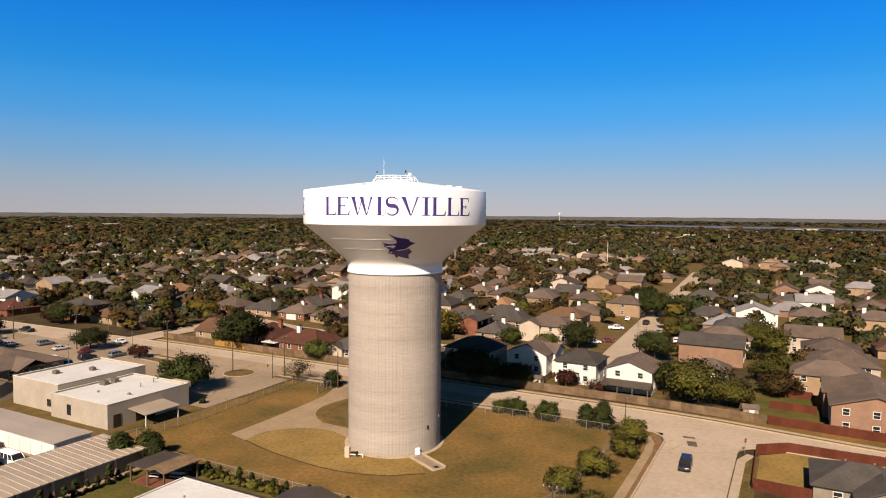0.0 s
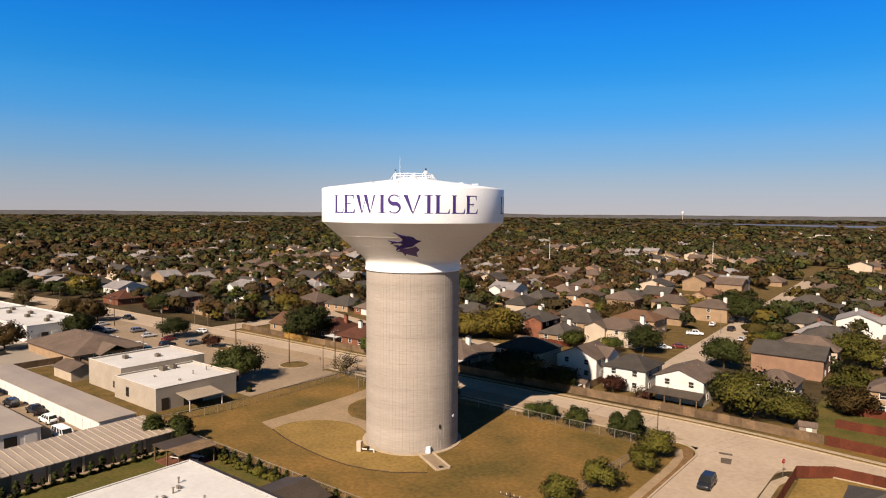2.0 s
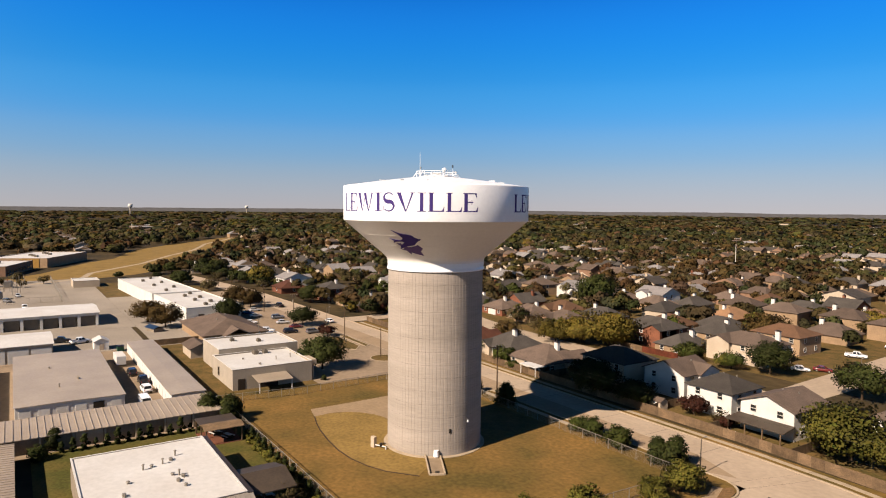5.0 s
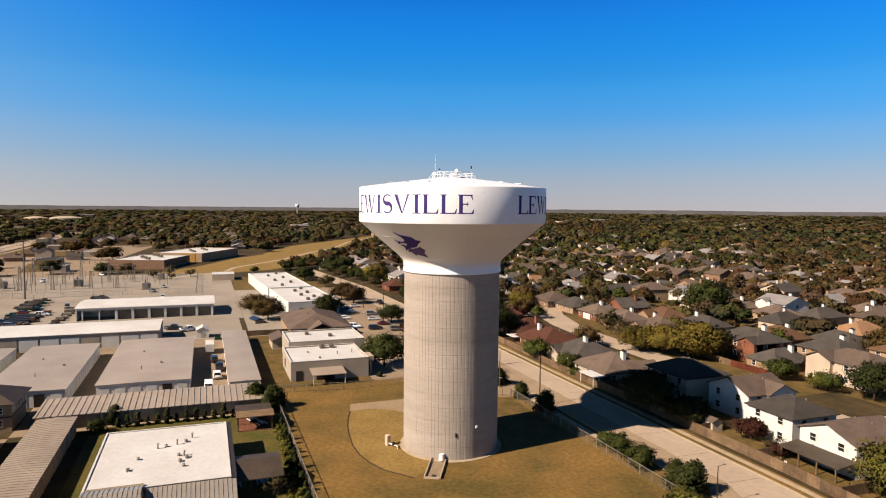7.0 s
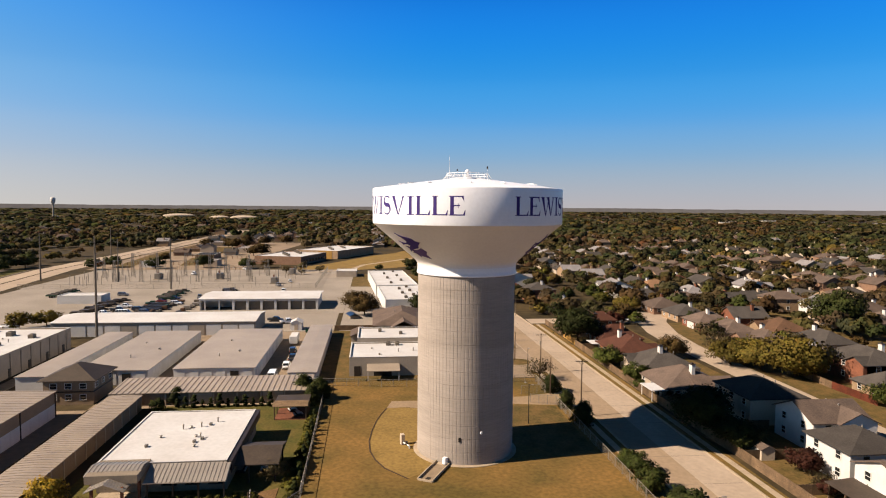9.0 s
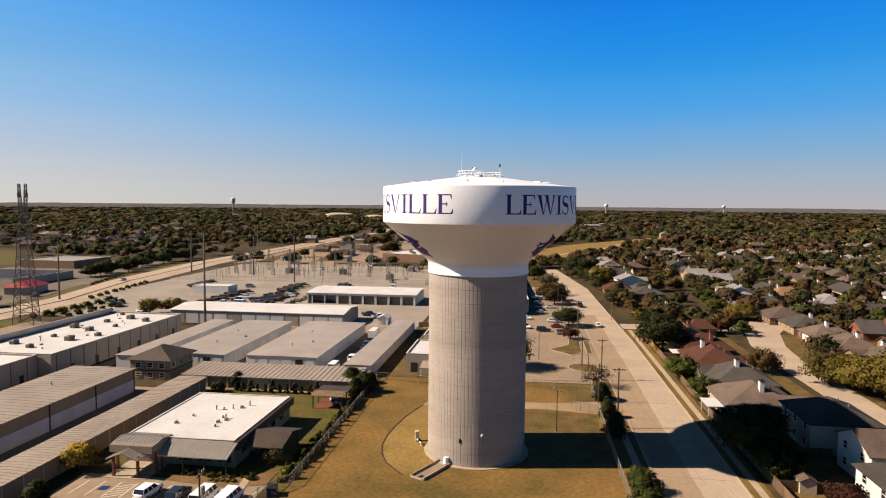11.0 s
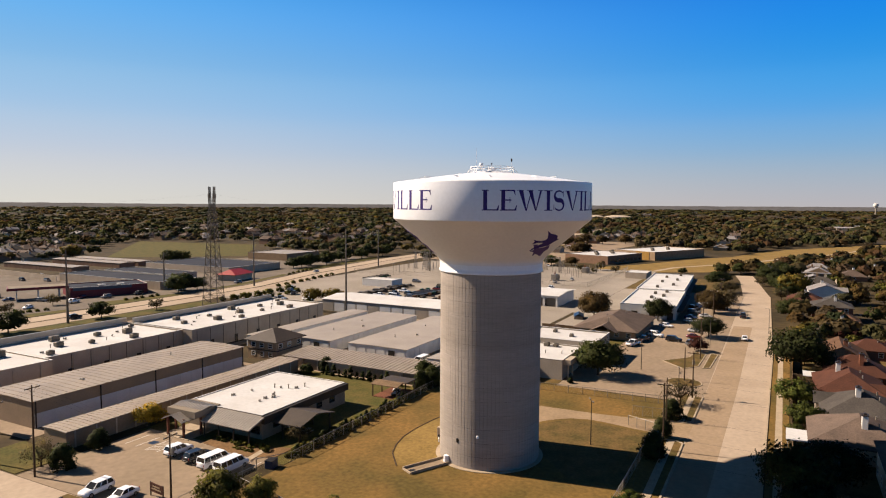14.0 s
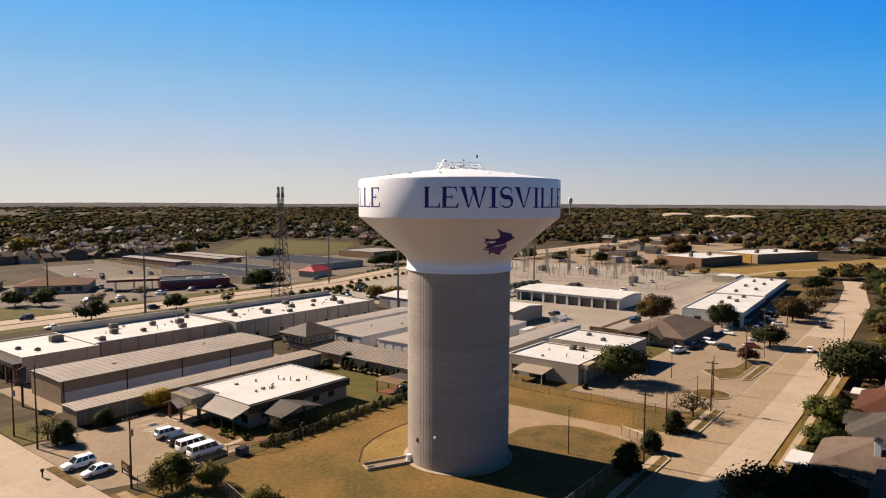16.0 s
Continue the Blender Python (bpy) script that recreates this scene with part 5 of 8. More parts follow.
# ---- houses ----
def house(x, y, w, d, storeys=1, wall="tanbrick", roof="shingle", axis="x", hip=True, rise=None, chimney=None, label="", faces="sew", garage="", rot=0.0, wing=None, name="house", eave=None, few=False):
    """A suburban house: walls, roof, chimney, windows and doors. w along x, d along y; faces: the sides that carry windows."""
    eave = eave or (2.8 if storeys == 1 else 5.5)
    span = d if axis == "x" else w
    ridge = eave + (rise or span * 0.26)
    ob = thing(name, x, y, 0, rot, label, "house", "neighbourhood houses")
    x0, x1, y0, y1 = -w / 2, w / 2, -d / 2, d / 2
    if hip:
        part("wall", Geo().box(0, 0, 0, w, d, eave), M[wall], ob)
    else:
        part("wall", gable_wall(x0, y0, x1, y1, eave, ridge, axis), M[wall], ob)
    hp = min(span * 0.48, (w if axis == "x" else d) * 0.46) if hip else 0.0
    part("roof", gable(x0, y0, x1, y1, eave, ridge, axis, 0.5, 0.18, 0, hp), M[roof], ob)
    if wing:
        wx, wy, ww, wd, wax = wing
        wr = eave + (wd if wax == "x" else ww) * 0.27
        part("wing_wall", gable_wall(wx - ww / 2, wy - wd / 2, wx + ww / 2, wy + wd / 2, eave, wr, wax), M[wall], ob)
        part("wing_roof", gable(wx - ww / 2, wy - wd / 2, wx + ww / 2, wy + wd / 2, eave + 0.02, wr + 0.02, wax, 0.45, 0.18), M[roof], ob)
    if chimney:
        cx, cy, cm = chimney
        ch = part("chimney", Geo().box(cx, cy, eave * 0.5, 1.3, 0.9, ridge - eave * 0.5 + 0.9, b=0.03), M[cm], ob)
        part("chimney_cap", Geo().box(cx, cy, ridge + 0.9, 1.5, 1.1, 0.15).box(cx, cy, ridge + 1.05, 0.5, 0.4, 0.3), M["darktrim"], ch)
    for floor in range(storeys):
        z = 0.95 + 2.75 * floor
        for f in faces:
            n = 1 if few else max(1, int((w if f in "sn" else d) / 4.2))
            for k in range(n):
                u = ((k + 0.5) / n - 0.5)
                if f == "s":
                    window(ob, u * w, y0, z, 1.1, 1.35, "-y")
                elif f == "n":
                    window(ob, u * w, y1, z, 1.1, 1.35, "+y")
                elif f == "e":
                    window(ob, x1, u * d, z, 1.1, 1.35, "+x")
                elif f == "w":
                    window(ob, x0, u * d, z, 1.1, 1.35, "-x")
    if garage:
        gx, face = garage
        if face in ("-y", "+y"):
            door(ob, gx, (y0 - 0.03) if face == "-y" else (y1 + 0.03), 4.8, 2.2, face, "trim", "garage_door", 4)
        else:
            door(ob, (x1 + 0.03) if face == "+x" else (x0 - 0.03), gx, 4.8, 2.2, face, "trim", "garage_door", 4)
    for k in range(0 if few else 2):
        vx, vy = (k - 0.5) * w * 0.3, d * 0.18
        part("roof_vent", Geo().cyl(vx, vy, eave + (ridge - eave) * 0.3, 0.13, (ridge - eave) * 0.55, 8), M["steel"], ob)
    return ob


# the row behind the wooden fence
h1 = house(30.5, 61.3, 10.6, 12, 2, "trim", "shingle", "y", False, 2.2, None, "white two-storey house with a front gable and covered patio", "se", wing=None)
pt = part("patio_roof", Geo().add([(-5.6, -6.0, 3.0), (5.6, -6.0, 3.0), (5.8, -10.4, 2.5), (-5.8, -10.4, 2.5), (-5.6, -6.0, 2.85), (5.6, -6.0, 2.85), (5.8, -10.4, 2.35), (-5.8, -10.4, 2.35)],
                                  [(3, 2, 1, 0), (4, 5, 6, 7), (0, 1, 5, 4), (1, 2, 6, 5), (2, 3, 7, 6), (3, 0, 4, 7)]), M["darkmetal"], h1, "brown patio roof")
for k in range(4):
    part("patio_post", Geo().box(-5.2 + 3.45 * k, -10.1, 0, 0.2, 0.2, 2.4), M["wood"], h1)
house(17, 62.2, 10.4, 10.6, 2, "trim", "slate", "x", True, 2.5, None, "white two-storey house with a grey hipped roof", "se")
house(2.6, 66.3, 11, 11, 2, "trim", "shingle", "y", False, 2.6, None, "white two-storey house with a brown gabled roof", "se", wing=(3.4, 2.5, 6, 7, "x"))
house(-13.5, 64, 13.5, 12, 2, "cream", "slate", "x", True, 2.8, None, "cream two-storey house with a dark hipped roof", "s")
h5 = house(-32, 56.5, 15, 15, 1, "cream", "shingle", "x", True, 3.4, (3.2, 0.5, "trim"), "cream house with a brown roof and white chimney", "se", wing=(4.5, 4, 7, 9, "y"))
part("patio_cover", Geo().box(5.0, -9.4, 2.5, 6.5, 3.8, 0.14), M["membrane"], h5, "white patio cover")
for k in (2.2, 7.8):
    part("patio_post", Geo().box(k, -11.0, 0, 0.15, 0.15, 2.5), M["trim"], h5)
house(-49, 58.5, 14, 14, 1, "cream", "slate", "x", True, 3.8, (2.0, -1.0, "trim"), "house with a dark slate-grey hipped roof", "se", wing=(-4, -4, 6, 8, "y"))
h6 = house(-68, 57.5, 17, 13, 1, "brick", "maroon", "x", True, 3.6, (-2.0, -2.0, "trim"), "brick house with a dark red-brown hipped roof", "se", wing=(4.5, 1.5, 7, 9, "y"))
part("patio_cover", Geo().box(-8.6, -7.0, 2.4, 5.5, 3.6, 0.14), M["membrane"], h6, "white patio cover")
house(-85.5, 60, 13, 13, 1, "brick", "maroon", "y", True, 3.6, (3.0, 1.0, "brick"), "brick house with a dark red-brown roof and chimney", "se")
house(-104, 58, 15, 12, 1, "tanbrick", "rust", "x", False, 3.3, (3.0, 1.0, "brick"), "tan brick house with a red-brown gabled roof", "se")
house(-116, 66, 8, 9, 1, "brick", "maroon", "y", True, 2.6, None, "small brick house with a dark red roof", "e")
# across the back street
house(-8, 111.5, 17, 13, 2, "cream", "shingle", "x", True, 2.6, (6.6, 3.0, "trim"), "large cream two-storey house with a brown hipped roof", "se", (-3, "+y"), wing=(-5, -3, 7, 9, "y"))
house(-39, 108.5, 16, 12, 2, "brick", "slate", "x", True, 3.0, (2.0, 2.5, "trim"), "red brick two-storey house with a dark roof and arched windows", "se", wing=(5, -3, 6, 8, "y"))
house(-24.5, 104, 10, 13, 1, "tanbrick", "slate", "y", True, 3.0, (1.5, 2.0, "trim"), "tan brick house with a grey hipped roof", "se")
house(-58, 104, 13, 12, 1, "tanbrick", "shingle", "x", True, 3.2, (3.5, 1.0, "trim"), "tan brick house with a brown hipped roof", "se", (2, "-y"))
house(-75, 104, 14, 12, 1, "pinkbrick", "shingle", "x", True, 3.3, (-3.5, 1.0, "trim"), "pink brick house with a brown hipped roof", "se", (-3, "-y"), wing=(-3, -4, 7, 7, "y"))
house(-93, 103, 14, 12, 1, "tanbrick", "shingle", "x", True, 3.3, (2.5, 1.0, "trim"), "tan brick house with a grey-brown roof", "se", (3, "-y"), wing=(3, -4, 7, 7, "y"))
house(-110, 104, 13, 13, 1, "brick", "shingle", "y", True, 3.4, (1.5, -1.0, "trim"), "brick house with a brown hipped roof", "se", (0, "-y"))
house(-128, 104, 14, 12, 1, "tanbrick", "slate", "x", True, 3.2, (2.5, 1.0, "trim"), "tan brick house with a dark hipped roof", "se")
house(-146, 103, 14, 13, 1, "pinkbrick", "shingle", "x", True, 3.4, (-2.5, 1.0, "brick"), "pink brick house with a brown roof", "se")
house(-148, 60, 13, 13, 1, "pinkbrick", "slate", "x", True, 3.4, (2.5, 1.0, "trim"), "pink brick corner house with a dark roof", "se")
house(-165, 61, 13, 13, 1, "tanbrick", "rust", "y", True, 3.4, None, "orange-tan brick house with a rust roof", "se")
house(-183, 60, 13, 13, 2, "brick", "slate", "x", True, 2.8, (2.5, 1.0, "trim"), "red brick two-storey house with a dark roof", "se")
# east of the side street
house(44, 103, 17, 12, 2, "pinkbrick", "slate", "x", False, 2.6, None, "pink brick two-storey house with a grey gabled roof", "e", wing=(-4, 3, 7, 8, "y"))
house(46, 77, 9, 9, 1, "trim", "shingle", "x", True, 2.4, None, "white house with a brown hipped roof", "se", eave=3.6)
house(46, 118, 15, 12, 2, "cream", "shingle", "x", True, 2.6, None, "cream two-storey house with a brown hipped roof", "sw")
house(79, 57, 15, 22, 2, "pinkbrick", "shingle", "y", False, 2.6, None, "large pink brick house with a grey-brown roof", "sw", wing=(-4.5, 4, 8, 9, "x"))
house(72, 78, 15, 12, 2, "tanbrick", "shingle", "x", True, 2.6, None, "tan brick two-storey house with a grey-brown roof", "sw")
house(76, 94, 15, 13, 2, "cream", "shingle", "x", True, 2.8, None, "cream two-storey house with a grey-brown roof", "sw", wing=(-5, -4, 6, 8, "y"))
house(74, 112, 14, 12, 2, "tanbrick", "shingle", "y", True, 2.8, None, "tan two-storey house with a brown roof", "sw")
house(74, 13, 12.5, 11, 1, "greywall", "slate", "x", True, 2.4, None, "low house with a grey hipped roof behind a red fence", "sw", wing=(2.5, -4.5, 7, 9, "y"), eave=3.0)
house(94, 14, 13, 14, 1, "pinkbrick", "slate", "x", True, 2.8, None, "brick house with a grey roof beside a red fence", "sw")
house(97, 60, 14, 16, 2, "tanbrick", "shingle", "y", True, 2.8, None, "tan brick house with a brown roof", "sw")
house(48, 140, 14, 12, 2, "trim", "slate", "x", True, 2.6, None, "white two-storey house with a grey roof", "sw", (0, "-y"))
house(70, 132, 15, 12, 2, "cream", "shingle", "x", False, 2.8, (2, 1, "trim"), "cream house with a brown gabled roof", "sw")
house(-10, 134, 15, 12, 2, "tanbrick", "rust", "x", True, 2.6, None, "tan house with a red-brown hipped roof", "se")
house(-30, 130, 14, 12, 1, "tanbrick", "slate", "x", True, 3.2, (2, 1, "trim"), "tan brick house with a dark roof", "se")
house(-50, 131, 14, 12, 1, "pinkbrick", "rust", "x", True, 3.2, (2, 1, "trim"), "pink brick house with an orange-brown roof", "se")

# the wider neighbourhood: a few designs set out in rows
designs = [
    house(0, 0, 14, 12, 1, "tanbrick", "shingle", "x", True, 3.3, (3.0, 1.0, "trim"), "tan brick house with a brown hipped roof", "se", few=True),
    house(0, 0, 13, 13, 1, "pinkbrick", "shingle", "y", True, 3.4, (-2.0, 1.0, "trim"), "pink brick house with a brown roof", "se", few=True, wing=(3, -4, 6, 8, "y")),
    house(0, 0, 15, 11, 1, "cream", "slate", "x", True, 3.2, (2.5, 1.0, "trim"), "cream house with a dark grey roof", "se", few=True),
    house(0, 0, 14, 12, 2, "tanbrick", "shingle", "x", True, 2.8, (4.0, 1.0, "trim"), "two-storey tan house with a brown roof", "se", few=True),
    house(0, 0, 12, 13, 1, "brick", "slate", "y", False, 3.5, (2.0, 2.0, "brick"), "brick house with a dark gabled roof", "se", few=True),
    house(0, 0, 14, 12, 1, "tanbrick", "rust", "x", True, 3.3, None, "tan house with a rust-coloured roof", "se", few=True, wing=(-3, -4, 7, 7, "y")),
    house(0, 0, 13, 12, 2, "trim", "shingle", "y", False, 2.8, None, "white two-storey house with a brown gabled roof", "se", few=True),
    house(0, 0, 14, 13, 1, "brick", "maroon", "x", True, 3.5, (3.0, 0.0, "trim"), "brick house with a dark red roof", "se", few=True),
    house(0, 0, 15, 12, 1, "tanbrick", "tileorange", "x", True, 3.3, (-3.0, 1.0, "trim"), "tan brick house with a pale orange roof", "se", few=True),
    house(0, 0, 14, 13, 2, "trim", "ash", "x", False, 2.8, (3.0, 1.0, "trim"), "white two-storey house with a light grey roof", "se", few=True, wing=(-3, -4, 6, 8, "y")),
    house(0, 0, 15, 12, 1, "pinkbrick", "ash", "x", True, 3.4, (3.0, 1.0, "brick"), "pink brick house with a light grey roof", "se", few=True, wing=(3, -4, 7, 8, "y")),
]
rng = random.Random(7)
spots = []
for row, yy in enumerate((124, 156, 182, 216, 243, 278, 306, 342, 372, 410, 445, 490, 540)):
    xx = -470 + 9 * (row % 3)
    while xx < 330:
        jx, jy = rng.uniform(-2, 2), rng.uniform(-3, 3)
        skip_it = (yy < 150 and -62 < xx < 84) or (-8 < xx - 4 + (yy - 300) * 0.04 < 17) or (yy < 165 and xx > 36 and xx < 82)
        if not skip_it and rng.random() < (0.93 if yy < 330 else 0.6):
            spots.append((xx + jx, yy + jy))
        xx += rng.uniform(17, 21) if yy < 330 else rng.uniform(20, 32)
for row, (yy, xa, xb) in enumerate(((60, -470, -200), (104, -470, -160), (18, -620, -330), (-12, -900, -520), (60, 110, 280), (84, 118, 300), (14, 112, 260), (-20, 112, 240), (140, 92, 330), (110, 96, 300))):
    xx = xa
    while xx < xb:
        if not (yy < 30 and -640 < xx < -290 and yy > -5):
            spots.append((xx + rng.uniform(-2, 2), yy + rng.uniform(-3, 3)))
        xx += rng.uniform(17, 22)
spots += [(-228 + 17 * k + rng.uniform(-3, 3), -442 - 22 * j + rng.uniform(-3, 3)) for k in range(14) for j in range(4)]
spots = [p for p in spots if not any(inside(MEADOW, p[0] + dx, p[1] + dy) or inside(FIELD, p[0] + dx, p[1] + dy) or (-560 < p[0] < -320 and -125 < p[1] < 8) for dx in (-9, 9) for dy in (-9, 9))]
# houses that stand out by their place and roof: design, x, y
LANDMARKS = ((9, -194, 101), (2, -176, 107), (10, -187, 136), (4, -159, 141), (4, -119, 123), (2, -347, 128), (0, -419, 204), (10, -445, 260), (0, -347, 188), (7, -233, 152), (8, -211, 128), (3, -232, 229), (1, -235, 271),
             (5, -173, 199), (9, -191, 169), (0, -108, 265), (2, -94, 295), (8, -48, 164), (2, -37, 142), (2, -44, 209))
MORE_LANDMARKS = ((0, -10, 162), (8, -18, 207), (9, -20, 294), (5, -17, 241), (10, -54, 348), (0, -9, 338), (4, -38, 230), (10, 42, 161), (9, 51, 181), (4, 47, 239), (2, 39, 219), (9, 72, 229), (6, 76, 284), (3, 72, 353), (3, 93, 221),
                  (1, -163, 121), (9, -129, 164), (1, -105, 168), (0, -85, 167), (3, -215, 248), (10, -144, 277), (0, -149, 256), (1, -80, 210))
MEADOW_HOUSES = ((2, -340, 36), (10, -376, 62), (0, -423, 71), (0, -446, 86), (2, -468, 99), (10, -505, 118), (0, -542, 137), (7, -217, 52), (9, -234, 60), (2, -304, 107), (10, -446, 145), (0, -392, 114), (2, -375, 94), (1, -338, 78))
sure = LANDMARKS + MORE_LANDMARKS + MEADOW_HOUSES
built = [(o.location.x, o.location.y) for o in scene.objects if o.get("category") == "house" and o not in designs]
spots = [p for p in spots if not any(math.hypot(p[0] - q[0], p[1] - q[1]) < 15 for q in [h[1:] for h in sure] + built)]
spots.sort(key=lambda q: math.hypot(q[0] - 60, q[1]))
HOUSES = [h[1:] for h in sure] + spots
used = set()
for k, (i, xx, yy) in enumerate([*sure, *((rng.choice((0, 1, 2, 3, 3, 4, 5, 6, 7, 9, 10, 10)), *p) for p in spots[:108])]):
    m = pose(xx, yy, 0, 0, 0, rng.choice((0, 0, 90, 180, 180)) + rng.uniform(-6, 6))
    if i not in used:
        used.add(i)
        designs[i].matrix_basis = m
    else:
        copy_thing(designs[i], m)

# farther roofs, too many to tell apart
far = list(spots[108:])
for k in range(560):
    r, a = 480 + 1500 * rng.random() ** 1.5, radians(rng.uniform(70, 205))
    x, y = r * math.cos(a), r * math.sin(a)
    if not (-700 < x < -280 and -120 < y < 170):
        far.append((x, y))
for k in range(330):
    r, a = 420 + 700 * rng.random(), radians(rng.uniform(205, 258))
    x, y = r * math.cos(a), r * math.sin(a)
    if not (-1000 < x < -300 and -240 < y < -195) and y < -345 and not (-350 < x < -84 and y > -432) and not any(inside(FIELD, x + dx, y + dy) for dx in (-14, 14) for dy in (-14, 14)):
        far.append((x, y))
far += [(-770 + 22 * k + rng.uniform(-3, 3), -150 + 26 * j + rng.uniform(-4, 4)) for k in range(5) for j in range(5)]
FAR = far
for wallmat, roofmat, pick in (("tanbrick", "shingle", 0), ("cream", "slate", 1), ("tanbrick", "ash", 2), ("pinkbrick", "shingle", 3)):
    gw, gr = Geo(), Geo()
    for k, (xx, yy) in enumerate(far):
        if k % 4 != pick:
            continue
        w, d, e = rng.uniform(11, 16), rng.uniform(10, 13), rng.choice((2.8, 2.8, 5.4))
        a, b = (xx - w / 2, yy - d / 2), (xx + w / 2, yy + d / 2)
        ax = rng.choice("xy")
        gw.add(*(lambda q: (q.v, q.f))(gable_wall(*a, *b, e, e + 2.9, ax)))
        q = gable(*a, *b, e, e + 3.0, ax, 0.5, 0.18, 0, rng.choice((0.0, 4.6)))
        gr.add(q.v, q.f)
        gw.box(xx + rng.uniform(-4, 4), yy + 1.5, 1, 1.2, 0.9, e + 3.0)
    structure("distant_house_walls", gw, M[wallmat], "walls of distant suburban houses among trees", "houses", "stuff")
    structure("distant_house_roofs", gr, M[roofmat], "roofs of distant suburban houses among trees", "houses", "stuff")

# ---- trees ----
def leaves(rs, n_clump, per, leaf, rx, ry, rz, zc, fill=0.55, shape="round"):
    """Leaf quads gathered in clumps round an uneven crown. Returns vertices and quads."""
    u = rs.normal(size=(n_clump, 3))
    u /= np.linalg.norm(u, axis=1, keepdims=True)
    rad = fill + (1 - fill) * rs.random((n_clump, 1)) ** 0.6
    rad *= rs.uniform(0.82, 1.12, (n_clump, 1))
    c = u * rad * np.array([rx, ry, rz])
    if shape == "cone":
        k = 1.0 - 0.42 * (c[:, 2:3] / rz + 1)
        c[:, :2] *= np.clip(k, 0.12, 1)
    if shape == "low":
        c[:, 2] = np.where(c[:, 2] < -0.35 * rz, -0.35 * rz + 0.25 * (c[:, 2] + 0.35 * rz), c[:, 2])
    c[:, 2] += zc
    size = 0.30 * (rx * ry * rz) ** (1 / 3)
    p = np.repeat(c, per, 0) + np.clip(rs.normal(size=(n_clump * per, 3)), -1.7, 1.7) * size * np.array([0.62, 0.62, 0.5])
    n = rs.normal(size=p.shape) * 0.75 + 1.5 * (p - np.array([0, 0, zc])) / max(rx, rz) + np.array([0, 0, 0.35])
    n /= np.linalg.norm(n, axis=1, keepdims=True)
    a = np.cross(n, rs.normal(size=p.shape))
    a /= np.linalg.norm(a, axis=1, keepdims=True)
    b = np.cross(n, a)
    s = leaf * rs.uniform(0.7, 1.5, (len(p), 1)) / 2
    v = np.stack([p - a * s - b * s * 0.75, p + a * s - b * s * 0.55, p + a * s * 0.8 + b * s * 0.8, p - a * s * 0.7 + b * s], 1).reshape(-1, 3)
    v[:, 2] = np.maximum(v[:, 2], 0.03)
    soft = 0.8 * (p - np.repeat(c, per, 0)) / size + 1.0 * (p - np.array([0, 0, zc])) / np.array([rx, ry, rz]) + 0.12 * n + np.array([0, 0, 0.2])
    soft /= np.linalg.norm(soft, axis=1, keepdims=True)
    hue = np.repeat(rs.uniform(0.86, 1.14, (n_clump, 1)), per, 0) * (1 + rs.normal(0, 0.05, (len(p), 3)))
    return v, np.arange(len(v)).reshape(-1, 4), c, soft, hue


def tree(kind, r, h, label, seed, n_clump=40, per=60, leaf=0.42, shape="low", trunk=True, squash=1.0, name="tree", fill=0.5):
    """A tree or bush: a tapered trunk with limbs reaching into the clumps, and a crown of many leaves."""
    rs = np.random.RandomState(seed)
    ob = thing(name, 0, 0, 0, 0, label, "tree" if name == "tree" else "bush", "trees" if name == "tree" else "bushes")
    bottom = h * 0.2 if trunk else 0.0
    rz = (h - bottom) / 2
    v, q, c, soft, hue = leaves(rs, n_clump, per, leaf, r, r * squash, rz, bottom + rz, fill, shape)
    if trunk:
        g = Geo()
        tr = 0.05 + 0.035 * r
        fork = Vector((0, 0, max(0.9, h * 0.28)))
        g.cyl(0, 0, -0.1, tr * 1.4, 0.4, 8, tr)
        g.cyl(0, 0, 0.3, tr, fork.z - 0.25, 8, tr * 0.8)
        for k in rs.choice(len(c), min(len(c), 11), replace=False):
            tip = Vector(c[k])
            mid = fork.lerp(tip, 0.5) + Vector((0, 0, 0.25 * rz * rs.random()))
            g.beam(fork, mid, tr * 1.1, tr * 0.7, 6).beam(mid, tip, tr * 0.7, 0.03, 5)
        part("trunk", g, M["bark"], ob)
    part("crown", mesh_np("crown", v, q, L[kind], soft, hue), None, ob)
    return ob


def plant(proto, rows, scale_jitter=0.12, seed=1):
    """Sets copies of proto at (x, y, scale)."""
    rg = random.Random(seed)
    for k, (x, y, s) in enumerate(rows):
        z = rg.uniform(1 - scale_jitter, 1 + scale_jitter)
        m = pose(x, y, 0.02, 0, 0, rg.uniform(0, 360)) @ Matrix.Diagonal((s, s, s * z, 1))
        if k == 0:
            proto.matrix_basis = m
        else:
            copy_thing(proto, m)


plant(tree("oak", 5.6, 8.4, "broad dark green live oak", 11, 60, 93, 0.36), [(-60, 3.5, 1.08), (-87, 48.5, 1.2), (-5, 46.9, 0.9), (-12, 51.5, 0.75), (5, 48.5, 0.7), (4.5, 101, 0.9), (29, 96, 0.9), (14, 181, 1.2), (4, 197, 1.2), (-147.7, 3.2, 0.85),
                                                                            (-124, 23, 0.85), (-102, 149, 1.5), (38, 63, 0.8), (22, 186, 0.9), (-176, 47, 0.9)])
plant(tree("green", 4.4, 6.2, "rounded mid-green tree behind the fence", 12, 46, 87, 0.32), [(-56.2, 47.2, 0.95), (-41, 48.6, 0.8), (-34.8, 46.8, 0.4), (-97, 49.5, 0.7), (31, 140, 1.0), (-16, 95, 0.9), (-4, 97, 0.8)])
plant(tree("olive", 7.4, 9.0, "spreading olive-green tree with thinning leaves", 13, 74, 93, 0.37, fill=0.35), [(46.0, 54.5, 1.08), (52.5, 55.0, 0.62), (60.5, 84, 0.8), (56.5, 124, 0.95), (-42, 93, 0.75)])
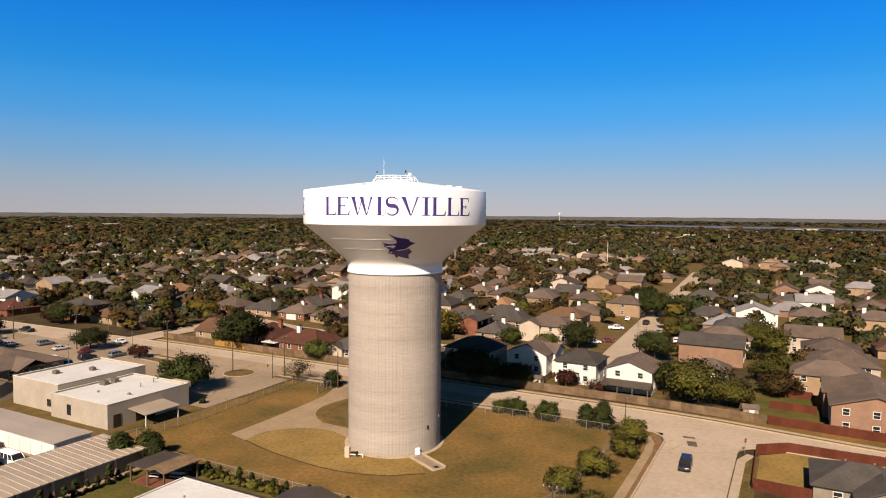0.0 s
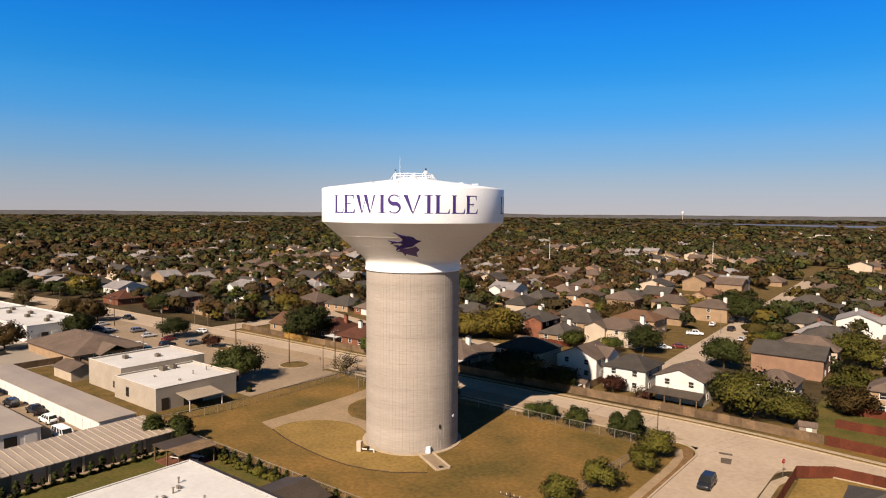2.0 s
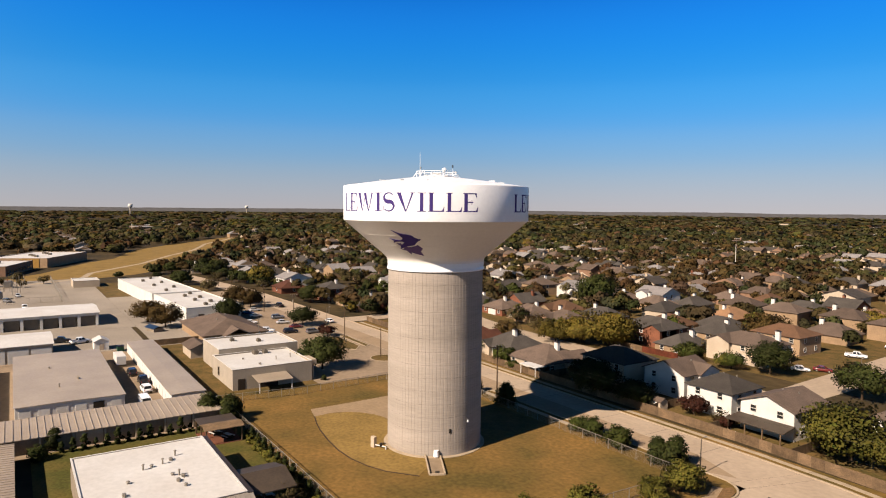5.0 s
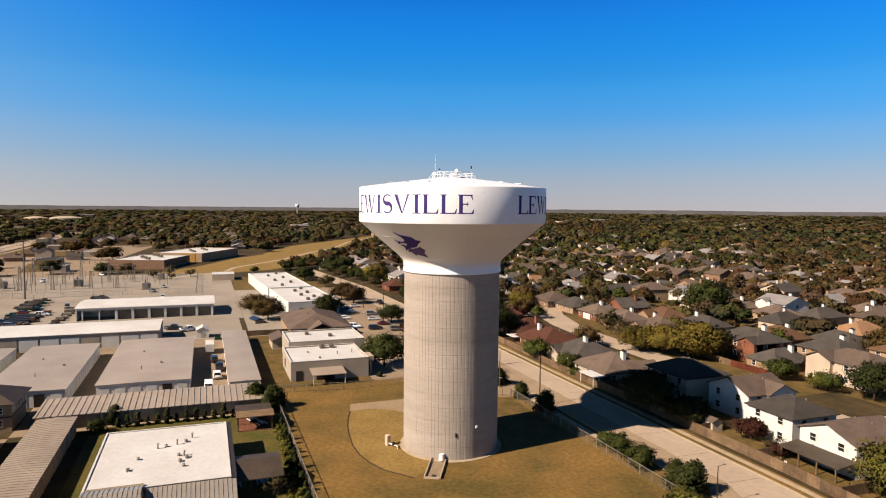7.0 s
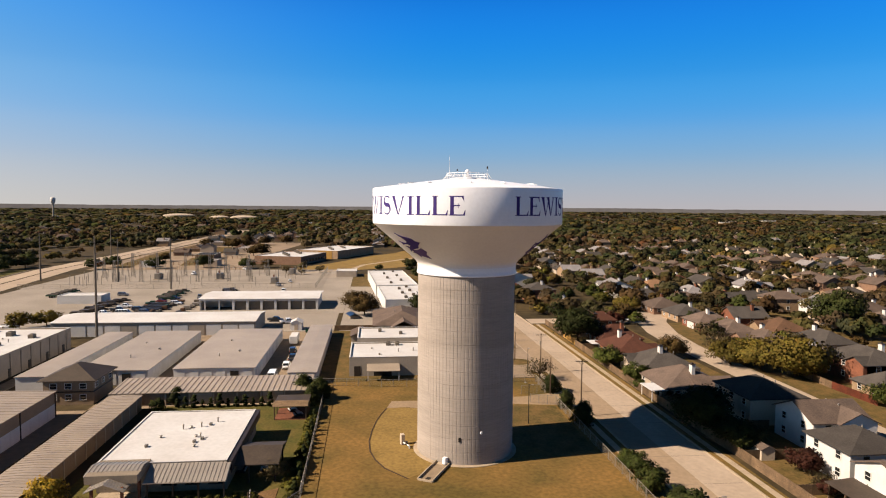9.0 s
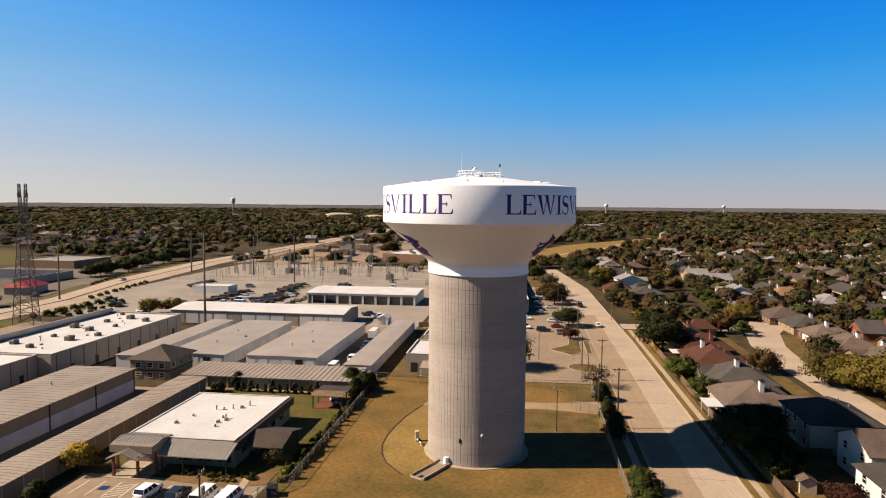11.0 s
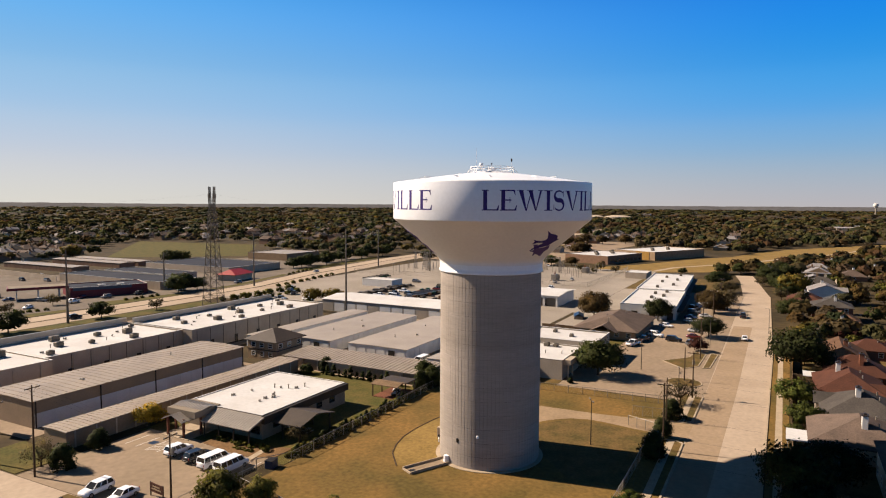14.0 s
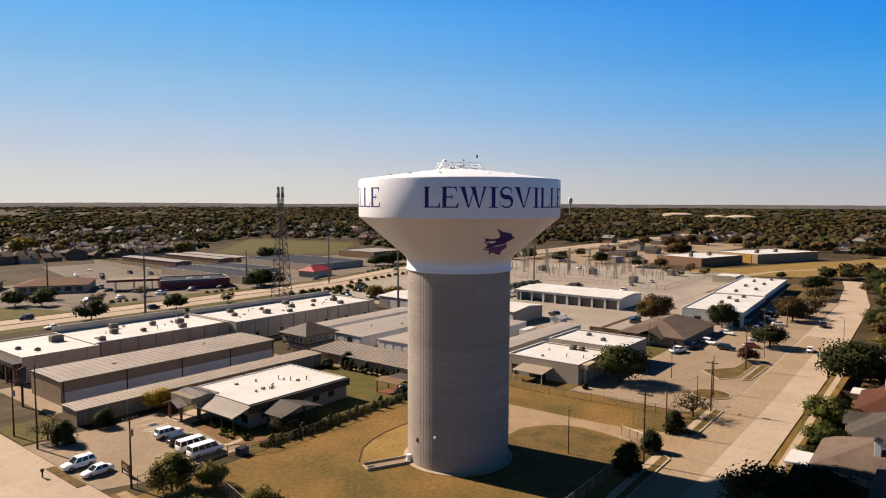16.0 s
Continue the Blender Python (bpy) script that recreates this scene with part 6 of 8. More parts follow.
plant(tree("gold", 6.0, 7.6, "golden-yellow autumn tree with broad crown", 14, 72, 84, 0.38, fill=0.35), [(-50, 87.5, 1.15), (-42.0, 91.5, 1.2), (-56, 82, 0.8), (-10, 190, 0.9), (-150, 90, 0.8), (-72, 92, 0.5)])
plant(tree("yellow", 3.3, 4.6, "small bright yellow tree beside the clinic porch", 56, 40, 70, 0.24, fill=0.4), [(18.6, -62.4, 1.0)])
plant(tree("rusty", 5.4, 7.8, "round rust-brown autumn tree by the lots", 15, 52, 75, 0.37), [(-158, -23, 1.1), (-144, -19.5, 0.95), (-66, 70, 0.75), (55, 57, 0.45), (62, 70, 0.8), (-176, 20, 0.9), (-188, 17, 0.9), (-20, 140, 1.2)])
plant(tree("crimson", 2.6, 3.6, "small dark red ornamental tree", 16, 32, 62, 0.26), [(-100.7, 22.4, 1.1), (15.5, 54.2, 1.0), (24, 52, 0.65), (-136, 62, 1.3), (-120, 73, 1.3), (-182, 46, 1.2)])
plant(tree("tan", 4.0, 6.0, "half-bare tree with sparse tan leaves", 17, 44, 30, 0.22, fill=0.4), [(-44.5, 25.2, 0.95), (-66, 84, 1.3), (40, -61, 0.8), (12, -31.5, 0.6), (22.5, 52.5, 0.6)])
plant(tree("olive", 3.6, 5.6, "dense olive-green street tree", 18, 48, 100, 0.26, shape="round", fill=0.45), [(38.4, 19.8, 0.88), (39.4, 12.6, 0.8), (37.2, 1.5, 0.95), (34.2, -7.0, 0.85), (40.5, -13, 0.8), (37.5, -24.5, 1.05), (33, -21, 0.75), (27, 56.6, 0.7)])
plant(tree("green", 2.3, 3.7, "clipped round green bush by the fence", 19, 40, 87, 0.22, shape="round", trunk=False, name="bush", fill=0.6), [(13.6, 26.4, 1.0), (20.4, 26.0, 1.06), (10.0, 26.2, 0.75), (-26, -61, 0.7)])
plant(tree("oak", 2.6, 4.6, "upright dark evergreen shrub", 20, 40, 87, 0.25, shape="cone", trunk=False, name="bush", fill=0.5), [(28.6, 26.6, 1.0), (31.6, 26.8, 1.15), (-10.7, 25.3, 1.1), (-21.6, 25.2, 0.85), (-33.8, 25.2, 1.05), (-30.6, -58.5, 0.01 + 0.8), (-28.3, -29.3, 0.95), (-31.5, -28.0, 1.15), (-34, -31.5, 1.3), (-39, -28.3, 0.6), (30.5, -60.5, 0.9), (39, -57, 0.9), (-49.5, -0.5, 0.35)])
plant(tree("oak", 0.65, 2.3, "small columnar evergreen in the hedge row", 21, 18, 34, 0.2, shape="cone", trunk=False, name="bush", fill=0.5), [(-27.9 + 0.2 * (k % 2), -57.5 + 1.75 * k, 0.9 + 0.25 * ((k * 7) % 3)) for k in range(14)] + [(-20 + 2.3 * k, -28.3 + 0.35 * (k % 3), 0.75 + 0.2 * ((k * 5) % 3)) for k in range(17)])
plant(tree("olive", 1.0, 1.1, "low ragged garden shrub", 22, 16, 40, 0.2, shape="round", trunk=False, name="bush", fill=0.4), [(16.9 + 0.5 * (k % 3), -46 + 1.1 * k, 0.8 + 0.2 * (k % 2)) for k in range(12)] + [(19.3, -36 - 0.9 * k, 0.6) for k in range(5)] + [(14 - 1.3 * k, -29.6, 0.9) for k in range(8)] + [(-46.5, -18 + 3 * k, 0.5) for k in range(3)] + [(-20 + 1.15 * k, -28.7 + 0.3 * (k % 3), 0.9 + 0.3 * ((k * 5) % 3)) for k in range(34)])

# yard trees of the neighbourhood
rng = random.Random(21)
NEAR_H = [(p[0], p[1]) for p in HOUSES[:330]] + [(o.location.x, o.location.y) for o in scene.objects if o.get("category") == "house"]


def taken(x, y, gap=8.0):
    if any(abs(x - a) < gap and abs(y - b) < gap for a, b in NEAR_H):
        return True
    if -340 < x < 60 and y < 47 and y > -245:
        return True
    if -128 < x < 40 and y < 72:
        return True
    if 40 < x < 130 and 26 < y < 48:
        return True
    if -150 < x < 26 and 74 + max(0, -90 - x) * 0.25 < y < 86 + max(0, -90 - x) * 0.3:
        return True
    return abs(x - (18 - 0.048 * (y - 84))) < 7.5 and y > 70


kinds = [tree("oak", 5.0, 8.0, "dark green oak in a house yard", 31, 26, 34, 0.7), tree("olive", 4.8, 7.6, "olive-green tree in a house yard", 32, 26, 34, 0.7), tree("rusty", 4.6, 7.2, "rust-brown tree in a house yard", 33, 26, 32, 0.7),
         tree("gold", 4.6, 7.4, "yellowing tree in a house yard", 34, 24, 30, 0.7), tree("tan", 4.8, 7.6, "nearly bare tan tree in a yard", 35, 26, 18, 0.6), tree("green", 4.8, 7.8, "leafy green tree in a house yard", 36, 26, 34, 0.7)]
cand = []
while len(cand) < 112:
    x, y = rng.uniform(-330, 130), rng.uniform(46, 290)
    if not taken(x, y, 7.2) and y + 0.25 * abs(x + 60) < 300:
        cand.append((x, y, rng.uniform(0.55, 1.15)))
        NEAR_H.append((x, y)) if rng.random() < 0.5 else None
more = 0
while more < 52:
    x, y = rng.uniform(-330, -70), rng.uniform(47.5, 118)
    if not taken(x, y, 6.6):
        cand.append((x, y, rng.uniform(0.7, 1.15)))
        NEAR_H.append((x, y)) if rng.random() < 0.3 else None
        more += 1
share = [[] for _ in kinds]
for c in cand:
    share[rng.choices(range(6), (30, 22, 16, 8, 14, 10))[0]].append(c)
for k, p in enumerate(kinds):
    plant(p, share[k], 0.15, 40 + k)

# trees along the highway, the street's end and the lots
plant(tree("oak", 4.6, 6.6, "dark green round-headed tree on the verge", 51, 40, 44, 0.5), [(-20, -178, 1.15), (-52, -177, 0.8), (-15, -233, 0.9), (-22, -226, 0.8), (-30, -243, 0.8), (-114, -209, 1.0), (-119, -213, 1.1), (-125, -209, 0.9), (-232, -240, 1.0), (-240, -236, 0.9), (-225, -336, 1.3), (-214, -333, 1.2),
                                                                       (-306, 36, 1.1), (-322, 36, 1.2), (-340, 20, 1.0), (-345, 33, 1.1), (-290, 40, 1.0), (-270, 42, 1.0), (-272, 12, 1.0), (-284, 14, 0.9), (-336, 10, 0.8), (-318, 8, 0.5), (-326, -12, 0.5), (-262, 44, 0.9), (-238, -238, 1.0), (-252, -242, 1.2), (-262, -236, 1.0), (-276, -246, 1.2), (-290, -244, 1.1), (-304, -250, 1.2), (-318, -246, 1.1), (-332, -250, 1.3), (-345, -244, 1.2), (-360, -250, 1.2), (-334, -196, 1.0), (-348, -190, 1.1), (-340, -160, 1.2), (-345, -130, 1.1), (-338, -100, 1.0), (-246, 46, 1.0), (-352, 42, 1.1), (-330, 46, 1.1)])
plant(tree("tan", 4.4, 6.4, "bare tan tree beside the lots", 52, 36, 18, 0.45), [(-238, 18, 1.0), (-246, 21, 0.9), (-205, 23, 1.0), (-186, 24, 0.9), (-40, -216, 0.8), (-62, -222, 0.7), (-75, -176, 0.7), (-282, 34, 0.9), (-312, -50, 0.8), (-322, -62, 0.9), (-306, -70, 0.9), (-298, -60, 0.6), (-230, 43, 0.9)])
plant(tree("rusty", 5.0, 7.0, "rust-brown tree in the open lots", 55, 36, 40, 0.55), [(-554, -154, 1.3), (-444, -108, 1.2), (-452, -116, 1.0), (-557, -180, 1.0), (-553, -142, 1.2), (-540, -148, 1.1), (-565, -160, 1.0), (-345, -88, 0.7), (-600, -130, 1.2), (-610, -150, 1.1), (-500, -120, 0.8), (-395, -170, 0.7), (-620, -110, 1.2)])
for x, y, w, d, k in ((-362, -128, 14, 9, "cream"), (-420, -145, 24, 14, "tanbrick"), (-500, -128, 30, 16, "cream"), (-590, -175, 22, 14, "greywall"), (-352, -168, 10, 7, "whitewall")):
    flat_building(x - w / 2, y - d / 2, x + w / 2, y + d / 2, 4.2, k, "tarroof" if k == "tanbrick" else "tanmetal", "low roadside building in the open lots", "commercial_building", 0.3)
plant(tree("gold", 5.0, 7.4, "yellow autumn tree near the houses", 53, 36, 36, 0.6), [(-154, -520, 1.6), (-109, -485, 1.3), (-126, -470, 0.9), (-205, -428, 0.9), (-128, -130, 0.55), (-122, -136, 0.5), (-250, 48, 0.9)])
plant(tree("olive", 1.6, 1.7, "low clipped olive shrub in a lot island", 54, 18, 30, 0.3, shape="round", trunk=False, name="bush", fill=0.5), [(-44 - 3 * k, -213 + 0.4 * k, 0.8) for k in range(4)] + [(-112 - 4.5 * k, -163 + 1.2 * (k % 3), 1.0 + 0.4 * (k % 2)) for k in range(8)] + [(-86 - 4 * k, -208.5 + 1.0 * (k % 2), 0.9) for k in range(5)] + [(-200 - 6 * k, -216 - 1.6 * k, 1.0) for k in range(6)] + [(-106 - 5 * k, -172 + 1.5 * (k % 3), 1.3 + 0.4 * (k % 3)) for k in range(9)] + [(-155 - 7 * k, -184 - 1.1 * k, 1.2) for k in range(9)] + [(-104 - 3.2 * k, -134 - 2.5 * (k % 4), 1.0) for k in range(8)])

# farther woods: one object for each leaf colour
rs = np.random.RandomState(5)


def blocked(x, y):
    b = (x > -335) & (x < 118) & (y > -245) & (y < 47)
    for dx, dy in ((6, 0), (-6, 0), (0, 6), (0, -6)):
        b |= inside(MEADOW, x + dx, y + dy) | inside(FIELD, x + 2 * dx, y + 2 * dy)
    b |= (x > -950) & (x < 460) & (y > 2050 - 0.35 * x) & (y < 3000)
    b |= (x > -560) & (x < -320) & (y > -125) & (y < 8)
    b |= (np.abs(y + 220 + 0.01 * (x + 330)) < 17) & (x < -300) & (x > -1000)
    b |= (x > -335) & (x < 110) & (y < -200) & (y > -330)
    b |= (x > -345) & (x < -84) & (y < -325) & (y > -425)
    b |= (x > -760) & (x < -330) & (y > -214) & (y < -58 + 0.12 * (x + 330))
    b |= (np.abs(x - (18 - 0.048 * (y - 84))) < 8) & (y > 0) & (y < 430)
    b |= (np.abs(y - 80) < 7) & (x > -335) & (x < 26)
    b |= (x > -125) & (x < 90) & (y < 118)
    return b


def woods(n, r0, r1, size, height, quads, leaf, power=1.0, gap=7.5, amin=66.0, amax=262.0):
    """Crowns spread over a ring, each of a few lobes of leaf clumps; leaf: a clump's size as a share of the crown."""
    r = np.sqrt(r0 ** 2 + (r1 ** 2 - r0 ** 2) * rs.random(n) ** power)
    a = np.radians(amin + (amax - amin) * rs.random(n))
    x, y = r * np.cos(a), r * np.sin(a)
    open_patch = np.array([noise.noise((px * 0.012, py * 0.012, 8.4)) for px, py in zip(x, y)]) + rs.normal(0, 0.12, n)
    ok = ~blocked(x, y) & (open_patch > -0.28)
    hx = np.array(HOUSES + FAR)
    for k in range(0, len(hx), 200):
        d = np.maximum(np.abs(x[:, None] - hx[None, k:k + 200, 0]), np.abs(y[:, None] - hx[None, k:k + 200, 1])).min(1)
        ok &= d > gap
    x, y = x[ok], y[ok]
    n = len(x)
    hue = np.array([noise.noise((px * 0.004, py * 0.004, 3.1)) for px, py in zip(x, y)]) + rs.normal(0, 0.35, n)
    s = size * rs.uniform(0.55, 1.35, n)
    h = height * rs.uniform(0.6, 1.25, n)
    return x, y, s, h, hue, quads, leaf


sets = [woods(1500, 150, 340, 4.8, 8.2, 220, 0.125, 1.0, 7.0, 40, 205), woods(3600, 330, 560, 5.4, 9.0, 84, 0.19, 1.0, 6.8, 50, 205), woods(1400, 340, 820, 5.4, 8.6, 84, 0.19, 1.0, 7.5, 205, 262),
        woods(6200, 540, 1000, 6.8, 9.6, 36, 0.29, 1.0, 7.5, 60, 206), woods(1500, 800, 1050, 6.2, 9.0, 36, 0.29, 1.0, 7.5, 206, 262), woods(8500, 950, 1900, 10, 10.4, 16, 0.42, 0.9), woods(8000, 1800, 4700, 26, 11.5, 12, 0.4, 0.8)]
for lo, hi, kind, label in ((-9, -0.41, "rusty", "rust-brown autumn woods among the houses"), (-0.41, -0.24, "tan", "bare tan-brown woods among the houses"), (-0.24, 0.12, "olive", "olive-green woods among the houses"),
                            (0.12, 0.46, "oak", "dark green oak woods among the houses"), (0.46, 0.6, "gold", "yellowing woods among the houses"), (0.6, 9, "green", "green woods among the houses")):
    vs, ns, ts = [], [], []
    for x, y, s, h, hue, q, leaf in sets:
        pick = np.flatnonzero((hue >= lo) & (hue < hi))
        lobes = 5 if q > 60 else 3
        off = rs.normal(size=(len(pick), lobes, 3))
        off *= rs.uniform(0.35, 0.62, (len(pick), lobes, 1)) / np.linalg.norm(off, axis=2, keepdims=True)
        off[:, :, 2] = np.abs(off[:, :, 2]) * 0.9 - 0.12
        tree_of = np.repeat(np.arange(len(pick)), q)
        lobe = off[tree_of, rs.randint(0, lobes, len(tree_of))]
        px, py, ps, ph = (t[pick][tree_of] for t in (x, y, s, h))
        m = len(px)
        u = rs.normal(size=(m, 3))
        u /= np.linalg.norm(u, axis=1, keepdims=True)
        u[:, 2] = np.abs(u[:, 2]) * 1.1 - 0.3
        at = lobe + u * rs.uniform(0.4, 0.62, (m, 1))
        p = np.stack([px + at[:, 0] * ps, py + at[:, 1] * ps, ph * 0.5 + at[:, 2] * ph * 0.5], 1)
        soft = u + 0.7 * at + rs.normal(0, 0.1, (m, 3)) + np.array([0, 0, 0.1 if q > 60 else 0.35])
        soft /= np.linalg.norm(soft, axis=1, keepdims=True)
        nn = u + rs.normal(0, 0.35, (m, 3)) + np.array([0, 0, 0.15])
        nn /= np.linalg.norm(nn, axis=1, keepdims=True)
        a = np.cross(nn, rs.normal(size=(m, 3)))
        a /= np.linalg.norm(a, axis=1, keepdims=True)
        b = np.cross(nn, a)
        k = (ps * leaf * rs.uniform(0.6, 1.3, m))[:, None]
        zk = np.minimum(1.0, 2.6 / np.maximum(k, 0.1))
        quad = np.stack([p - a * k - b * k * 0.7, p + a * k - b * k * 0.6, p + a * k * 0.8 + b * k * 0.8, p - a * k * 0.7 + b * k], 1)
        quad[:, :, 2] = p[:, None, 2] + (quad[:, :, 2] - p[:, None, 2]) * zk
        quad[:, :, 2] = np.maximum(quad[:, :, 2], 0.2)
        vs.append(quad.reshape(-1, 3)), ns.append(soft)
        ts.append((rs.uniform(0.65, 1.35, (len(pick), 1)) * (1 + rs.normal(0, 0.08, (len(pick), 3))))[tree_of])
    v = np.concatenate(vs)
    structure("woods", mesh_np("woods", v, np.arange(len(v)).reshape(-1, 4), W[kind], np.concatenate(ns), np.concatenate(ts)), None, label, "woods", "stuff")

# the last ridge of woods on the horizon, air haze mixed into its grey
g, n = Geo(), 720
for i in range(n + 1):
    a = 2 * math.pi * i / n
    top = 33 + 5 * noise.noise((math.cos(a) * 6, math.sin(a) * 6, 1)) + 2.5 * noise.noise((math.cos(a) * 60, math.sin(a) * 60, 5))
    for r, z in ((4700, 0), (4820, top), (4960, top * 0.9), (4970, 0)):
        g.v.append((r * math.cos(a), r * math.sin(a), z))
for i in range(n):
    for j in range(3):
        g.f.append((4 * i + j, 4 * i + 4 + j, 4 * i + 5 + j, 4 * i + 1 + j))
structure("horizon_ridge", g, M["haze"], "low wooded ridge along the horizon, greyed by haze in its colour", "backdrop", "structure", True)

# ---- vehicles ----
def loft(stations):
    """A body through cross-sections (x, half width, bottom, top), with rounded shoulders."""
    g, n = Geo(), 10
    for x, w, z0, z1 in stations:
        h = z1 - z0
        g.v += [(x, s * a * w, z0 + b * h) for s, row in ((1, ((0.0, 0), (0.88, 0), (1, 0.12), (1, 0.72), (0.9, 1.0))), (-1, ((0.0, 1.0), (0.9, 1.0), (1, 0.72), (1, 0.12), (0.88, 0)))) for a, b in row]
    k = len(stations)
    g.f += [(j * n + i, j * n + (i + 1) % n, (j + 1) * n + (i + 1) % n, (j + 1) * n + i)[::-1] for j in range(k - 1) for i in range(n)]
    g.f += [tuple(range(n)), tuple(range((k - 1) * n, k * n))[::-1]]
    return g


PAINT = {}


def paint(name, rgb):
    if name not in PAINT:
        PAINT[name] = mat(name + "_car_paint", rgb, tuple(c * 0.92 for c in rgb), 0.8, 0.22, 0.0, grain=0.02)
    return PAINT[name]


COL = dict(white=(0.78, 0.77, 0.75), black=(0.018, 0.018, 0.02), silver=(0.42, 0.42, 0.42), grey=(0.14, 0.14, 0.145), red=(0.30, 0.022, 0.018), maroon=(0.12, 0.02, 0.018), navy=(0.02, 0.035, 0.09), tan=(0.38, 0.31, 0.22))


def vehicle(kind, colour, label, category="car"):
    """A parked vehicle that faces +x: body, glass, roof, pillars, four wheels, lights."""
    ob = thing({"sedan": "car", "suv": "car", "pickup": "pickup_truck", "van": "passenger_van"}[kind], 0, 0, 0, 0, label, category, "parked vehicles")
    P = paint(colour, COL[colour])
    if kind == "sedan":
        ln, w, belt, top = 4.7, 0.9, 0.92, 1.45
        body = [(-2.35, 0.72, 0.42, 0.8), (-2.25, 0.84, 0.3, 0.95), (-1.5, 0.9, 0.25, 0.98), (0.6, 0.9, 0.25, 0.95), (1.6, 0.88, 0.27, 0.85), (2.2, 0.8, 0.3, 0.72), (2.35, 0.66, 0.4, 0.62)]
        cab = ((-1.75, 1.05, 0.82, belt), (-1.05, 0.25, 0.62, top))
    elif kind == "suv":
        ln, w, belt, top = 4.9, 0.97, 1.1, 1.75
        body = [(-2.45, 0.8, 0.5, 1.0), (-2.38, 0.92, 0.35, 1.12), (-1.5, 0.97, 0.3, 1.13), (0.8, 0.97, 0.3, 1.1), (1.8, 0.94, 0.32, 1.02), (2.35, 0.88, 0.36, 0.9), (2.45, 0.75, 0.45, 0.8)]
        cab = ((-2.3, 1.15, 0.9, belt), (-2.0, 0.35, 0.72, top))
    elif kind == "pickup":
        ln, w, belt, top = 5.7, 1.0, 1.15, 1.85
        body = [(-2.85, 0.9, 0.5, 1.08), (-2.8, 0.98, 0.45, 1.15), (-0.9, 1.0, 0.4, 1.15), (1.0, 1.0, 0.4, 1.15), (2.0, 0.97, 0.42, 1.1), (2.75, 0.92, 0.45, 1.0), (2.85, 0.8, 0.5, 0.9)]
        cab = ((-0.9, 1.5, 0.92, belt), (-0.65, 0.75, 0.76, top))
    else:
        ln, w, belt, top = 5.9, 1.0, 1.3, 2.1
        body = [(-2.95, 0.9, 0.45, 1.25), (-2.9, 0.98, 0.35, 1.36), (0.6, 1.0, 0.32, 1.36), (1.9, 1.0, 0.32, 1.3), (2.4, 0.96, 0.34, 1.1), (2.9, 0.9, 0.4, 0.98), (2.98, 0.8, 0.5, 0.85)]
        cab = ((-2.9, 2.05, 0.96, belt), (-2.75, 1.35, 0.82, top))
    part("body", loft(body), P, ob, "", True)
    (a0, a1, aw, az), (b0, b1, bw, bz) = cab
    g = Geo().add([(a0, -aw, az - 0.04), (a1, -aw, az - 0.04), (a1, aw, az - 0.04), (a0, aw, az - 0.04), (b0, -bw, bz), (b1, -bw, bz), (b1, bw, bz), (b0, bw, bz)],
                  [(0, 1, 5, 4), (1, 2, 6, 5), (2, 3, 7, 6), (3, 0, 4, 7), (4, 5, 6, 7)])
    part("glass_cabin", g, M["glass"], ob, "dark tinted glass")
    part("roof_panel", Geo().box((b0 + b1) / 2, 0, bz - 0.01, b1 - b0 + 0.12, 2 * bw + 0.1, 0.06, b=0.03), P, ob)
    npl = {"sedan": 3, "suv": 4, "pickup": 3, "van": 5}[kind]
    for s in (-1, 1):
        g = Geo()
        for k in range(npl):
            u = k / (npl - 1)
            g.beam((a0 + (a1 - a0) * u, s * aw * 1.0, az - 0.04), (b0 + (b1 - b0) * u, s * bw * 1.01, bz + 0.02), 0.1)
        g.beam((a0, s * aw, az - 0.02), (a1, s * aw, az - 0.02), 0.08)
        part("side_frame", g, P, ob)
    wx, r = ln * 0.31, {"sedan": 0.33, "suv": 0.38, "pickup": 0.4, "van": 0.38}[kind]
    for sx in (-1, 1):
        for s in (-1, 1):
            wh = thing("wheel", 0, 0)
            wh.parent = ob
            wh.matrix_basis = pose(sx * wx, s * (w - 0.1), r, 90, 0, 0)
            part("tyre", Geo().cyl(0, 0, -0.12, r, 0.24, 18), M["rubber"], wh)
            part("rim", Geo().cyl(0, 0, -0.13, r * 0.6, 0.26, 12), M["steel"], wh)
    zl = body[-2][2] + 0.42 * (body[-2][3] - body[-2][2]) + 0.1
    for s in (-1, 1):
        part("headlight", Geo().box(body[-1][0] - 0.09, s * body[-2][1] * 0.72, zl, 0.14, 0.32, 0.16, b=0.03), M["trim"], ob)
        part("tail_light", Geo().box(body[0][0] + 0.05, s * body[1][1] * 0.82, body[0][2] + 0.32, 0.12, 0.16, 0.3, b=0.02), M["red"], ob)
    part("bumper", Geo().box(body[0][0] + 0.02, 0, body[0][2] - 0.04, 0.18, 1.5, 0.18, b=0.03), M["darksteel"], ob)
    if kind == "pickup":
        part("bed_floor", Geo().box(-1.85, 0, 1.13, 1.75, 1.7, 0.03), M["darksteel"], ob, "dark load bed")
        for s in (-1, 1):
            part("bed_rail", Geo().box(-1.85, s * 0.92, 1.12, 1.85, 0.12, 0.12), P, ob)
        part("tailgate", Geo().box(-2.78, 0, 1.1, 0.08, 1.8, 0.14), P, ob)
    return ob


def park(proto, rows):
    for k, (x, y, rot) in enumerate(rows):
        m = pose(x, y, 0.056, 0, 0, rot)
        if k == 0:
            proto.matrix_basis = m
        else:
            copy_thing(proto, m)


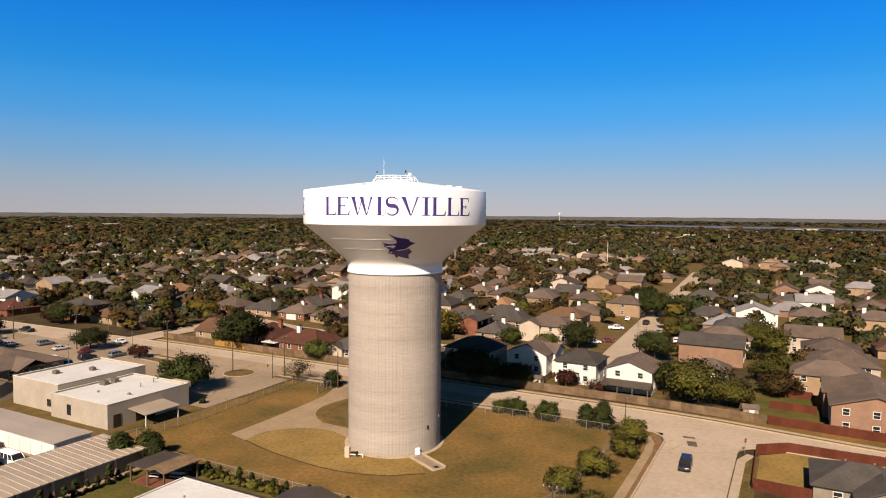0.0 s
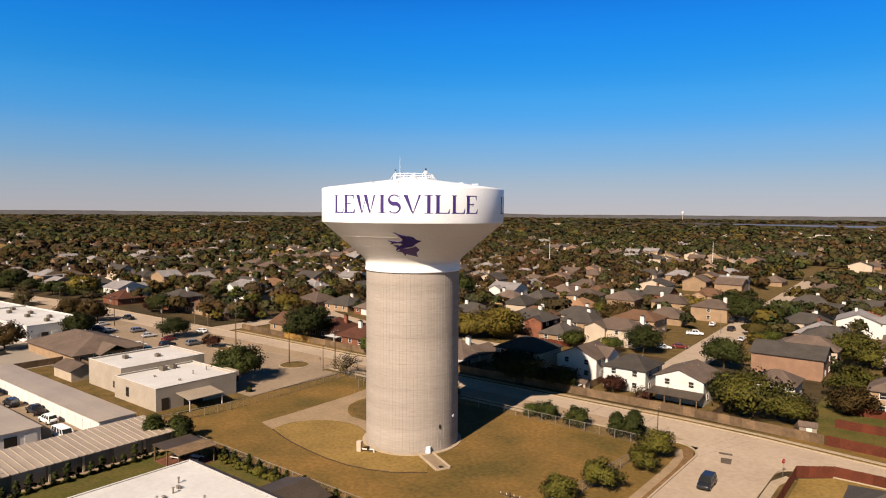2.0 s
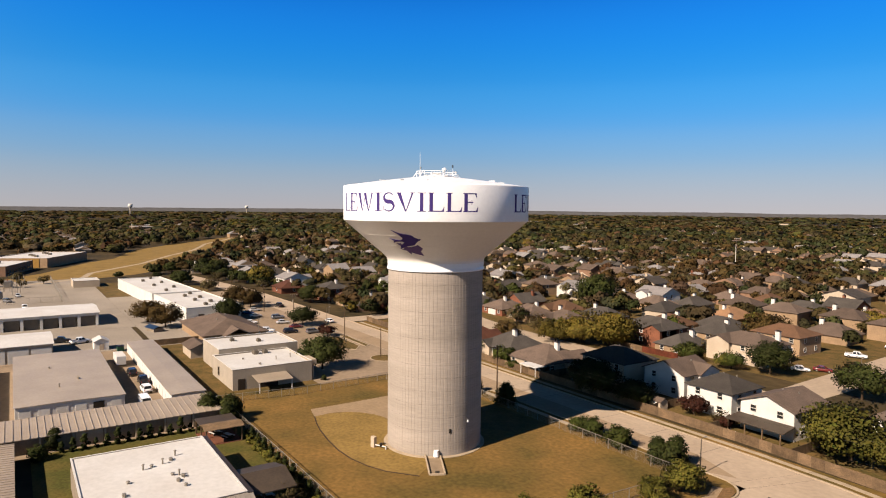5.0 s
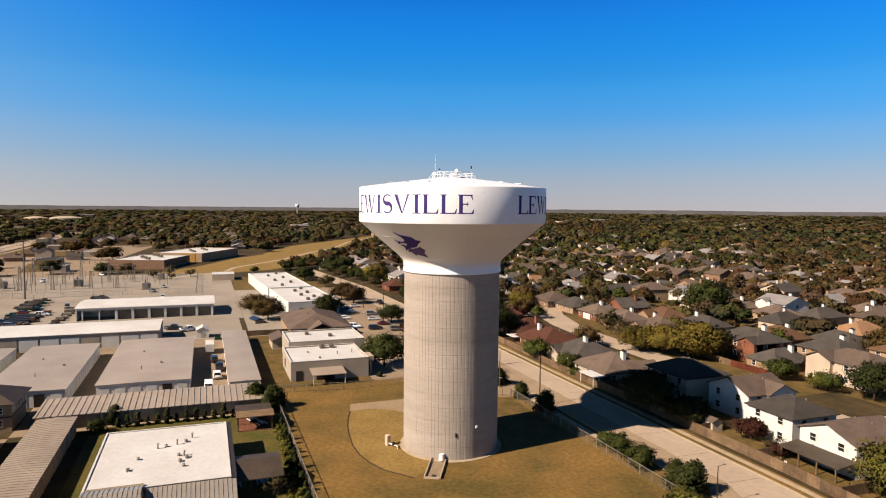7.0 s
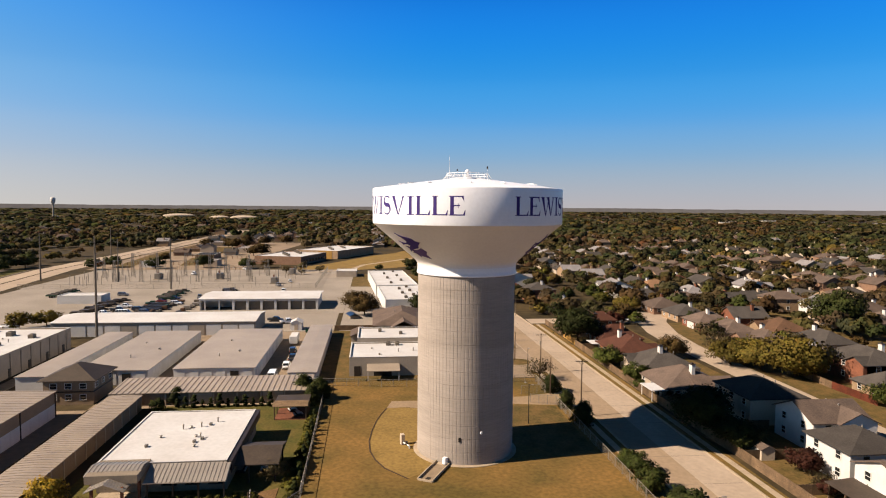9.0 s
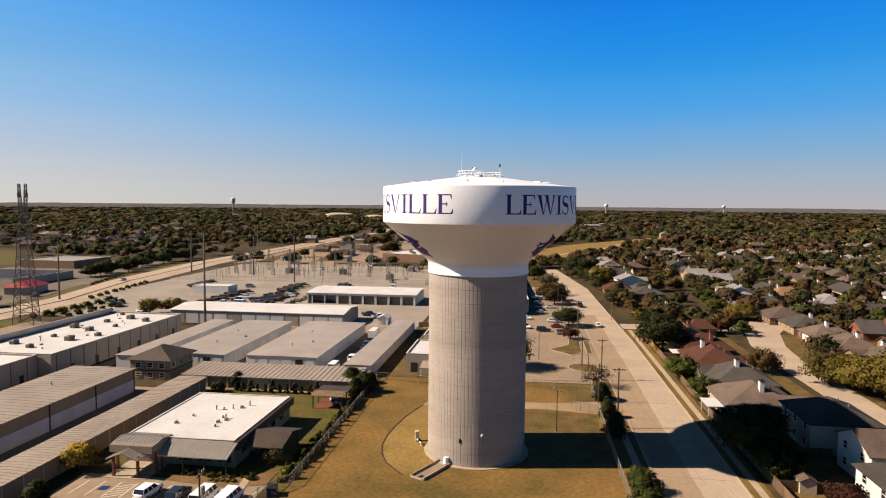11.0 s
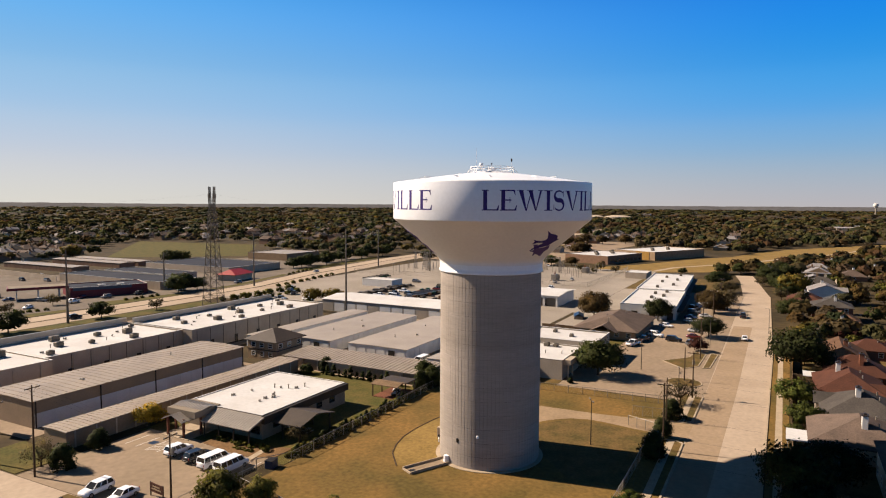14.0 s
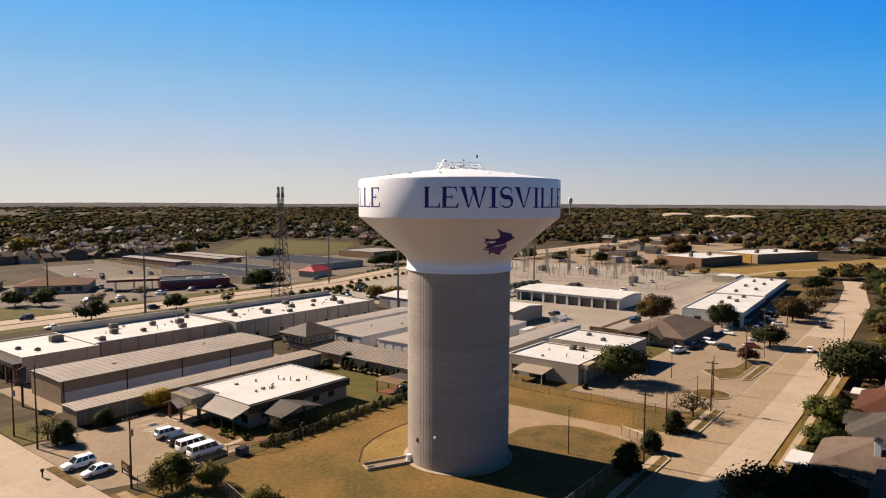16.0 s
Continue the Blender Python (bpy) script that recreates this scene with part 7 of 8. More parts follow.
park(vehicle("van", "white", "white passenger van parked at the clinic", "van"), [(26.2, -37.1, 178), (26.4, -33.3, 178), (-48.8, -41.0, 0), (-150, -112, 90)])
park(vehicle("suv", "white", "white sport utility vehicle parked on concrete"), [(25.6, -46.2, 176), (42.0, -44.3, 2), (-60.9, -39.0, 182), (-117.2, 7.7, 70), (30.5, 126, 95), (-176, -100, 90), (-205, -70, 20), (-96, -240, 100), (-300, -125, 0)])
park(vehicle("sedan", "white", "white saloon car parked on concrete"), [(41.4, -39.3, 4), (-124.9, 33.5, 184), (7.0, 111, 30), (-125.5, 80.5, 3), (-136.0, 8.0, 80), (-140, -108, 90), (-52, -222, 20), (-20, -160, 15), (-120, -214, 8), (-330, -100, 30), (6, 165, 92), (-79, -328, 80), (-97, -352, 85), (-123, -330, 90), (-4.4, -171.5, 3)])
park(vehicle("pickup", "white", "white pickup truck parked in a lot", "pickup truck"), [(-99.7, 4.1, 160), (7.0, 141, 20), (-128, -47, 110), (-150, -120, 90), (-168, -118, 92), (-215, -60, 0), (-70, -221, 12), (-6, -103, 182), (-124, -140, 88), (-150, -172, 12)])
park(vehicle("suv", "black", "black sport utility vehicle on pale concrete"), [(26.0, -41.3, 178), (49.3, 12.5, -88), (-78.9, -39.4, 180), (14.4, 158.7, 88), (-100, -219, 8), (-112, 14, 90), (14, 292, 95), (-160, -110, 88), (0, -104.0, 180), (-182, 12, 60), (-82, -303, 75), (-105, -318, 80), (-69, -299, 70), (-6, -197.2, 2), (-47, -184.8, 182)])
park(vehicle("pickup", "black", "black pickup truck parked in a lot", "pickup truck"), [(-107.5, 5.6, 165), (-69.0, -38.3, 180), (-170.5, 30.5, 184), (-132, -52, 80), (-158, -117, 90), (9.5, 178, 92), (-16, -103.5, 178), (-112, -140, 80), (-120, -152, 95), (-136, -158, 20)])
park(vehicle("sedan", "silver", "silver saloon car parked on concrete"), [(22.3, 141, 92), (-130.8, 18, 80), (-150, 14, 85), (-164, 18, 88), (-147, -117, 90), (-40, -226, 12), (-220, -212, 8), (-258, -62, 10), (-196, 14, 80), (-30, -151, 14)])
park(vehicle("sedan", "maroon", "dark red saloon car parked on concrete"), [(10.6, 115.5, 25), (-71.5, 2.0, 80), (-120, 19, 90), (-183, -108, 90), (-80, -230, 12)])
park(vehicle("suv", "grey", "dark grey sport utility vehicle parked on concrete"), [(-142, 20, 85), (-108, 20.5, 88), (-172, 13, 85), (-153, -105, 90), (-195, -95, 10), (-66, -236, 100), (-155, -212, 8), (0, 188, 92), (14.8, 197, 90), (-86, -222, 10), (-240, -66, 25), (-116, -146, 85), (-142, -166, 10), (-205, -132, 90), (-63, -263, 60), (-118, -339, 88), (-60, -310, 75), (-88, -316, 80), (-110, -304, 80)])
park(vehicle("sedan", "navy", "dark blue saloon car parked on concrete"), [(-158, 13.5, 85), (-188, 13, 85), (-192, -105, 88), (-60, -250, 0), (-10, -153, 14), (-30, 118, 90)])

def stored_trailer(material, load, label):
    """A flat trailer with side rails, wheels and a load."""
    ob = thing("flat_trailer", 0, 0, 0, 0, label, "trailer", "stored trailers")
    part("deck", Geo().box(0, 0, 0.75, 7.0, 2.3, 0.16), M["darksteel"], ob)
    part("load", Geo().box(-0.6, 0, 0.92, 5.2, 2.0, 0.7, b=0.12).box(1.2, 0.2, 1.6, 2.0, 1.3, 0.45, b=0.1), M[load], ob)
    for s in (-1, 1):
        part("side_rail", Geo().box(0, s * 1.12, 0.9, 7.0, 0.08, 0.35), M[material], ob)
        for x in (-1.6, -0.6):
            wh = part("wheel", Geo().cyl(0, 0, -0.13, 0.4, 0.26, 14), M["rubber"], ob)
            wh.matrix_basis = pose(x, s * 1.0, 0.4, 90, 0, 0)
    part("drawbar", Geo().beam((3.5, 0.6, 0.8), (5.0, 0, 0.6), 0.12).beam((3.5, -0.6, 0.8), (5.0, 0, 0.6), 0.12), M["darksteel"], ob)
    return ob


park(stored_trailer("darksteel", "darktrim", "dark flat trailer with stored equipment in the yard"), [(-150 - 4.2 * k, -128 + 1.5 * (k % 3), 88 + 3 * (k % 4)) for k in range(9)] + [(-196 - 4.4 * k, -84 - 1.2 * (k % 3), 92) for k in range(6)])
park(stored_trailer("green", "slate", "dark green flat trailer with pipes in the yard"), [(-190 - 4.0 * k, -108 - 2 * (k % 2), 90) for k in range(7)] + [(-200 - 4.3 * k, -160, 84) for k in range(5)])

# white covered trailer and stored gear in the works yard
tr = thing("box_trailer", -92, -40.5, 0.05, 0, "long white box trailer parked in the lane", "trailer")
part("body", Geo().box(0, 0, 0.7, 7.0, 2.3, 2.2, b=0.06), M["whitewall"], tr)
for s in (-1, 1):
    part("wheel", Geo().box(-1.5, s * 1.0, 0, 0.7, 0.25, 0.72, b=0.2), M["rubber"], tr)
rng = random.Random(3)
for k in range(26):
    x, y = -140 - 5.5 * (k % 9), -92 - 9 * (k // 9) + rng.uniform(-1, 1)
    st = thing("equipment_stack", x, y, 0.05, rng.choice((0, 90)), "dark stacked steel equipment in the works yard", "equipment", "stored equipment")
    part("base", Geo().box(0, 0, 0, rng.uniform(2.5, 5.0), 1.6, 0.5), M["darksteel"], st)
    part("load", Geo().box(rng.uniform(-0.4, 0.4), 0, 0.5, rng.uniform(1.8, 3.4), 1.3, rng.uniform(0.4, 1.3), b=0.1), M[rng.choice(("darksteel", "dullsteel", "rust", "steel", "green"))], st)
for k in range(5):
    x = -174 + 4.2 * k
    tk = thing("flatbed_trailer", x, -106, 0.05, 90, "dark flatbed trailer in the works yard", "trailer", "flatbed trailers")
    part("deck", Geo().box(0, 0, 0.9, 9.5, 2.4, 0.3), M["darksteel"], tk)
    for s in (-3, -1.8, 3):
        part("axle", Geo().box(s, 0, 0, 0.8, 2.3, 0.85, b=0.2), M["rubber"], tk)

# ---- fences ----
def chain_fence(pts, h=1.8, label="galvanised chain-link fence with steel posts", step=3.0, kind="steel"):
    """Posts, a top rail and a wire mesh along a line."""
    ob = thing("chain_link_fence", 0, 0, 0, 0, label, "fence")
    post = mesh_of("post", Geo().cyl(0, 0, 0, 0.06, h + 0.08, 6).cyl(0, 0, h + 0.08, 0.06, 0.05, 6, 0.01), M[kind])
    wires = Geo()
    for a, b in zip(pts, pts[1:]):
        ln = math.dist(a, b)
        n = max(1, round(ln / step))
        at = lambda u: (a[0] + (b[0] - a[0]) * u, a[1] + (b[1] - a[1]) * u)
        for k in range(n + 1):
            part("post", post, None, ob).matrix_basis = pose(*at(k / n), 0)
        part("top_rail", Geo().beam((*a, h), (*b, h), 0.075, n=5), M[kind], ob)
        m = int(ln / 0.28)
        for k in range(m):
            for s in (0, 1):
                p, q = at((k + s * 0) / m), at(min(1, (k + 2.2) / m) if s == 0 else max(0, (k - 2.2) / m))
                wires.beam((*p, 0.05), (*q, h), 0.012, n=3)
    tagged(part("wire_mesh", wires, M[kind], ob), kind="stuff")
    return ob


chain_fence([(-30, -27.2), (19.5, -26.9), (24.5, -29.8), (40, -29.5)])
chain_fence([(-43.0, -28), (-40.5, -11.5), (-41.4, 4.8), (-42.6, 18.3), (-42.6, 23.6), (-33.0, 23.6)])
chain_fence([(-30, -27.2), (-43.0, -28)])
chain_fence([(-23.6, 23.6), (4.5, 23.8), (35.5, 23.9), (36.2, 14), (35.2, -8), (31.0, -27)])
for leaf in ([(-33.0, 23.4), (-32.3, 17.7)], [(-23.6, 23.4), (-25.6, 18.2)]):
    chain_fence(leaf, 2.0, "chain-link gate leaf standing open beside the drive", 1.9)
chain_fence([(-232.2, -192), (-232.2, -46), (-330, -46)], 2.4, "chain-link fence round the substation", 4.0)


def board_fence(pts, h, material, label, name="board_fence"):
    """Upright boards in panels between posts."""
    ob = thing(name, 0, 0, 0, 0, label, "fence")
    rg, made = random.Random(len(pts) * 7 + int(h * 10)), {}
    for a, b in zip(pts, pts[1:]):
        ln = math.dist(a, b)
        n = max(1, round(ln / 2.4))
        rot = math.degrees(math.atan2(b[1] - a[1], b[0] - a[0]))
        w = ln / n
        key = round(w, 2)
        if key not in made:
            made[key] = []
            for v in range(3):
                g, m = Geo(), max(3, int(w / 0.15))
                line = []
                for k in range(m):
                    y, z, x0, x1 = rg.uniform(-0.008, 0.008), h + rg.uniform(-0.04, 0.04), w * k / m, w * (k + 1) / m
                    line += [(x0, 0.03, z - 0.06), (x0 + 0.01, y - 0.012, z), (x1 - 0.01, y - 0.012, z)]
                line.append((w, 0.03, h - 0.06))
                c = len(line)
                g.add([(x, y, 0) for x, y, z in line] + line + [(x, 0.05, z) for x, y, z in line] + [(x, 0.05, 0) for x, y, z in line],
                      [(r * c + q, r * c + q + 1, (r + 1) * c + q + 1, (r + 1) * c + q) for r in range(3) for q in range(c - 1)])
                made[key].append(mesh_of("panel", g, M[material]))
        for k in range(n):
            u = k / n
            p = part("panel", made[key][rg.randrange(3)], None, ob)
            p.matrix_basis = pose(a[0] + (b[0] - a[0]) * u, a[1] + (b[1] - a[1]) * u, 0, 0, 0, rot)
    return ob


board_fence([(-35, 46.2), (5, 46.8), (32, 46.9), (46, 46.2), (60.3, 45.3)], 1.85, "wood", "weathered grey-brown wooden fence along the street")
board_fence([(-84, 46.6), (-35, 46.2)], 1.85, "wood", "brown wooden fence behind the houses")
board_fence([(-97, 46.7), (-84, 46.6)], 1.85, "newwood", "bright yellow new wooden fence")
board_fence([(-121, 46.9), (-97, 46.7)], 1.85, "wood", "brown wooden fence behind the houses")
board_fence([(60.5, 45.2), (82, 43.6), (125, 43.0)], 1.9, "redwood", "red-stained wooden fence along the street")
board_fence([(59.6, 8.4), (59.4, 25.4), (64.2, 29.0), (77, 29.0), (110, 29.0)], 1.9, "redwood", "red-stained wooden fence round a corner lot")
board_fence([(59.8, 8.4), (80, 7.5)], 1.9, "redwood", "red-stained wooden fence round a corner lot")
for x, y0, y1 in ((24, 47, 57), (10, 47, 60), (-5, 47, 61), (-22.5, 46.6, 57), (-40.5, 46.4, 54), (-58.5, 46.5, 54), (-78, 46.6, 55), (40, 47, 66), (55, 46, 68)):
    board_fence([(x, y0), (x, y1)], 1.8, "wood", "grey wooden fence between back yards")
for y, x0, x1 in ((57.8, 60.4, 69.5), (70, 60.3, 69)):
    board_fence([(x0, y), (x1, y)], 1.8, "redwood", "red-brown wooden fence between back yards")
board_fence([(-113, -29.4), (-113, -14), (-100, -13.8)], 1.8, "wood", "dark wooden fence beside the office")
board_fence([(-31, 93.5), (-46, 94), (-46, 101)], 1.8, "wood", "brown wooden yard fence")
board_fence([(-31, 93.5), (-17, 94)], 1.8, "redwood", "red-brown wooden yard fence")

# sheds and yard clutter behind the fence
for x, y, r, c in ((9.0, 51.0, 0, "cream"), (57.0, 49.5, 10, "greywall"), (-26, 49.4, 0, "wood")):
    sd2 = thing("garden_shed", x, y, 0, r, "small pale garden shed with a pitched roof", "shed", "garden sheds")
    part("wall", gable_wall(-1.5, -1.2, 1.5, 1.2, 1.9, 2.6), M[c], sd2)
    part("roof", gable(-1.5, -1.2, 1.5, 1.2, 1.95, 2.65, "x", 0.2, 0.1), M["shingle"], sd2)
    door(sd2, 0.2, -1.22, 1.0, 1.7, "-y", "trim")
for x, y, s, c in ((28, 49.2, 0.9, "trim"), (30.5, 49.0, 1.1, "steel"), (33, 49.4, 0.8, "red"), (26.3, 50.2, 0.9, "darksteel")):
    ch = thing("patio_chair", x, y, 0, x * 40, "pale garden chair on the patio", "chair", "patio chairs")
    part("seat", Geo().box(0, 0, 0.4, 0.5 * s, 0.5 * s, 0.06), M[c], ch)
    part("backrest", Geo().box(0, 0.25 * s, 0.46, 0.5 * s, 0.05, 0.5), M[c], ch)
    for sx in (-1, 1):
        for sy in (-1, 1):
            part("leg", Geo().box(sx * 0.2 * s, sy * 0.2 * s, 0, 0.05, 0.05, 0.4), M[c], ch)

# ---- poles and lines ----
def utility_pole(x, y, h, rot=90.0, arms=1, drum=False, label="wooden utility pole with a crossarm", lean=0.0):
    ob = thing("utility_pole", x, y, 0, rot, label, "utility pole", "utility poles")
    part("shaft", Geo().cyl(0, 0, -0.3, 0.17, h + 0.3, 10, 0.1), M["pole"], ob)
    for k in range(arms):
        z = h - 0.5 - 1.1 * k
        arm = part("crossarm", Geo().box(0, 0.14, z, 2.6, 0.12, 0.14), M["pole"], ob)
        for s in (-1.15, -0.45, 0.45, 1.15):
            part("insulator", Geo().cyl(s, 0.14, z + 0.14, 0.05, 0.2, 6, 0.03), M["trim"], arm)
        part("brace", Geo().beam((0.75, 0.12, z), (0, 0.12, z - 0.7), 0.05).beam((-0.75, 0.12, z), (0, 0.12, z - 0.7), 0.05), M["dullsteel"], ob)
    if drum:
        part("transformer", Geo().cyl(0.0, 0.42, h - 3.0, 0.26, 0.95, 12).cyl(0, 0.42, h - 2.05, 0.2, 0.12, 12, 0.1), M["steel"], ob, "grey transformer drum")
    return ob


def wires(a, b, h1, h2, offs, sag=0.8, n=10, label="thin dark overhead cables"):
    """Cables sagging between two poles, side by side."""
    d = Vector((b[0] - a[0], b[1] - a[1], 0)).normalized()
    side = Vector((-d.y, d.x, 0))
    ob = thing("overhead_line", a[0], a[1], 0, 0, label, "cable", "overhead lines")
    for o, dz in offs:
        g = Geo()
        for i in range(n + 1):
            u = i / n
            p = Vector((b[0] - a[0], b[1] - a[1], 0)) * u + side * o + Vector((0, 0, h1 + (h2 - h1) * u + dz - 4 * sag * u * (1 - u)))
            g.v += [tuple(p + side * 0.006), tuple(p - side * 0.006), tuple(p + Vector((0, 0, 0.01)))]
            if i:
                k = 3 * i
                g.f += [(k - 3 + j, k - 3 + (j + 1) % 3, k + (j + 1) % 3, k + j) for j in range(3)]
        g.f += [(0, 2, 1), (3 * n, 3 * n + 1, 3 * n + 2)]
        part("cable", g, M["darksteel"], ob)
    return ob


STREET_POLES = ((-15.2, 26.3, 12.0, 1, False), (-50.5, 26.9, 10.5, 1, True), (-91.0, 24.1, 11.5, 1, False), (-127.3, 20.8, 11.0, 1, True), (-161, 20.9, 11.0, 1, False), (-205, 20, 11, 1, False))
for x, y, h, n, dr in STREET_POLES:
    utility_pole(x, y, h, 90, n, dr)
for p, q in zip(STREET_POLES, STREET_POLES[1:]):
    wires(p, q, p[2] - 0.2, q[2] - 0.2, ((-1.1, 0), (1.1, 0), (0, -2.4)), 0.7)
wires((-15.2, 26.3), (62, 34), 11.8, 11, ((-1.1, 0), (1.1, 0)), 1.2)
utility_pole(-31.5, 24.3, 8.8, 90, 0, False, "plain wooden service pole")
utility_pole(-65.0, 23.3, 8.2, 90, 0, False, "plain dark wooden service pole")
CLINIC_POLES = ((40.6, -30.2, 11.0), (42.8, -58, 14.5), (42.9, -68, 10.5), (42, -110, 12))
for x, y, h in CLINIC_POLES:
    utility_pole(x, y, h, 8, 1, h < 12, "leaning wooden utility pole beside the clinic lot" if h == 11 else "wooden utility pole beside the clinic lot")
for p, q in zip(CLINIC_POLES, CLINIC_POLES[1:]):
    wires(p, q, p[2] - 0.3, q[2] - 0.3, ((-1.0, 0), (0, 0), (1.0, 0)), 0.6)
wires((42.9, -68), (30, -103), 10, 8, ((-0.5, 0), (0.5, -0.4)), 0.6)
wires((40.6, -30.2), (62, 30), 10.7, 10, ((-1.0, 0), (1.0, 0)), 1.0)


def lamp(x, y, h, rot=0.0, heads=1, label="slim grey street lamp", material="dullsteel"):
    ob = thing("street_lamp", x, y, 0, rot, label, "street lamp", "street lamps")
    part("pole", Geo().cyl(0, 0, 0, 0.1, h, 8, 0.06), M[material], ob)
    for k in range(heads):
        s = 1 if k == 0 else -1
        part("arm", Geo().beam((0, 0, h - 0.1), (s * 0.9, 0, h + 0.1), 0.06), M[material], ob)
        part("head", Geo().box(s * 1.05, 0, h + 0.03, 0.6, 0.3, 0.14, b=0.04), M["steel"], ob)
    return ob


lamp(-11.9, 14.5, 8.0, 30, 2, "twin-headed yard lamp on a dark pole", "darksteel")
lamp(36.0, 27.6, 6.0, 90, 1, "short dark street lamp beside the kerb", "darksteel")
lamp(-71.1, 11.9, 7.5, 0, 2, "twin-headed lot lamp on a dark pole", "darksteel")
lamp(-107.3, 25.0, 8.5, 90, 1), lamp(-51.7, 23.8, 6.5, 0, 1, "lamp on a dark pole beside the lot", "darksteel"), lamp(-94.4, -2.4, 9.0, 20, 1, "tall slim lot lamp", "dullsteel")
lamp(-140, 40, 8.5, -90, 1), lamp(13, 150, 8, 180, 1), lamp(25, 104, 8, 180, 1)


def steel_pole(x, y, h, label="tall tapered steel transmission pole"):
    ob = thing("transmission_pole", x, y, 0, 0, label, "pole", "transmission poles")
    part("shaft", Geo().cyl(0, 0, 0, 0.45, h, 12, 0.2), M["dullsteel"], ob)
    for k in range(3):
        part("arm", Geo().beam((0, 0, h - 2 - 3.5 * k), (0.3, 2.6 if k % 2 else -2.6, h - 1.6 - 3.5 * k), 0.16, 0.1), M["dullsteel"], ob)
    return ob


for x, y, h in ((-99.2, -101.8, 33), (-229.7, -117.7, 26), (-150, -196, 27), (-270, -199, 26), (-40, -178, 26), (-380, -203, 26), (-262, -155, 24), (30, -168, 26), (-30, -240, 18), (-120, -226, 18)):
    steel_pole(x, y, h)
for a, b in (((-99.2, -101.8), (-229.7, -117.7)), ((30, -168), (-40, -178)), ((-40, -178), (-150, -196)), ((-150, -196), (-270, -199)), ((-270, -199), (-380, -203)), ((-229.7, -117.7), (-270, -199))):
    wires(a, b, 25, 25, ((-2.4, 0), (2.4, -3), (-2.4, -6)), 2.5)


def lattice(g, p, q, w0, w1, bays, bar):
    """A square braced mast from p up to q."""
    last = None
    for k in range(bays + 1):
        u = k / bays
        c = Vector(p).lerp(Vector(q), u)
        w = w0 + (w1 - w0) * u
        ring = [c + Vector((sx * w, sy * w, 0)) for sx, sy in ((1, 1), (-1, 1), (-1, -1), (1, -1))]
        for i in range(4):
            g.beam(ring[i], ring[(i + 1) % 4], bar * 0.6)
            if last:
                g.beam(last[i], ring[i], bar)
                g.beam(last[i], ring[(i + 1) % 4], bar * 0.55)
                g.beam(last[(i + 1) % 4], ring[i], bar * 0.55)
        last = ring
    return g


pyl = thing("lattice_pylon", -95.5, -166.5, 0, 20, "tall grey lattice transmission pylon with two horns", "pylon")
part("lower_mast", lattice(Geo(), (0, 0, 0), (0, 0, 24), 3.3, 1.9, 7, 0.24), M["dullsteel"], pyl)
part("upper_mast", lattice(Geo(), (0, 0, 24), (0, 0, 39), 1.9, 1.15, 6, 0.2), M["dullsteel"], pyl)
for s in (-1, 1):
    horn = part("horn", lattice(Geo(), (0, s * 0.75, 39), (0, s * 1.05, 49), 0.5, 0.32, 6, 0.15), M["dullsteel"], pyl)
    part("aerial_panel", Geo().box(0.7, s * 1.2, 44.2, 0.25, 0.5, 1.8, b=0.05).box(-0.7, s * 1.2, 44.2, 0.25, 0.5, 1.8, b=0.05), M["greywall"], horn)
    part("crossarm", Geo().beam((0, s * 1.3, 37), (0, s * 2.6, 37.8), 0.2, 0.1).beam((0, s * 1.3, 39), (0, s * 2.6, 37.8), 0.14, 0.1), M["dullsteel"], pyl)
for b in ((-380, -260), (180, -120)):
    wires((-95.5, -166.5), b, 37, 34, ((-5, 0), (5, 0), (-5, -6), (5, -6), (0, 9)), 5, 16)

# ---- substation ----
def gantry(x, y, w, h, rot=0):
    ob = thing("substation_gantry", x, y, 0, rot, "grey steel lattice gantry in the substation", "gantry", "substation gantries")
    for s in (-1, 1):
        part("column", lattice(Geo(), (s * w / 2, 0, 0), (s * w / 2, 0, h), 0.8, 0.4, 5, 0.13), M["steel"], ob)
    part("girder", Geo().beam((-w / 2, 0.35, h - 1), (w / 2, 0.35, h - 1), 0.14).beam((-w / 2, -0.35, h - 1), (w / 2, -0.35, h - 1), 0.14).beam((-w / 2, 0, h - 0.2), (w / 2, 0, h - 0.2), 0.14), M["steel"], ob)
    for k in range(5):
        part("insulator", Geo().cyl(-w / 2 + w * (k + 0.5) / 5, 0, h - 2.6, 0.12, 1.6, 8), M["brick"], ob)
    return ob


rng = random.Random(9)
for x, y, w, h, r in ((-262, -150, 14, 12, 90), (-262, -120, 14, 12, 90), (-290, -150, 14, 14, 90), (-290, -120, 14, 14, 90), (-262, -90, 12, 9, 90), (-290, -85, 12, 10, 90), (-276, -170, 12, 11, 0), (-305, -100, 14, 12, 90)):
    gantry(x, y, w, h, r)
for k in range(110):
    x, y = rng.uniform(-318, -242), rng.uniform(-180, -58)
    bp = thing("bus_support", x, y, 0, 0, "slim grey insulator post on a steel stand", "insulator post", "substation posts")
    part("stand", Geo().cyl(0, 0, 0, 0.12, 3.2, 6), M["steel"], bp)
    part("insulator", Geo().cyl(0, 0, 3.2, 0.17, 1.6, 8, 0.12), M["steel"], bp)
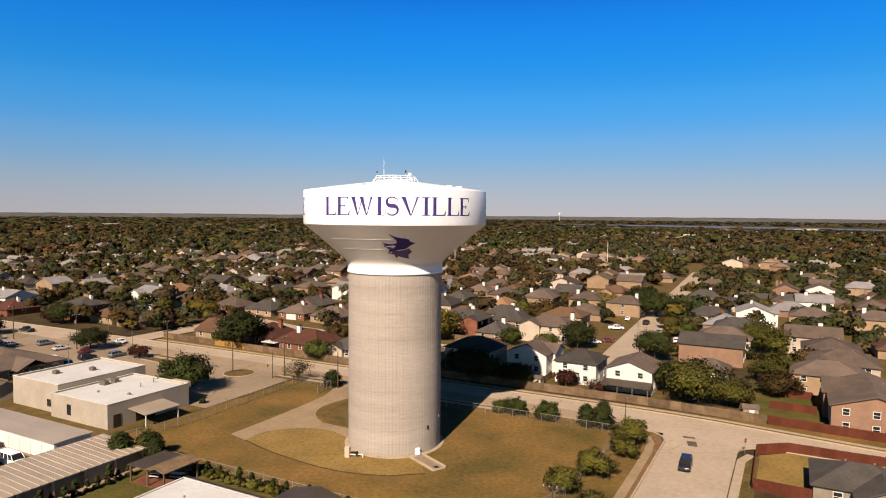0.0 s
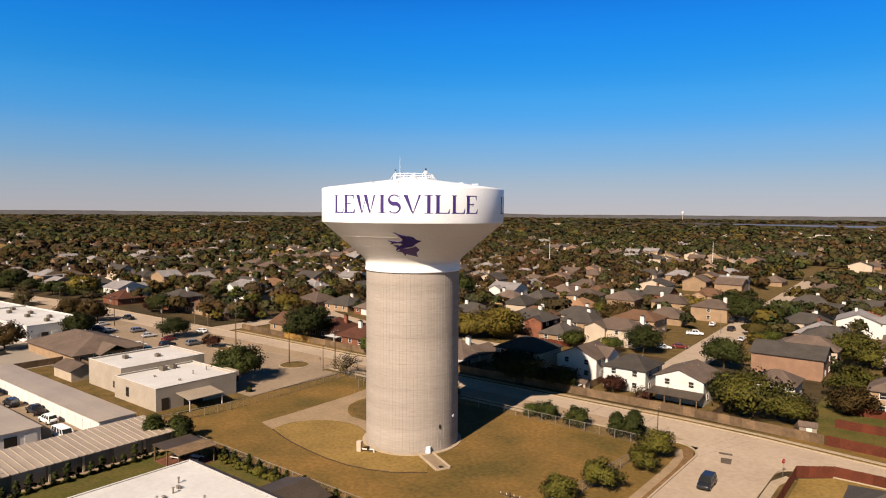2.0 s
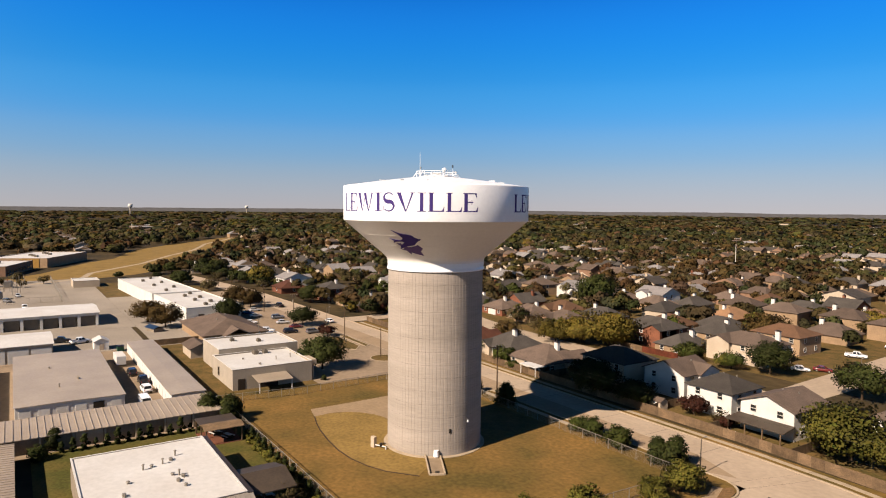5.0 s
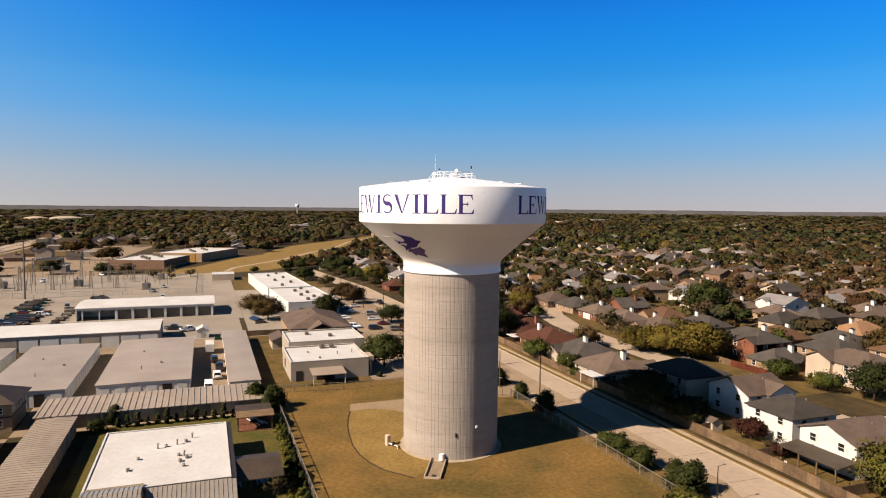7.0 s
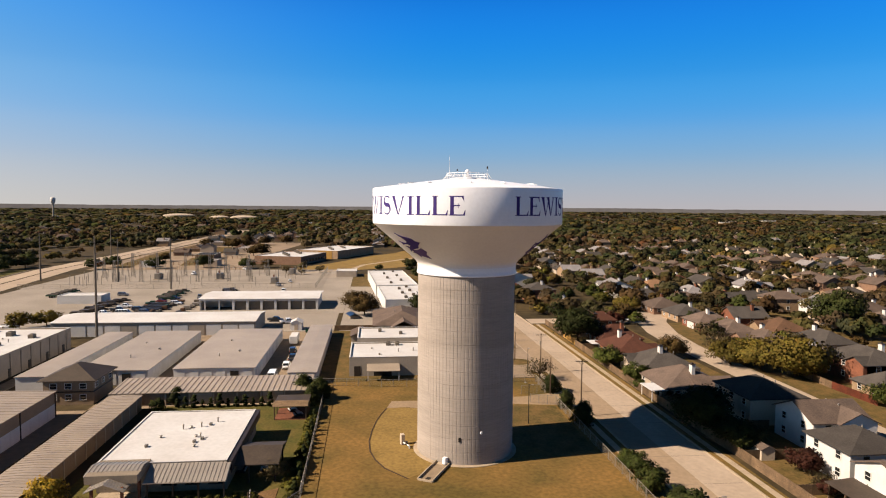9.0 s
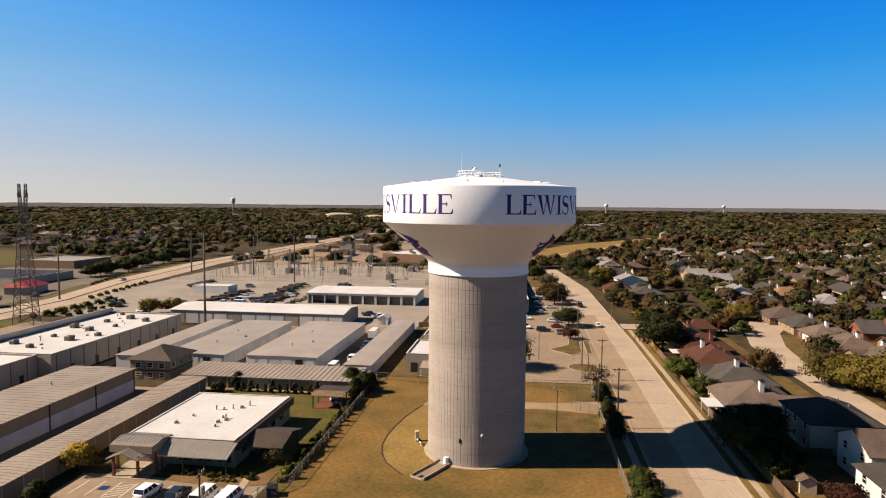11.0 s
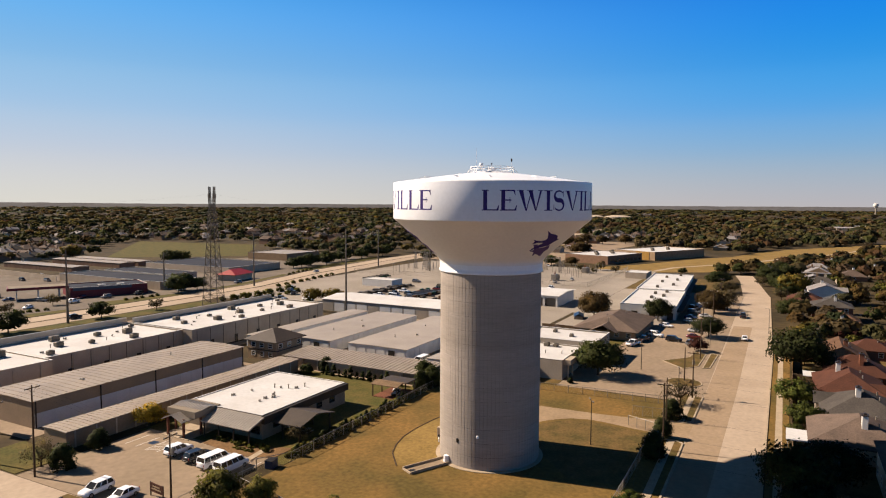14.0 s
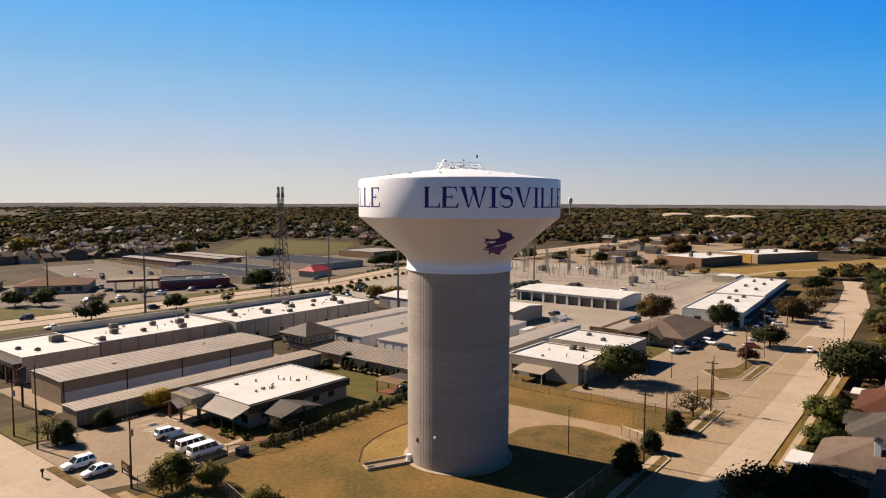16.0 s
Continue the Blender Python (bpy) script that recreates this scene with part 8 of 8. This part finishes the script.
for x, y in ((-275, -138), (-275, -104), (-252, -70), (-300, -66)):
    tf = thing("power_transformer", x, y, 0, 0, "grey power transformer with cooling fins", "transformer", "power transformers")
    part("tank", Geo().box(0, 0, 0.4, 4.5, 3.0, 3.2, b=0.15), M["steel"], tf)
    part("plinth", Geo().box(0, 0, 0, 5.5, 4.0, 0.4), M["kerb"], tf)
    for k in range(6):
        part("fin", Geo().box(-1.9 + 0.75 * k, 1.9, 0.8, 0.35, 0.8, 2.4), M["steel"], tf)
    for k in range(3):
        part("bushing", Geo().cyl(-1.4 + 1.4 * k, 0, 3.6, 0.16, 1.5, 8, 0.08), M["brick"], tf)

# ---- street signs and small things ----
ss = thing("stop_sign", 57.6, 24.6, 0.05, 60, "red octagonal stop sign on a steel post", "sign")
part("post", Geo().cyl(0, 0, 0, 0.04, 2.9, 6), M["steel"], ss)
oct_pts = [(0.4 * math.cos(radians(22.5 + 45 * i)), 0.4 * math.sin(radians(22.5 + 45 * i))) for i in range(8)]
part("plate", Geo().add([(u, y, 2.45 + v) for y in (-0.05, -0.08) for u, v in oct_pts], [tuple(range(8)), tuple(range(8, 16))[::-1]] + [(i, (i + 1) % 8, (i + 1) % 8 + 8, i + 8)[::-1] for i in range(8)]), M["red"], ss, "red sign plate")
fc = bpy.data.curves.new("stop", "FONT")
fc.body, fc.size, fc.align_x, fc.extrude = "STOP", 0.26, "CENTER", 0.004
fo = new("stop_text", fc)
dg = bpy.context.evaluated_depsgraph_get()
fm = bpy.data.meshes.new_from_object(fo.evaluated_get(dg))
bpy.data.objects.remove(fo)
fm.materials.clear()
fm.materials.append(M["trim"])
part("lettering", fm, None, ss, "white word").matrix_basis = pose(0, -0.09, 2.36, 90, 0, 0)
wsn = thing("warning_sign", -55.3, 26.0, 0.05, -20, "diamond warning sign on a post", "sign")
part("post", Geo().cyl(0, 0, 0, 0.04, 2.6, 6), M["steel"], wsn)
part("plate", Geo().add([(u, y, 2.4 + v) for y in (-0.05, -0.08) for u, v in ((0.5, 0), (0, 0.5), (-0.5, 0), (0, -0.5))], [(0, 1, 2, 3), (7, 6, 5, 4)] + [(i, i + 4, (i + 1) % 4 + 4, (i + 1) % 4) for i in range(4)]), M["rust"], wsn)
bsn = thing("entrance_sign", 38.9, -35.2, 0.05, 84, "dark red sign board between two posts", "sign")
part("board", Geo().box(0, 0, 0.7, 3.2, 0.18, 1.3, b=0.03), M["maroon"], bsn)
for s in (-1.5, 1.5):
    part("post", Geo().box(s, 0, 0, 0.14, 0.14, 2.1), M["darksteel"], bsn)
for k in range(2):
    part("text_bar", Geo().box(0, -0.11, 1.1 + 0.4 * k, 2.2 - 0.5 * k, 0.04, 0.2), M["tanwall"], bsn)
dm = thing("rubbish_skip", 22.6, -28.4, 0.05, 12, "dark blue rubbish skip beside the fence", "bin")
part("body", Geo().box(0, 0, 0, 1.8, 1.4, 1.2, b=0.05), M["blue"], dm)
part("lid", Geo().box(0, 0, 1.2, 1.85, 1.45, 0.1), M["darksteel"], dm)
tarp = thing("tarpaulin", -139, -24, 0.0, 15, "bright blue tarpaulin over stored goods", "tarpaulin")
part("sheet", gable(-3.5, -1.8, 3.5, 1.8, 1.2, 2.0, "x", 0.1, 0.05), M["blue"], tarp)
part("crate", Geo().box(0, 0, 0, 6.4, 3.2, 1.15), M["greywall"], tarp)
mb = thing("post_box", 47.2, -44.5, 0.05, 0, "dark kerbside post box", "mailbox")
part("stand", Geo().box(0, 0, 0, 0.2, 0.2, 1.0), M["darksteel"], mb)
part("box", Geo().box(0, 0, 1.0, 0.5, 0.35, 0.4, b=0.05), M["darksteel"], mb)
# islands in the lots
for pts, label in ((arc(-63, 23.5, 4.0, 0, 345, 16), "round"), ([(-83.8, 15.2), (-77, 21.4), (-81.4, 24.6), (-97.0, 24.9), (-100.3, 21.8), (-91.2, 21.2)], "long"), ([(-79.6, 25.9), (-80.9, 27.5), (-98.2, 28.0), (-99.5, 26.1)], "strip")):
    structure("lot_island", Geo().slab(pts, 0.0, 0.16), M["strip"], "kerbed grass island in the parking lot", "island")
    kerb_line([(*p,) for p in pts] + [(*pts[0],)], 0.3)
structure("lot_island", Geo().slab(rect(44.2, -47.6, 45.6, -36.5), 0.0, 0.14), M["strip"], "kerbed planting strip by the clinic lot", "island")
structure("verge_island", Geo().slab([(-33.5, 28.75), (-51.5, 28.75), (-53, 25), (-45, 24.4), (-32.2, 24.4), (-32.1, 27.5)], 0.0, 0.12), M["strip"], "grass verge beside the street", "island")
structure("verge_island", Geo().slab([(-12, 28.85), (-20, 28.75), (-20.9, 27.5), (-20.5, 24.4), (-12, 24.4)], 0.0, 0.12), M["strip"], "grass verge beside the street", "island")
structure("verge_walk", Geo().slab([(-32.4, 27.5), (-52.2, 27.3), (-52.4, 26.1), (-32.3, 26.2)], 0.12, 0.02), M["kerb"], "pale concrete sidewalk across the verge", "path")
structure("verge_walk", Geo().slab([(10, 27.9), (-20.7, 27.5), (-20.6, 26.2), (10, 26.6)], 0.12, 0.02), M["kerb"], "pale concrete sidewalk across the verge", "path")
structure("corner_lawn", Geo().slab([(34.5, -75), (43.7, -75), (43.7, -61.8), (36, -61.2)], 0.0, 0.1), M["lawn"], "green lawn at the clinic corner", "grass")
for k in range(11):
    structure("bay_line", Geo().box(24.4, -58.2 + 2.7 * k, 0.057, 5.0, 0.14, 0.005), M["trim"], "white painted bay line", "marking")
structure("accessible_mark", Geo().box(24.2, -54.2, 0.058, 1.5, 1.5, 0.005), M["blue"], "blue painted square of the accessible bay", "marking")
for k in range(5):
    structure("hatch_line", Geo().box(23.0 + 0.9 * k, -51.5, 0.058, 0.14, 2.6, 0.005, 30), M["trim"], "white hatched bay marking", "marking")
bed = structure("planting_bed", Geo().slab([(16.8, -46.5), (20.2, -46.5), (21.5, -36), (19.5, -30.6), (14.5, -30.6), (16.8, -36)], 0.0, 0.12), M["dirt"], "mulched planting bed before the clinic", "planting")
structure("clinic_path", Geo().slab([(16.5, -35.2), (22.2, -34.4), (22.2, -33.2), (16.5, -34.0)], 0.1, 0.05), M["kerb"], "narrow concrete path through the bed", "path")
structure("road_patch", Geo().slab([(47.5, 26.6), (49.2, 27.0), (49.8, 24.2), (48.2, 24.0)], 0.05, 0.006), M["asphalt"], "dark asphalt patch in the street", "road")
structure("road_patch", Geo().slab([(46.4, 29.2), (48.6, 29.6), (48.9, 28.6), (46.8, 28.2)], 0.05, 0.006), M["asphalt"], "dark asphalt patch in the street", "road")
for k in range(14):
    x = 30 - 13.5 * k + 2.0 * (k % 3)
    structure("street_joint", Geo().slab([(x, 29.5), (x + 0.09, 29.5), (x + 0.29, 41.6), (x + 0.2, 41.6)], 0.056, 0.004), M["worn_lot"], "thin tar-filled joint across the street", "road")
# worn ring round the tower's lawn, its furrow's shadow coloured in dark
ringp = [(-23.9, -13.4), (-20, -14.6), (-15.8, -15.6), (-10, -16.5), (-4.4, -17.0), (0.5, -16.8), (4.5, -15.9), (8.2, -14.4), (12.7, -10.8)]
gg = Geo()
for a, b in zip(ringp, ringp[1:]):
    gg.beam((*a, 0.02), (*b, 0.02), 0.24)
structure("lawn_edge", gg, M["bark"], "low earth edge round the lawn, coloured dark for the furrow's shade", "edging")
pth = [(-308, -62), (-318, -45), (-334, -30), (-364, -23), (-426, 16), (-500, 49), (-566, 83), (-616, 101), (-671, 119), (-743, 157), (-830, 196)]
gg = Geo()
for a, b in zip(pth, pth[1:]):
    d = Vector((b[0] - a[0], b[1] - a[1])).normalized() * 1.8
    gg.slab([(a[0] + d.y, a[1] - d.x), (b[0] + d.y, b[1] - d.x), (b[0] - d.y, b[1] + d.x), (a[0] - d.y, a[1] + d.x)], 0.05, 0.01)
structure("meadow_path", gg, M["kerb"], "pale winding footpath across the meadow", "path")

# ---- far landmarks ----
def far_tower(x, y, h, r, label):
    ob = thing("distant_water_tower", x, y, 0, 0, label, "water tower", "distant water towers")
    part("shaft", Geo().cyl(0, 0, 0, r * 0.3, h * 0.75, 16), M["paleblock"], ob)
    part("tank", Geo().lathe([(r * 0.32, h * 0.64), (r * 0.9, h * 0.78), (r, h * 0.83), (r, h * 0.93), (r * 0.85, h * 0.97), (r * 0.4, h), (0, h * 1.01)], 24), M["whitewall"], ob)


far_tower(-2726, 326, 51, 8.6, "far white water tower above the woods")
far_tower(-1725, -854, 58, 6.4, "far pale water tower above the woods")
far_tower(-3549, 1026, 50, 9.4, "far white water tower above the woods")
far_tower(-1157, 3621, 57, 7.2, "far white water tower above the woods")
for x, y, r, h in ((-1800, -555, 42, 16), (-1620, -405, 24, 14), (-1600, -340, 34, 15)):
    ob = thing("storage_dome", x, y, 0, 0, "pale domed ground storage tank among the woods", "tank", "domed tanks")
    part("wall", Geo().cyl(0, 0, 0, r, h * 0.72, 32), M["cream"], ob)
    part("dome", Geo().lathe([(r, h * 0.72), (r * 0.8, h * 0.85), (r * 0.45, h * 0.97), (0, h)], 32), M["cream"], ob)
rng = random.Random(14)
for k in range(26):
    r, a = rng.uniform(1150, 2600), radians(rng.uniform(75, 215))
    x, y, w, d, h = r * math.cos(a), r * math.sin(a), rng.uniform(25, 70), rng.uniform(20, 40), rng.uniform(5, 8)
    ob = thing("distant_warehouse", x, y, 0, rng.uniform(-8, 8), "pale flat-roofed building far among the woods", "building", "distant warehouses")
    part("wall", Geo().box(0, 0, 0, w, d, h), M[rng.choice(("cream", "greywall", "tanbrick"))], ob)
    part("roof", Geo().box(0, 0, h, w + 0.6, d + 0.6, 0.5), M[rng.choice(("membrane", "metalroof", "tanmetal"))], ob)
for x, y, h in ((-58, 385, 22.5), (-168, 352, 20)):
    ob = thing("radio_mast", x, y, 0, 0, "slim pale mast rising above the houses", "mast", "masts")
    part("pole", Geo().cyl(0, 0, 0, 0.26, h, 10, 0.16), M["trim"], ob)
    part("aerial", Geo().cyl(0, 0, h, 0.06, 2.0, 6), M["steel"], ob)
